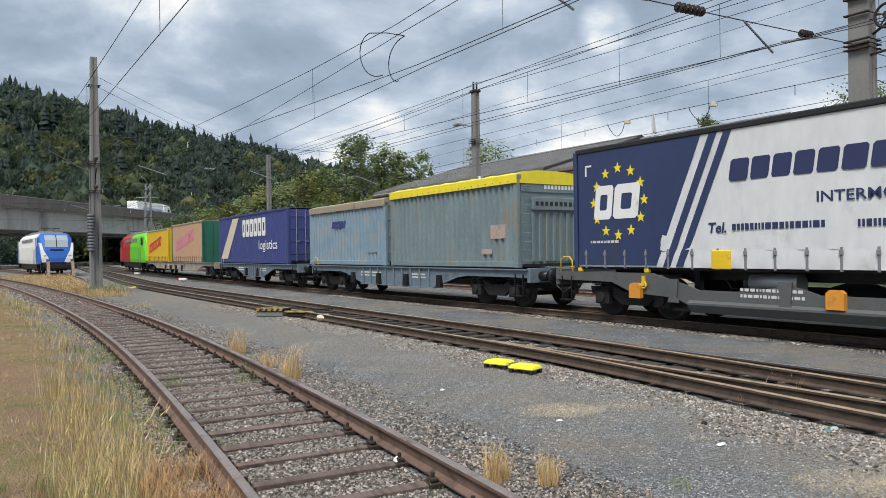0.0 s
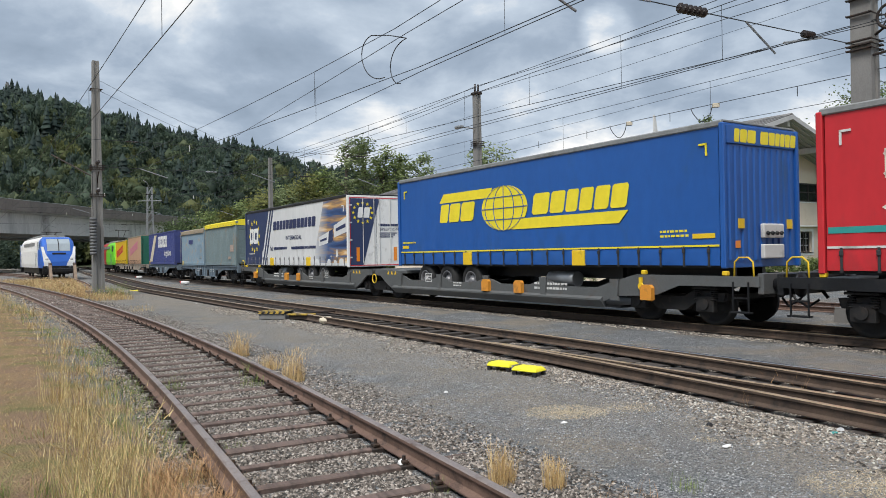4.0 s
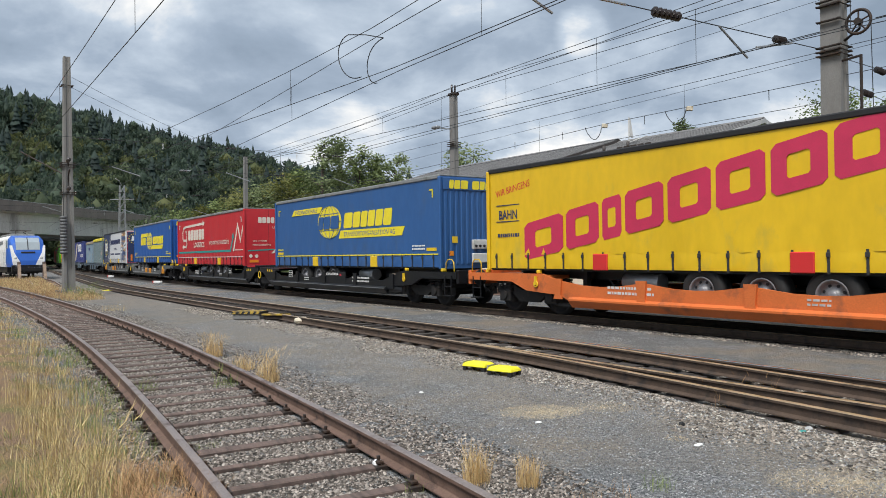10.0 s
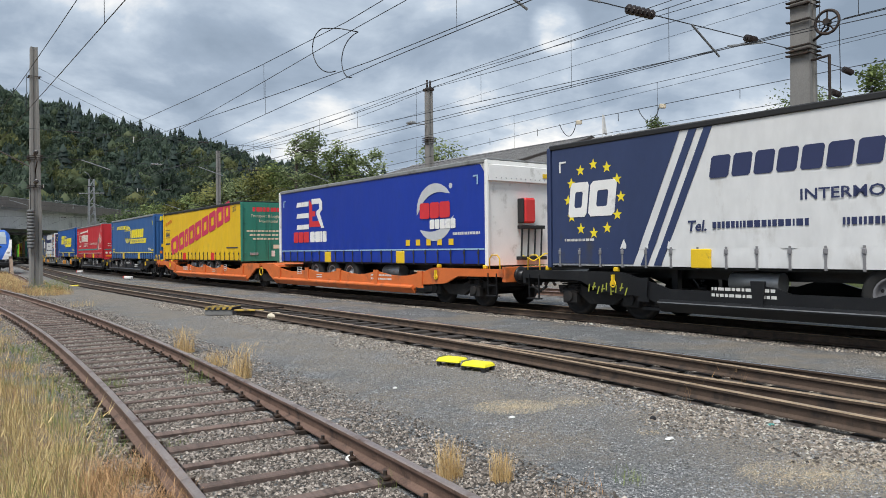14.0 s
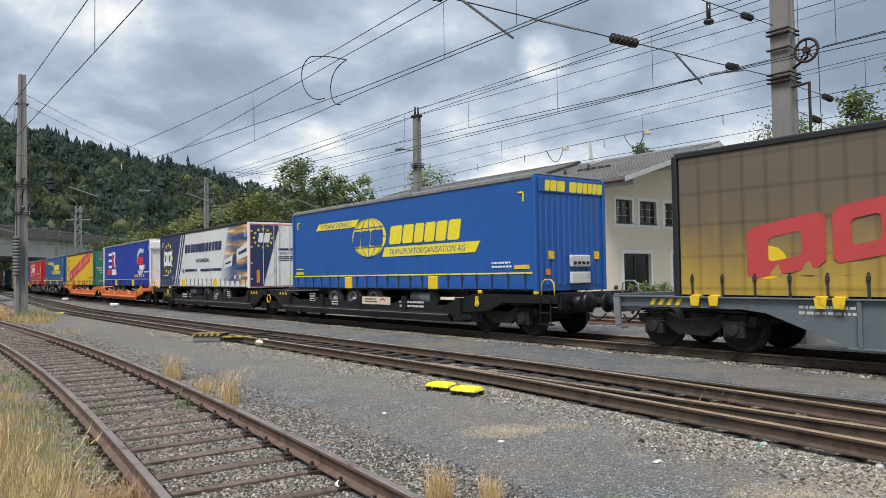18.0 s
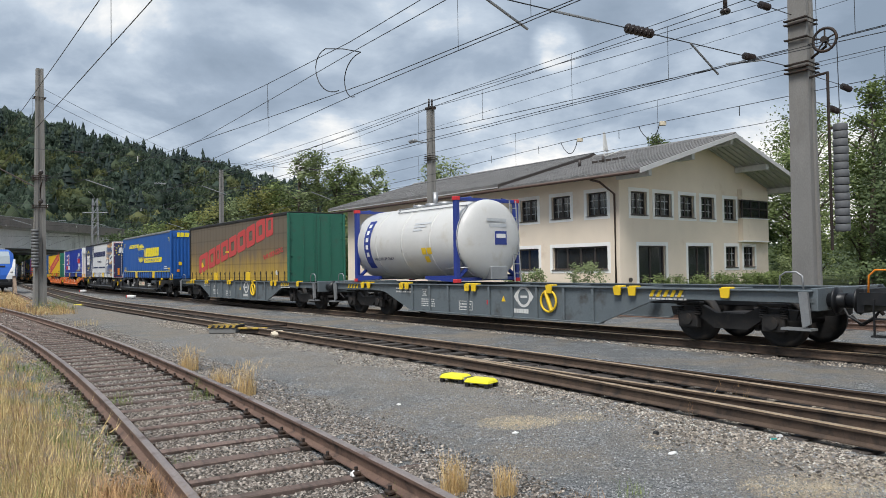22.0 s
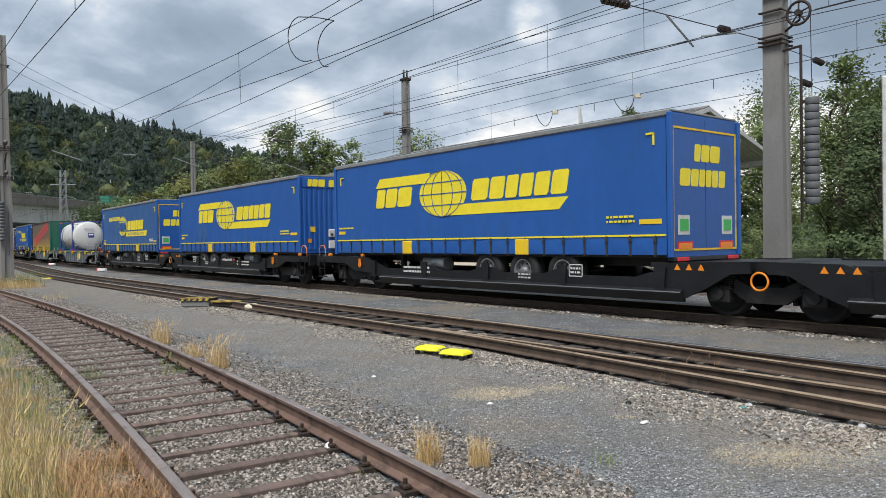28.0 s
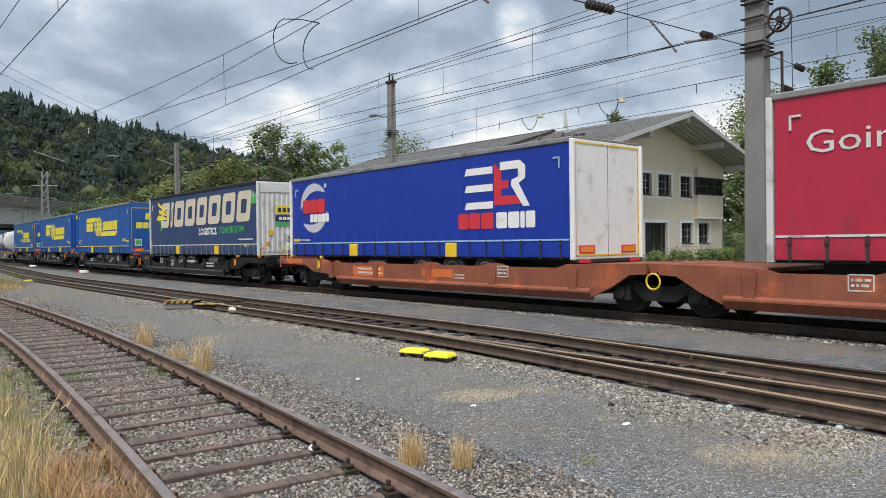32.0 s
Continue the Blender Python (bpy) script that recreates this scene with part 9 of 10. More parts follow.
def insulator(bm, p, q, r=0.075, n=6):
    """A ribbed insulator between two points."""
    p, q = Vector(p), Vector(q)
    d = (q - p).normalized()
    u = d.orthogonal().normalized()
    w = d.cross(u)
    rows = []
    for i in range(n):
        for f, k in ((0.0, 0.5), (0.35, 0.5), (0.45, 1.0), (0.65, 0.9), (0.8, 0.5)):
            c = p.lerp(q, (i + f) / n)
            rows.append([bm.verts.new(c + (u * math.cos(a) + w * math.sin(a)) * r * k) for a in [math.pi * j / 4 for j in range(8)]])
    rows.append([bm.verts.new(q + (u * math.cos(a) + w * math.sin(a)) * r * 0.5) for a in [math.pi * j / 4 for j in range(8)]])
    for A, C in zip(rows[:-1], rows[1:]):
        for j in range(8):
            bm.faces.new((A[j], A[(j + 1) % 8], C[(j + 1) % 8], C[j]))
    bm.faces.new(rows[0][::-1])
    bm.faces.new(rows[-1])


def cross_span():
    """Span wires from the near mast over the tracks, with insulators and registration arms."""
    t = thing("span_wire", "cross-span wire with brown insulators and steady arms", "overhead wire", "overhead lines")
    sm = -8.8
    P = lambda n, z, s=sm: (*xy(s, n), z)
    part("wire", tube(B(), P(17.1, 6.41), P(-6, 5.7), 0.011, seg=6), "wire", t)
    part("wire", tube(B(), P(17.1, 7.68), P(-6, 7.3), 0.011, seg=6), "wire", t)
    for n0, n1, z0, z1 in ((10.95, 11.75, 6.215, 6.245), (15.0, 15.4, 6.345, 6.36), (6.3, 6.9, 6.07, 6.09)):
        bm = B()
        insulator(bm, P(n0, z0), P(n1, z1), 0.1 if n1 - n0 > 0.5 else 0.085)
        part("insulator", bm, "porcelain", t)
    for n0, n1 in ((15.7, 16.1),):
        bm = B()
        insulator(bm, P(n0, 7.645), P(n1, 7.652), 0.085)
        part("insulator", bm, "porcelain", t)
    for a, b in (((7.3, 6.12), (8.4, 5.72)), ((8.9, 6.15), (10.2, 6.2)), ((13.0, 6.28), (13.97, 5.78)), ((14.3, 6.05), (15.7, 6.36))):
        part("steady_arm", tube(B(), P(*a), P(*b), 0.024, seg=6), "galv", t)
    bm = B()
    tube(bm, P(14.3, 7.63), P(14.3, 7.25), 0.05, seg=8)
    ring(bm, P(14.3, 7.2), 0.07, 0.05, "z", 12, 6)
    part("hanger", bm, "porcelain", t)
    # beyond the mast, to the far tracks
    part("wire", tube(B(), P(17.7, 6.35), P(34, 6.1), 0.0095, seg=6), "wire", t)
    part("wire", tube(B(), P(17.7, 5.75), P(24, 5.2), 0.0095, seg=6), "wire", t)
    for n0, z0 in ((18.9, 5.64), (19.6, 6.3)):
        bm = B()
        insulator(bm, P(n0, z0), P(n0 + 0.45, z0 - 0.03), 0.085)
        part("insulator", bm, "porcelain", t)


cross_span()


def tensioner():
    """Wheel tensioner with a column of weights on the near mast."""
    t = thing("wire_tensioner", "rusty tensioning wheel with hanging grey weight stack", "tensioner", "", pose(*xy(-8.15, 17.4), 0, 0, 0, -53.3))
    bm = ring(B(), (0, -0.05, 6.95), 0.27, 0.035, "y", 26, 6)
    for k in range(5):
        a = 2 * math.pi * k / 5 + 0.3
        tube(bm, (0, -0.05, 6.95), (0.27 * math.cos(a), -0.05, 6.95 + 0.27 * math.sin(a)), 0.02, seg=5)
    tube(bm, (0, -0.12, 6.95), (0, 0.02, 6.95), 0.08, seg=10)
    part("wheel", bm, "iron", t)
    part("bracket", pipe(B(), [(-0.35, 0, 6.6), (0.0, 0, 6.8), (0, 0, 6.95)], 0.03), "iron", t)
    part("guide_rod", tube(B(), (0.02, 0, 2.0), (0.02, 0, 6.2), 0.035, seg=6), "iron", t)
    part("guide_arm", tube(B(), (-0.4, 0, 6.15), (0.02, 0, 6.18), 0.03, seg=6), "iron", t)
    part("rope", tube(B(), (0.27, -0.05, 6.95), (0.27, 0, 4.95), 0.0095, seg=5), "wire", t)
    me = mesh_of(lathe(B(), [(0.03, 0.0), (0.06, 0.0), (0.06, 0.012), (0.152, 0.012), (0.158, 0.02), (0.158, 0.165), (0.152, 0.174), (0.03, 0.174)], axis="z", seg=18), "weight", "galv_dull")
    for k in range(14):
        part("weight", me, None, t, at=pose(0.27 + 0.006 * math.sin(k * 2.1), 0, 2.42 + 0.179 * k))
    for k in (0, 5, 13):
        part("weight_clamp", box(B(), 0.0, 0.3, -0.03, 0.03, 2.5 + 0.179 * k, 2.56 + 0.179 * k), "iron", t)


M["galv_dull"] = mat("galv_dull", (0.13, 0.135, 0.14), 0.7, 0.2, 0.15, 4, 40)
tensioner()
# wires that the wheel holds
t_w = thing("tension_wire", "tension wire running to the wheel of the mast", "overhead wire", "overhead lines")
part("wire", tube(B(), (*xy(-8.4, 17.4), 6.95), (*xy(-60, 13.9), 6.2), 0.011, seg=5), "wire", t_w)
part("wire", tube(B(), (*xy(-7.8, 17.4), 6.95), (*xy(40, 19.0), 7.6), 0.011, seg=5), "wire", t_w)


def jumper():
    """Looped jumper cables between messenger and contact wires."""
    t = thing("jumper_cable", "looping jumper cables between the overhead wires", "cable", "overhead lines")
    for n0, s0, z0, s1, bulge in ((7.75, -14.8, 6.79, -14.2, 0.75), (8.33, -14.2, 6.66, -14.5, 0.62)):
        pts = []
        for i in range(15):
            u = i / 14
            pts.append((*xy(s0 + (s1 - s0) * u - bulge * math.sin(math.pi * u ** 0.9), n0), z0 + (5.7 - z0) * (1 - math.cos(math.pi * u)) / 2))
        part("cable", pipe(B(), pts, 0.012, 5), "wire", t)
    part("cable", pipe(B(), [(*xy(-14.8, 7.75), 6.79), (*xy(-14.5, 8.04), 6.76), (*xy(-14.2, 8.33), 6.66)], 0.012, 5), "wire", t)


jumper()


def far_fittings():
    """Insulated cross-spans at the left mast and further along the line."""
    for sm, n0, n1, base in ((-38.0, 4.6, 24, 6.2), (-66.0, 3.0, 26, 6.0), (-95.0, 2.0, 28, 6.0)):
        t = thing("span_wire", "distant cross-span with white and brown insulators", "overhead wire", "overhead lines")
        for z in (base, base + 1.3):
            part("wire", tube(B(), (*xy(sm, n0), z), (*xy(sm, n1), z), 0.01, seg=5), "wire", t)
        for n in (6.4, 10.2, 12.6, 15.3, 18.8, 21.4):
            bm = B()
            insulator(bm, (*xy(sm, n), base + (1.3 if n in (6.4, 12.6, 18.8) else 0)), (*xy(sm, n + 0.55), base + (1.3 if n in (6.4, 12.6, 18.8) else 0)), 0.055, 4)
            part("insulator", bm, "porcelain" if n != 10.2 else "galv", t)
        for n in (8.3, 13.9, 20.2):
            part("steady_arm", tube(B(), (*xy(sm, n - 1.3), base), (*xy(sm, n), base - 0.4), 0.025, seg=5), "galv", t)
        for n in (9.4, 16.6):
            bm = B()
            insulator(bm, (*xy(sm, n), base + 1.0), (*xy(sm, n), base + 1.3), 0.035, 4)
            part("hanger", bm, "offwhite", t)


far_fittings()
# arms and weights on the left mast
bm = B()
tube(bm, (0.25, 0, 6.2), (1.6, -0.2, 6.25), 0.035, seg=6)
tube(bm, (0.25, 0, 4.9), (1.5, -0.2, 4.95), 0.035, seg=6)
pipe(bm, [(1.0, -0.1, 4.9), (0.9, -0.1, 5.6), (1.3, -0.1, 5.9)], 0.03)
part("arm", bm, "iron", mast_left)
for z in (6.25, 4.95):
    bm = B()
    insulator(bm, (1.6, -0.2, z), (2.3, -0.25, z), 0.09, 5)
    part("insulator", bm, "porcelain", mast_left)
bm = B()
tube(bm, (-0.3, 0, 5.75), (-3.6, -1.6, 7.2), 0.035, seg=6)
part("stay_rod", bm, "iron", mast_left)
for k in range(12):
    part("weight", tube(B(), (0.42, -0.25, 2.0 + 0.15 * k), (0.42, -0.25, 2.13 + 0.15 * k), 0.16, seg=14), "galv_dull", mast_left)
part("rope", tube(B(), (0.42, -0.25, 3.7), (0.42, -0.25, 6.0), 0.015, seg=5), "wire", mast_left)
part("base_block", prism(B(), [(-0.55, -0.1), (0.55, -0.1), (0.5, 0.28), (-0.5, 0.28)], -0.5, 0.5, "y"), "concrete", mast_left)
part("base_block", prism(B(), [(-0.6, -0.1), (0.6, -0.1), (0.55, 0.35), (-0.55, 0.35)], -0.5, 0.5, "y"), "concrete", mast_near)


def feeder_cable():
    """A thin cable behind the train, with two small pale terminal boxes and hanging loops."""
    t = thing("feeder_cable", "thin dark cable with two small pale boxes and hanging loops", "cable")
    part("wire", pipe(B(), [(*xy(-60, 17.6), 4.9), (*xy(-24, 17.6), 5.6), (*xy(-16.1, 17.6), 5.85), (*xy(20, 17.6), 5.86)], 0.009, 5), "wire", t)
    for s in (-16.1, -12.9):
        part("terminal_box", box(B(), *[v for p in zip((xy(s, 17.6)[0] - 0.09, xy(s, 17.6)[1] - 0.06), (xy(s, 17.6)[0] + 0.09, xy(s, 17.6)[1] + 0.06)) for v in p], 5.74, 5.86, 0.01), "mark_cream", t)
        pts = [(*xy(s - 0.1 - 0.75 * k / 11, 17.6), 5.86 - 0.55 * math.sin(math.pi * k / 11) ** 0.7 * (1 - 0.4 * k / 11)) for k in range(12)]
        part("cable_loop", pipe(B(), pts, 0.012, 5), "wire", t)
    for s in (-20.5, -18.0, -14.5, -10.5):
        part("hanger", tube(B(), (*xy(s, 17.6), 5.86), (*xy(s, 17.6), 5.6), 0.01, seg=5), "wire", t)


feeder_cable()


def head_span():
    """Two thin wires between the heads of the old mast and the far mast."""
    t = thing("head_wire", "thin dark wires between two mast heads", "overhead wire", "overhead lines")
    for z0, z1, o in ((10.5, 10.35, 0.1), (10.1, 10.0, -0.1)):
        pts = [(-18.95 + o - 0.05 * k / 8, 34.1 + 28.2 * k / 8, z0 + (z1 - z0) * k / 8 - 1.2 * (k / 8) * (1 - k / 8)) for k in range(9)]
        part("wire", pipe(B(), pts, 0.009, 5), "wire", t)


head_span()

# ---- yard: ballast, grass, small things ----
def stones(name, label, spots, lo, hi, material, seed, flatness=0.65):
    """Loose angular stones, each a squashed angular lump: one object."""
    rnd = random.Random(seed)
    v, f = [], []
    quad = [(0, 1, 2), (0, 2, 3), (0, 3, 4), (0, 4, 1)]
    for x, y, z in spots:
        r = rnd.uniform(lo, hi)
        a0 = rnd.uniform(0, 6.3)
        b = len(v)
        tx, ty = rnd.uniform(-0.4, 0.4), rnd.uniform(-0.4, 0.4)
        v.append((x + tx * r * 0.5, y + ty * r * 0.5, z + r * flatness * rnd.uniform(0.7, 1.2)))
        for k in range(4):
            a = a0 + k * math.pi / 2 + rnd.uniform(-0.35, 0.35)
            q = r * rnd.uniform(0.7, 1.25)
            v.append((x + q * math.cos(a), y + q * math.sin(a), z + r * rnd.uniform(-0.3, 0.15)))
        f += [(b + i, b + j, b + k) for i, j, k in quad]
    return tagged(raw(name, v, f, material), label, "gravel", kind="stuff")


def stone_material(name, a, b, c):
    m = bpy.data.materials.new(name)
    m.use_nodes = True
    nt, li = m.node_tree.nodes, m.node_tree.links
    bs = nt["Principled BSDF"]
    bs.inputs["Roughness"].default_value = 0.9
    g = nt.new("ShaderNodeNewGeometry")
    r = nt.new("ShaderNodeValToRGB")
    ramp(r, [(0.0, a), (0.55, b), (0.92, c), (1.0, tuple(min(0.55, k * 1.5) for k in c))])
    li.new(g.outputs["Random Per Island"], r.inputs[0])
    li.new(r.outputs[0], bs.inputs["Base Color"])
    return m


M["ballast"] = stone_material("ballast", (0.022, 0.019, 0.016), (0.155, 0.132, 0.112), (0.37, 0.33, 0.29))
M["ballast_pale"] = stone_material("ballast_pale", (0.035, 0.03, 0.025), (0.22, 0.188, 0.154), (0.45, 0.395, 0.33))
M["grit"] = stone_material("grit", (0.075, 0.08, 0.085), (0.215, 0.223, 0.228), (0.36, 0.365, 0.365))


def scatter():
    rnd = random.Random(3)
    sp = []
    # between and beside the rails of the siding
    while len(sp) < 95000:
        s = -3.0 - 30 * rnd.random() ** 1.9
        n = n_siding(s) + rnd.uniform(-1.15, 1.9)
        d = abs(n - n_siding(s))
        if d > 1.0 and rnd.random() < (d - 1.0) * 1.05:
            continue
        if 0.66 < d < 0.85:
            continue
        x, y = xy(s, n)
        # sleepers stay partly clear
        m = (s + 95 - 0.3) % 0.62
        if d < 1.25 and min(m, 0.62 - m) < 0.05 + 0.02 * math.sin(s * 9 + n * 5) and rnd.random() < 0.9:
            continue
        sp.append((x, y, height(x, y) + 0.008))
    stones("ballast_stones", "grey-brown broken stone ballast in the siding", sp, 0.008, 0.022, "ballast", 4)
    sp = []
    while len(sp) < 9000:
        s = rnd.uniform(-75, -30)
        x, y = xy(s, n_siding(s) + rnd.uniform(-1.3, 1.4))
        sp.append((x, y, height(x, y) + 0.008))
    stones("ballast_stones", "grey-brown broken stone ballast in the siding", sp, 0.03, 0.06, "ballast", 8)
    sp = []
    while len(sp) < 38000:
        s = -2.4 - 24 * rnd.random() ** 1.4
        n = rnd.uniform(4.8, 10.0)
        e = n_turn(s) - 0.85 - n
        if e > 0 and rnd.random() < e * 0.85 + 0.45 * noise.noise((s * 0.8, n * 0.8, 5)):
            continue
        if s < -11.5 and n > n_turn(s) - 0.95 and rnd.random() < 0.75 or min(abs(n - n_turn(s) - o) for o in (-0.753, 0.753)) < 0.1 or min(abs(n - 8.64 - o) for o in (-0.753, 0.753)) < 0.1:
            continue
        m = (s + 110 - 0.3) % 0.62
        if n > n_turn(s) - 1.1 and min(m, 0.62 - m) < 0.12 and rnd.random() < 0.9:
            continue
        x, y = xy(s, n)
        sp.append((x, y, height(x, y) + 0.004))
    stones("ballast_stones", "pale broken stone along the turnout rails", sp, 0.010, 0.025, "ballast_pale", 5)
    sp = []
    while len(sp) < 80000:
        s = -2.0 - 18 * rnd.random() ** 1.5
        n = rnd.uniform(2.6, 7.4)
        x, y = xy(s, n)
        if noise.noise((x * 0.7, y * 0.7, 9)) > -0.1 and rnd.random() < 0.5:
            continue
        sp.append((x, y, height(x, y) + 0.002))
    stones("loose_grit", "scattered grey grit on the yard", sp, 0.004, 0.012, "grit", 6)
    sp = []
    while len(sp) < 6000:
        s = -2.0 - 26 * rnd.random()
        n = n_main(s) - rnd.uniform(0.85, 1.5)
        x, y = xy(s, n)
        sp.append((x, y, height(x, y) + 0.002))
    stones("ballast_stones", "light stones along the main line rail", sp, 0.012, 0.03, "ballast_pale", 7)


scatter()


def blade_material(name, stops):
    m = bpy.data.materials.new(name)
    m.use_nodes = True
    nt, li = m.node_tree.nodes, m.node_tree.links
    bs = nt["Principled BSDF"]
    bs.inputs["Roughness"].default_value = 0.75
    g = nt.new("ShaderNodeNewGeometry")
    r = nt.new("ShaderNodeValToRGB")
    ramp(r, stops)
    li.new(g.outputs["Random Per Island"], r.inputs[0])
    li.new(r.outputs[0], bs.inputs["Base Color"])
    return m


M["straw"] = blade_material("straw", [(0.0, (0.2, 0.13, 0.05)), (0.5, (0.56, 0.41, 0.17)), (1.0, (0.78, 0.64, 0.34))])
M["straw_brown"] = blade_material("straw_brown", [(0.0, (0.16, 0.1, 0.055)), (0.5, (0.44, 0.25, 0.115)), (1.0, (0.64, 0.41, 0.2))])
M["straw_gold"] = blade_material("straw_gold", [(0.0, (0.38, 0.23, 0.09)), (0.5, (0.64, 0.45, 0.2)), (1.0, (0.78, 0.61, 0.34))])
M["straw_pale"] = blade_material("straw_pale", [(0.0, (0.34, 0.26, 0.16)), (0.5, (0.62, 0.5, 0.32)), (1.0, (0.8, 0.69, 0.5))])
M["blade_green"] = blade_material("blade_green", [(0.0, (0.05, 0.085, 0.015)), (0.5, (0.14, 0.21, 0.04)), (1.0, (0.32, 0.36, 0.11))])


def blades(name, label, spots, material, seed, category="grass"):
    """Bent grass blades: x, y, z, height, lean. One object."""
    rnd = random.Random(seed)
    v, f = [], []
    for x, y, z, h, lean in spots:
        a = rnd.uniform(0, 6.3)
        w = rnd.uniform(0.0008, 0.0019) * (1 + 0.06 * max(0.0, math.hypot(x, y) - 6))
        lx, ly = lean * h * math.cos(a), lean * h * math.sin(a)
        px, py = -math.sin(a) * w, math.cos(a) * w
        a2 = a + rnd.uniform(-0.8, 0.8)
        b = len(v)
        v += [(x - px, y - py, z), (x + px, y + py, z), (x + lx * 0.35 + px * 0.8, y + ly * 0.35 + py * 0.8, z + h * 0.6), (x + lx * 0.35 - px * 0.8, y + ly * 0.35 - py * 0.8, z + h * 0.6),
              (x + lx * 0.8 + 0.1 * h * math.cos(a2), y + ly * 0.8 + 0.1 * h * math.sin(a2), z + h * 0.98)]
        f += [(b, b + 1, b + 2, b + 3), (b + 3, b + 2, b + 4)]
        if h > 0.35 and rnd.random() < 0.7:
            c = len(v)
            ex, ey, ez = v[b + 4]
            v += [(ex - px * 1.5, ey - py * 1.5, ez - 0.06), (ex + px * 1.5, ey + py * 1.5, ez - 0.05), (ex + 0.25 * lx, ey + 0.25 * ly, ez + 0.03)]
            f.append((c, c + 1, c + 2))
    return tagged(raw(name, v, f, material), label, category, kind="stuff")


def verge():
    rnd = random.Random(12)
    dry, green, brown = [], [], []
    def edge(s):
        return n_siding(s) - 1.15
    for i in range(130000):
        s = -2.4 - 30 * rnd.random() ** 1.9
        n = edge(s) - 5.2 * rnd.random() ** 1.2 + 0.15
        x, y = xy(s, n)
        z = height(x, y) - 0.006
        out = edge(s) - n
        clump = noise.noise((x * 1.6, y * 1.6, 2)) + 0.6 * noise.noise((x * 4.2, y * 4.2, 5))
        fresh = noise.noise((x * 0.75, y * 0.75, 21)) + 0.4 * noise.noise((x * 2.4, y * 2.4, 8))
        fresh += 0.16 * max(0.0, min(1.0, (s + 7.5) / 2))
        tall = max(0.0, 1 - abs(out - 0.5) / 0.5)
        if out > 0.9 and noise.noise((x * 0.5, y * 0.5, 77)) > -0.16:
            if rnd.random() < 0.7:
                (brown if rnd.random() < 0.75 else dry).append((x, y, z, rnd.uniform(0.01, 0.04), rnd.uniform(1.2, 5.0)))
            continue
        # matted flat stalks nearly everywhere
        if rnd.random() < 0.36:
            (brown if rnd.random() < 0.6 + 0.25 * (out > 1.5) else dry).append((x, y, z, rnd.uniform(0.012, 0.045), rnd.uniform(1.2, 5.0)))
            continue
        if clump < (0.38 if out > 1.3 else 0.2) and rnd.random() < 0.95:
            continue
        h = rnd.uniform(0.03, 0.1) + tall * rnd.uniform(0.0, 0.36) * (1 if clump > 0.1 else 0.3)
        if fresh > 0.04 and rnd.random() < 0.85:
            green.append((x, y, z, h * 0.75, rnd.uniform(0.3, 1.3)))
        elif rnd.random() < 0.75:
            dry.append((x, y, z, h, rnd.uniform(0.1, 0.9)))
        else:
            brown.append((x, y, z, h * 0.8, rnd.uniform(0.2, 1.0)))
    # tall stalks in bunches along the rail
    for i in range(70):
        s = -2.7 - 8 * rnd.random() ** 1.4
        n = edge(s) - 0.2 - 0.6 * rnd.random()
        top, lean = rnd.uniform(0.25, 0.6), rnd.uniform(0.15, 0.7)
        for k in range(rnd.randint(12, 42)):
            x, y = xy(s + rnd.gauss(0, 0.09), n + rnd.gauss(0, 0.09))
            dry.append((x, y, height(x, y), top * rnd.uniform(0.5, 1.1), lean * rnd.uniform(0.4, 1.2)))
    # fresh green close to the camera
    for i in range(15000):
        s, n = rnd.uniform(-6.4, -3.0), rnd.uniform(-1.9, 0.5)
        x, y = xy(s, n)
        if noise.noise((x * 1.8, y * 1.8, 31)) > 0.02:
            green.append((x, y, height(x, y), rnd.uniform(0.05, 0.26), rnd.uniform(0.3, 1.2)))
    # grey-green strip and rusty weeds right beside the rail
    for i in range(3800):
        s = -3.0 - 13 * rnd.random()
        n = edge(s) + rnd.uniform(-0.3, 0.28)
        x, y = xy(s, n)
        if noise.noise((x * 1.3, y * 1.3, 41)) > -0.1:
            green.append((x, y, height(x, y), rnd.uniform(0.03, 0.15), rnd.uniform(0.3, 1.2)))
    for i in range(6500):
        s = rnd.uniform(-6.2, -3.0)
        n = edge(s) + 0.05 + rnd.uniform(-0.3, 0.28)
        x, y = xy(s, n)
        if noise.noise((x * 2, y * 2, 51)) > -0.15:
            brown.append((x, y, height(x, y), rnd.uniform(0.06, 0.26), rnd.uniform(0.4, 1.6)))
    # far verge and the weedy islands
    for i in range(14000):
        s = rnd.uniform(-95, -30)
        n = n_siding(s) - 1.4 - 9 * rnd.random()
        x, y = xy(s, n)
        (dry if rnd.random() < 0.8 else green).append((x, y, -0.02, rnd.uniform(0.15, 0.5), rnd.uniform(0.2, 0.8)))
    for i in range(16000):
        s = rnd.uniform(-73, -34)
        lo, hi = n_siding(s) + 1.3, n_turn(s) - 3.2 if s < -44 else 6.2 - 0.02 * (s + 44)
        if hi <= lo:
            continue
        n = rnd.uniform(lo, hi)
        if s > -38 and n < 4.3:
            continue
        x, y = xy(s, n)
        (dry if rnd.random() < 0.6 else brown).append((x, y, -0.02, rnd.uniform(0.12, 0.38), rnd.uniform(0.1, 0.8)))
    blades("dry_grass", "tall dry straw-coloured grass along the siding", dry, "straw", 13)
    blades("green_grass", "fresh green grass patches in the verge", green, "blade_green", 14)
    blades("brown_weeds", "rusty brown withered weeds by the rail", brown, "straw_brown", 15)


verge()


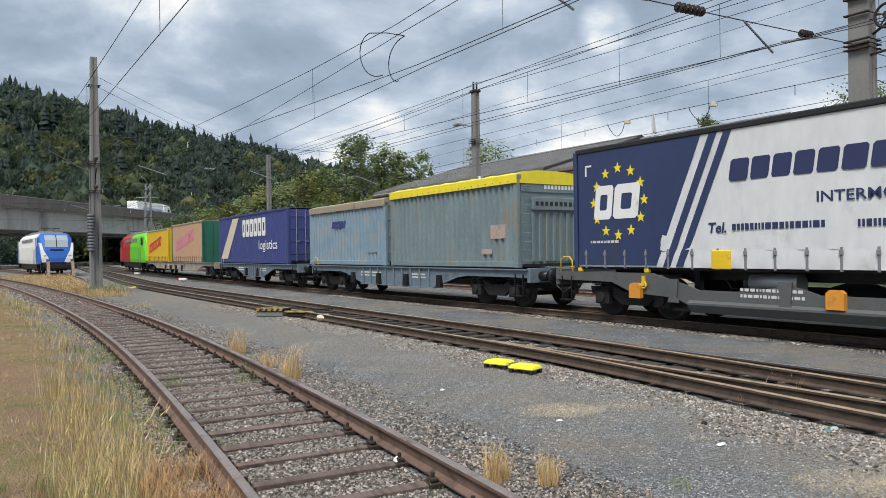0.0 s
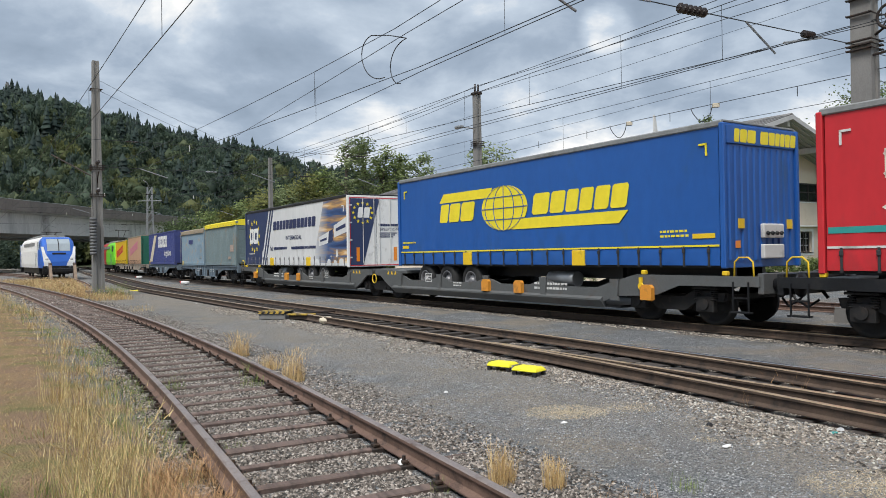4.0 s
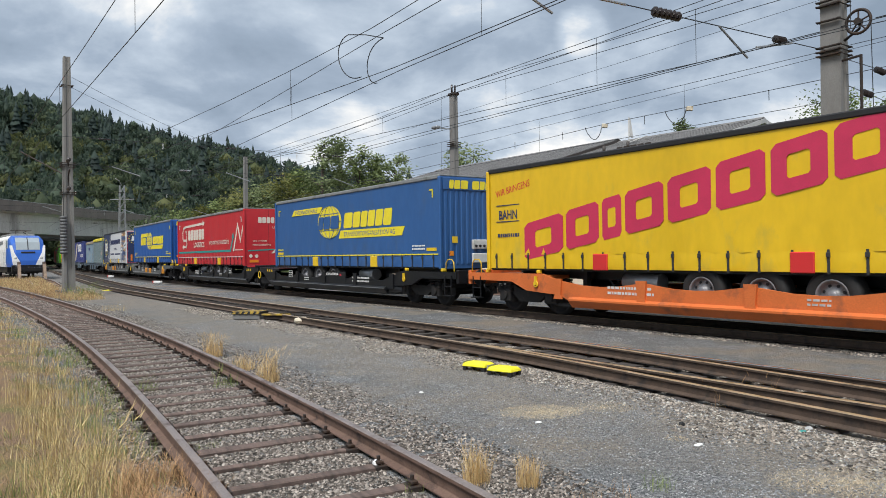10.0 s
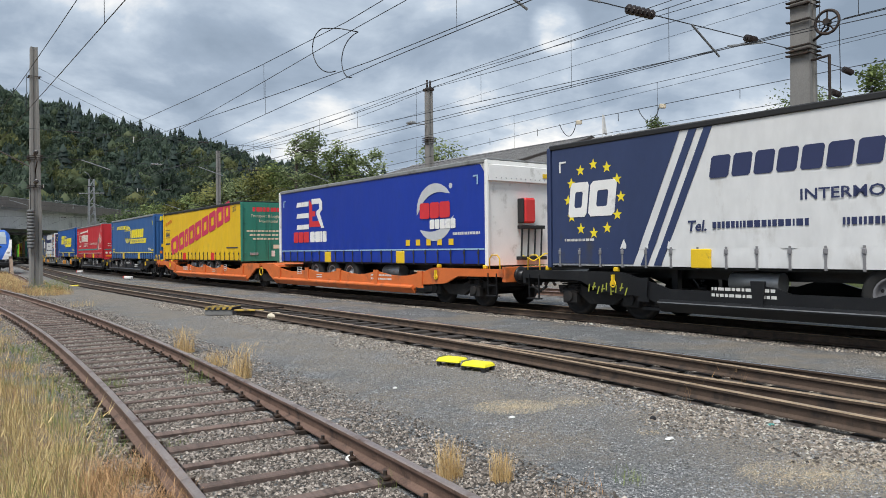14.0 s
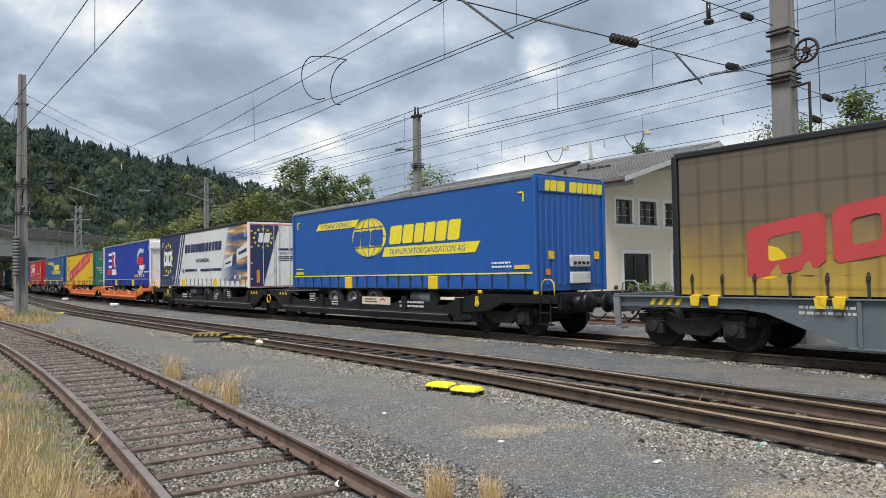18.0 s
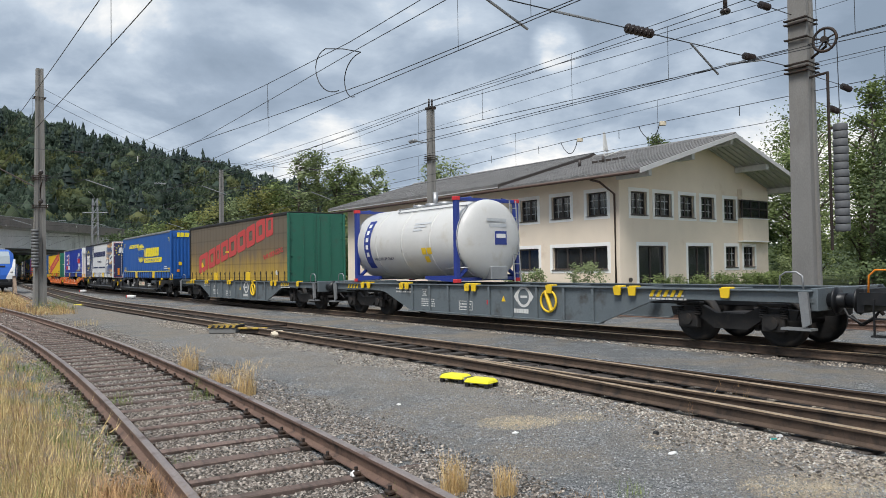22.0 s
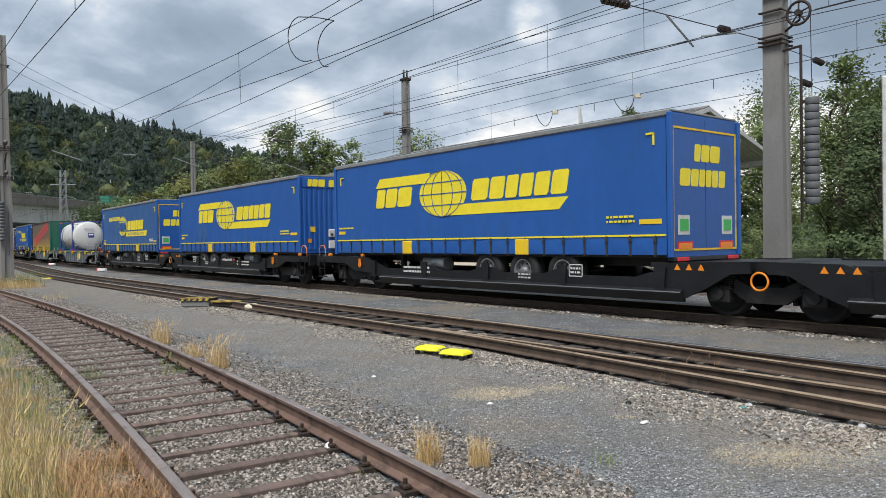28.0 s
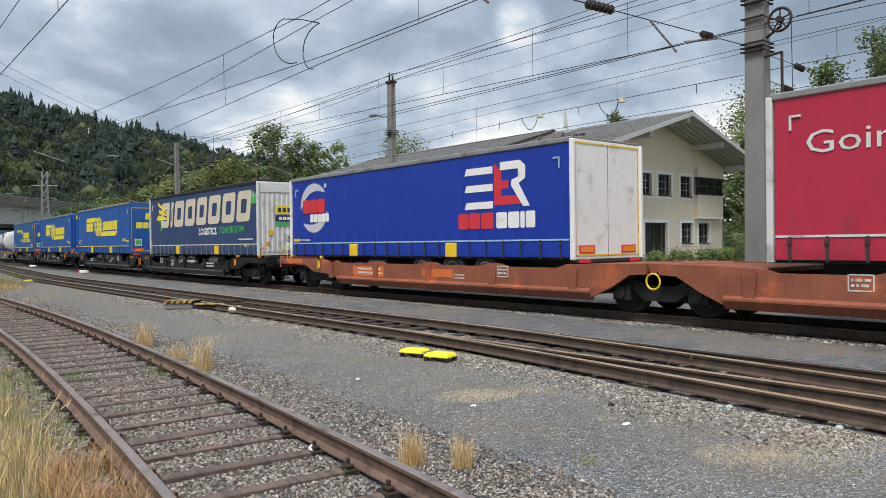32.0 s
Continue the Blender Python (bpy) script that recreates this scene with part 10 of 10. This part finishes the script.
def tuft(x, y, h, r, n, seed, label="dry yellow grass tuft growing from gravel", material="straw_gold", squat=0.25):
    rnd = random.Random(seed)
    sp = []
    for i in range(n // 2):
        a, q = rnd.uniform(0, 6.3), r * rnd.random() ** 0.6
        px, py = x + q * math.cos(a), y + q * math.sin(a)
        sp.append((px, py, height(px, py) - 0.005, h * rnd.uniform(0.25, 1.0), rnd.uniform(0.05, squat + 0.35)))
    ob = blades("grass_tuft", label, sp, material, seed)
    ob["kind"] = ""
    del ob["kind"]
    ob["group"] = "grass tufts"
    return ob


tuft(0.05, 5.62, 0.36, 0.11, 760, 41)
tuft(0.44, 5.52, 0.29, 0.09, 620, 42)
tuft(-4.5, 12.75, 0.5, 0.17, 640, 43)
tuft(-3.5, 11.25, 0.32, 0.2, 480, 44)
tuft(-2.8, 10.1, 0.52, 0.16, 640, 45)
tuft(-3.7, 10.9, 0.28, 0.18, 150, 46, "grey-green weed by the rail", "blade_green", 0.6)
tuft(-3.35, 10.0, 0.25, 0.18, 150, 47, "grey-green weed by the rail", "blade_green", 0.6)
tuft(-2.5, 6.77, 0.1, 0.16, 150, 56, "low green weed between the sleepers", "blade_green", 0.9)
tuft(-4.39, 9.74, 0.22, 0.2, 200, 57, "low green weed between the sleepers", "blade_green", 0.8)
tuft(1.39, 5.45, 0.16, 0.12, 120, 48, "small green weed in the gravel", "blade_green", 0.5)
tuft(0.9, 5.2, 0.2, 0.25, 60, 49, "thin withered weed in the gravel", "straw_brown", 0.6)
tuft(-0.4, 5.55, 0.14, 0.12, 130, 50, "green weed beside the rail", "blade_green", 0.7)
tuft(3.55, 8.9, 0.4, 0.12, 40, 51, "thin dry weed between the rails", "straw_brown", 0.5)
tuft(2.9, 8.5, 0.4, 0.15, 30, 52, "thin dry weed between the rails", "straw_brown", 0.5)
tuft(-17.9, 33.4, 0.7, 0.9, 700, 53, "green weeds round the mast foot", "blade_green", 0.8)
tuft(-19.3, 33.0, 0.6, 0.8, 500, 54, "brown weeds round the mast foot", "straw_brown", 0.8)
tuft(-11.8, 23.9, 0.35, 0.4, 140, 55, "dry tuft beside the siding", "straw", 0.5)


def flat_patch(x, y, rx, ry, n, seed, label="dry trampled grass patch in the gravel"):
    rnd = random.Random(seed)
    sp = []
    for i in range(n * 2):
        a, q = rnd.uniform(0, 6.3), rnd.random() ** 0.7
        px, py = x + rx * q * math.cos(a), y + ry * q * math.sin(a)
        sp.append((px, py, height(px, py) - 0.004, rnd.uniform(0.006, 0.022), rnd.uniform(1.5, 5.0)))
    blades("dry_patch", label, sp, "straw_pale", seed)


flat_patch(0.8, 8.1, 0.46, 0.4, 2000, 61)
flat_patch(1.5, 8.3, 0.4, 0.3, 500, 62)
flat_patch(2.95, 5.6, 0.7, 0.4, 2100, 63)
flat_patch(-1.9, 10.9, 0.5, 0.3, 160, 64)
flat_patch(1.95, 6.9, 0.12, 0.1, 90, 65)
flat_patch(-3.3, 14.2, 0.5, 0.5, 160, 66)
flat_patch(3.7, 5.9, 0.5, 0.4, 800, 67)


def yellow_cover(x, y, rz):
    """A yellow moulded cover box on dark feet."""
    t = thing("cover_box", "bright yellow moulded cover box on the gravel", "box", "yellow cover boxes", pose(x, y, 0.015, 0, 0, rz))
    bm = B()
    lo = [(-0.21, -0.15), (0.21, -0.15), (0.21, 0.15), (-0.21, 0.15)]
    A = [bm.verts.new((a, b, 0.05)) for a, b in lo]
    C = [bm.verts.new((a * 0.98, b * 0.98, 0.075)) for a, b in lo]
    D = [bm.verts.new((a * 0.8, b * 0.72, 0.115)) for a, b in lo]
    for P, Q in ((A, C), (C, D)):
        for i in range(4):
            bm.faces.new((P[i], P[(i + 1) % 4], Q[(i + 1) % 4], Q[i]))
    bm.faces.new(D)
    bm.faces.new(A[::-1])
    bmesh.ops.bevel(bm, geom=list(bm.edges), offset=0.012, segments=2, affect="EDGES")
    part("lid", bm, "bright_yellow", t)
    part("front_panel", prism(B(), [(-0.12, 0.06), (0.12, 0.06), (0.1, 0.12), (-0.1, 0.12)], -0.225, -0.206, "x"), "galv", t)
    for sx in (-0.17, 0.17):
        for sy in (-0.11, 0.11):
            part("foot", box(B(), sx - 0.03, sx + 0.03, sy - 0.03, sy + 0.03, -0.02, 0.055, 0.006), "black", t)


yellow_cover(0.16, 10.98, -36)
yellow_cover(0.52, 10.52, -36)


M["yellow_dirty"] = mat("yellow_dirty", (0.46, 0.31, 0.05), 0.7, 0, 0.2, 4, 40, 0.1, (0.1, 0.075, 0.05), 0.5, 6)


def switch_machine():
    t = thing("switch_machine", "point machine box with black and yellow striped lid", "switch machine", "", pose(-6.1, 20.3, 0, 0, 0, -8))
    part("housing", box(B(), -0.4, 0.4, -0.26, 0.26, 0.0, 0.16, 0.02), "concrete_dark", t)
    part("lid", box(B(), -0.43, 0.43, -0.29, 0.29, 0.16, 0.23, 0.015), "black", t)
    for k in range(5):
        x = -0.4 + 0.17 * k
        part("stripe", prism(B(), [(x, 0.162), (x + 0.09, 0.162), (x + 0.14, 0.228), (x + 0.05, 0.228)], -0.297, -0.285, "y"), "yellow_dirty", t)
        part("stripe", prism(B(), [(x, -0.28), (x + 0.09, -0.28), (x + 0.14, 0.28), (x + 0.05, 0.28)], 0.225, 0.235, "z"), "yellow_dirty", t)
    part("lower_step", box(B(), 0.5, 1.25, -0.25, 0.2, 0.0, 0.12, 0.02), "iron", t)
    part("yellow_bar", box(B(), 0.46, 1.3, -0.3, -0.22, 0.12, 0.17, 0.01), "yellow_dirty", t)
    part("throw_rod", tube(B(), (0.3, 0.3, 0.1), (1.2, 2.1, 0.06), 0.025, seg=6), "iron", t)
    b = thing("boulder", "pale yellowish boulder beside the turnout", "stone", "", pose(-4.35, 19.0, 0.06))
    bm = B()
    bmesh.ops.create_icosphere(bm, subdivisions=2, radius=1)
    for v in bm.verts:
        k = 1 + 0.25 * noise.noise(v.co * 1.7)
        v.co = Vector((v.co.x * 0.2 * k, v.co.y * 0.15 * k, v.co.z * 0.1 * k))
    part("rock", bm, "mark_cream", b)


switch_machine()


def small_things():
    rnd = random.Random(31)
    def lump(name, label, cat, x, y, sx, sy, sz, material, rz=0):
        bm = B()
        bmesh.ops.create_icosphere(bm, subdivisions=2, radius=1)
        for v in bm.verts:
            k = 1 + 0.3 * noise.noise(v.co * 2.1 + Vector((x, y, 0)))
            v.co = Vector((v.co.x * sx * k, v.co.y * sy * k, v.co.z * sz * k))
        me = mesh_of(bm, name, material)
        ob = new(name, me)
        ob.matrix_basis = pose(x, y, height(x, y) + sz * 0.7, 0, 0, rz)
        return tagged(ob, label, cat)
    lump("white_stone", "white stone lying against the rail", "stone", -0.77, 6.12, 0.05, 0.04, 0.055, "white", 20)
    lump("white_scrap", "crumpled white paper scrap on gravel", "litter", 2.07, 6.66, 0.06, 0.03, 0.015, "white", 40)
    lump("white_scrap", "small white scrap on gravel", "litter", 0.72, 7.55, 0.035, 0.025, 0.015, "white", 10)
    lump("white_scrap", "small white scrap on gravel", "litter", -0.6, 9.3, 0.03, 0.02, 0.015, "white", 10)
    lump("dark_lump", "black lump on the gravel", "litter", 2.15, 7.45, 0.035, 0.03, 0.025, "black", 10)
    lump("teal_lid", "teal plastic lid by the rail", "litter", 3.24, 7.2, 0.05, 0.03, 0.01, "mark_teal", 30)
    lump("brown_stone", "brown stone beside the rail", "stone", 3.35, 7.3, 0.04, 0.035, 0.025, "concrete_pale", 30)
    lump("pale_stone", "pale stone beside the rail", "stone", 4.0, 6.45, 0.045, 0.035, 0.025, "concrete_pale", 70)
    lump("yellow_scrap", "yellow scrap on the yard", "litter", -19.9, 39.9, 0.45, 0.25, 0.05, "bright_yellow", 30)
    for i in range(16):
        x, y = rnd.uniform(-16, 4), rnd.uniform(7, 34)
        s, n = x * UX + y * UY, x * NX + y * NY
        if 4.2 < n < 7.4:
            lump("pale_pebble", "pale pebble on the gravel", "stone", x, y, 0.03, 0.022, 0.015, "offwhite", i * 30)
    # bolts of the check rails
    bm = B()
    for s in (-2.6, -3.35, -4.1, -4.85, -5.6, -6.3):
        for d in (-0.05, 0.07):
            x, y = xy(s + d, n_through(s) - 0.62)
            tube(bm, (x, y, 0.02), (x, y, 0.1), 0.02, seg=6)
    tagged(raw_from(bm, "rail_bolts", "offwhite"), "pale bolt heads along the inner rail", "bolts", kind="stuff")
    # white low signal markers between the tracks
    for x, y, l in ((-20.5, 47.7, 0.9), (-31.9, 64.3, 0.9)):
        t = thing("fouling_marker", "white fouling point marker between tracks", "marker", "", pose(x, y, 0.0, 0, 0, -40))
        part("bar", box(B(), -l / 2, l / 2, -0.1, 0.1, 0.05, 0.22, 0.03), "white", t)
        part("dark_end", box(B(), -l / 2 - 0.12, -l / 2, -0.1, 0.1, 0.05, 0.22, 0.02), "red", t)
        part("foot", box(B(), -0.1, 0.1, -0.08, 0.08, -0.1, 0.06), "concrete", t)


def raw_from(bm, name, material):
    return new(name, mesh_of(bm, name, material))


small_things()


M["timber_tan"] = mat("timber_tan", (0.3, 0.22, 0.16), 0.85, 0, 0.3, 6, 50, 0.4, (0.16, 0.12, 0.09), 0.4, 3)


def buffer_stop():
    t = thing("buffer_stop", "wooden buffer stop posts before the parked locomotive", "buffer stop", "", pose(*xy(-71.6, n_loco(-71.6)), 0, 0, 0, -53.3))
    for sy in (-0.95, 0.95):
        part("post", prism(B(), [(-0.2, -0.2), (0.1, -0.2), (-0.02, 1.55), (-0.24, 1.55)], sy - 0.13, sy + 0.13, "y"), "sleeper_wood", t)
        part("strut", prism(B(), [(-0.05, 1.35), (0.12, 1.35), (0.95, -0.1), (0.7, -0.1)], sy - 0.11, sy + 0.11, "y"), "timber_tan", t)
    part("beam", box(B(), -0.3, -0.1, -1.3, 1.3, 0.75, 1.05, 0.03), "black_steel", t)


buffer_stop()


# ---- lorries on the road bridge ----
ROAD = []


def lorry(label, y_mid, t_mid, cab, box_a, box_b):
    t = thing("lorry", label, "lorry", "lorries on the bridge")
    part("trailer_box", box(B(), -1.25, 1.25, -9.0, 4.3, 1.15, 3.95, 0.05), box_a, t)
    part("side_panel", box(B(), 1.255, 1.27, -6.5, 3.8, 1.5, 2.6), box_b, t)
    part("chassis", box(B(), -1.1, 1.1, -9.0, 8.6, 0.6, 1.15, 0.05), "black_steel", t)
    part("cab", prism(B(), [(5.1, 0.7), (8.8, 0.7), (8.9, 1.9), (8.3, 3.4), (7.6, 3.75), (5.1, 3.9)], -1.22, 1.22, "x"), cab, t)
    part("windscreen", prism(B(), [(8.55, 2.05), (8.92, 2.05), (8.42, 3.1), (8.15, 3.1)], -1.1, 1.1, "x"), "glass", t)
    part("side_window", box(B(), 1.2, 1.235, 7.0, 8.0, 2.1, 2.9, 0.03), "glass", t)
    for y in (-7.6, -6.3, -5.0, 4.6, 7.6):
        for sx in (-1.05, 1.05):
            w = tube(B(), (sx - 0.15, y, 0.5), (sx + 0.15, y, 0.5), 0.5, seg=16)
            part("wheel", w, "tyre", t)
    rows = []
    for tt in [0.0] + list(np.arange(0.5, 32.0, 0.5)) + [32.0]:
        d = max(-4.0, min(4.0, tt - t_mid))
        y = y_mid + 28 * d + 0.02 * (tt - t_mid)
        rows.append((float(tt), pose(-82.0, y, 10.2 + 0.004 * (y - 100) + 0.01)))
    t.matrix_basis = rows[0][1]
    ROAD.append((t, rows))


lorry("white lorry with pale blue letters driving over the bridge", 172.2, 0.0, "white", "white", "mark_sky")
lorry("white lorry with a red band driving over the bridge", 156.0, 19.0, "white", "white", "mark_red")
lorry("dark green lorry driving over the bridge", 202.1, 28.0, "white", "t_green", "t_mint")
lorry("white lorry driving over the bridge", 181.5, 30.0, "white", "white", "offwhite")


def motions():
    """The train rolls past; everything on it moves along the curved track."""
    moving = {ob for ob, q, z in RIDES}
    times = [i * 1.0 for i in range(33)]
    for ob, q, z in RIDES:
        walk(ob, [(t, train_pose(q, t, z)) for t in times])
    # wheels roll without slipping
    ticks = [i / 15 for i in range(481)]
    turns = [-math.degrees(travelled(t) / 0.46) for t in ticks]
    for ob, x in SPIN:
        if ob.parent in moving:
            walk(ob, [(t, pose(x, 0, 0.46, 0, a, 0)) for t, a in zip(ticks, turns)])
    for ob, rows in ROAD:
        walk(ob, rows)


motions()
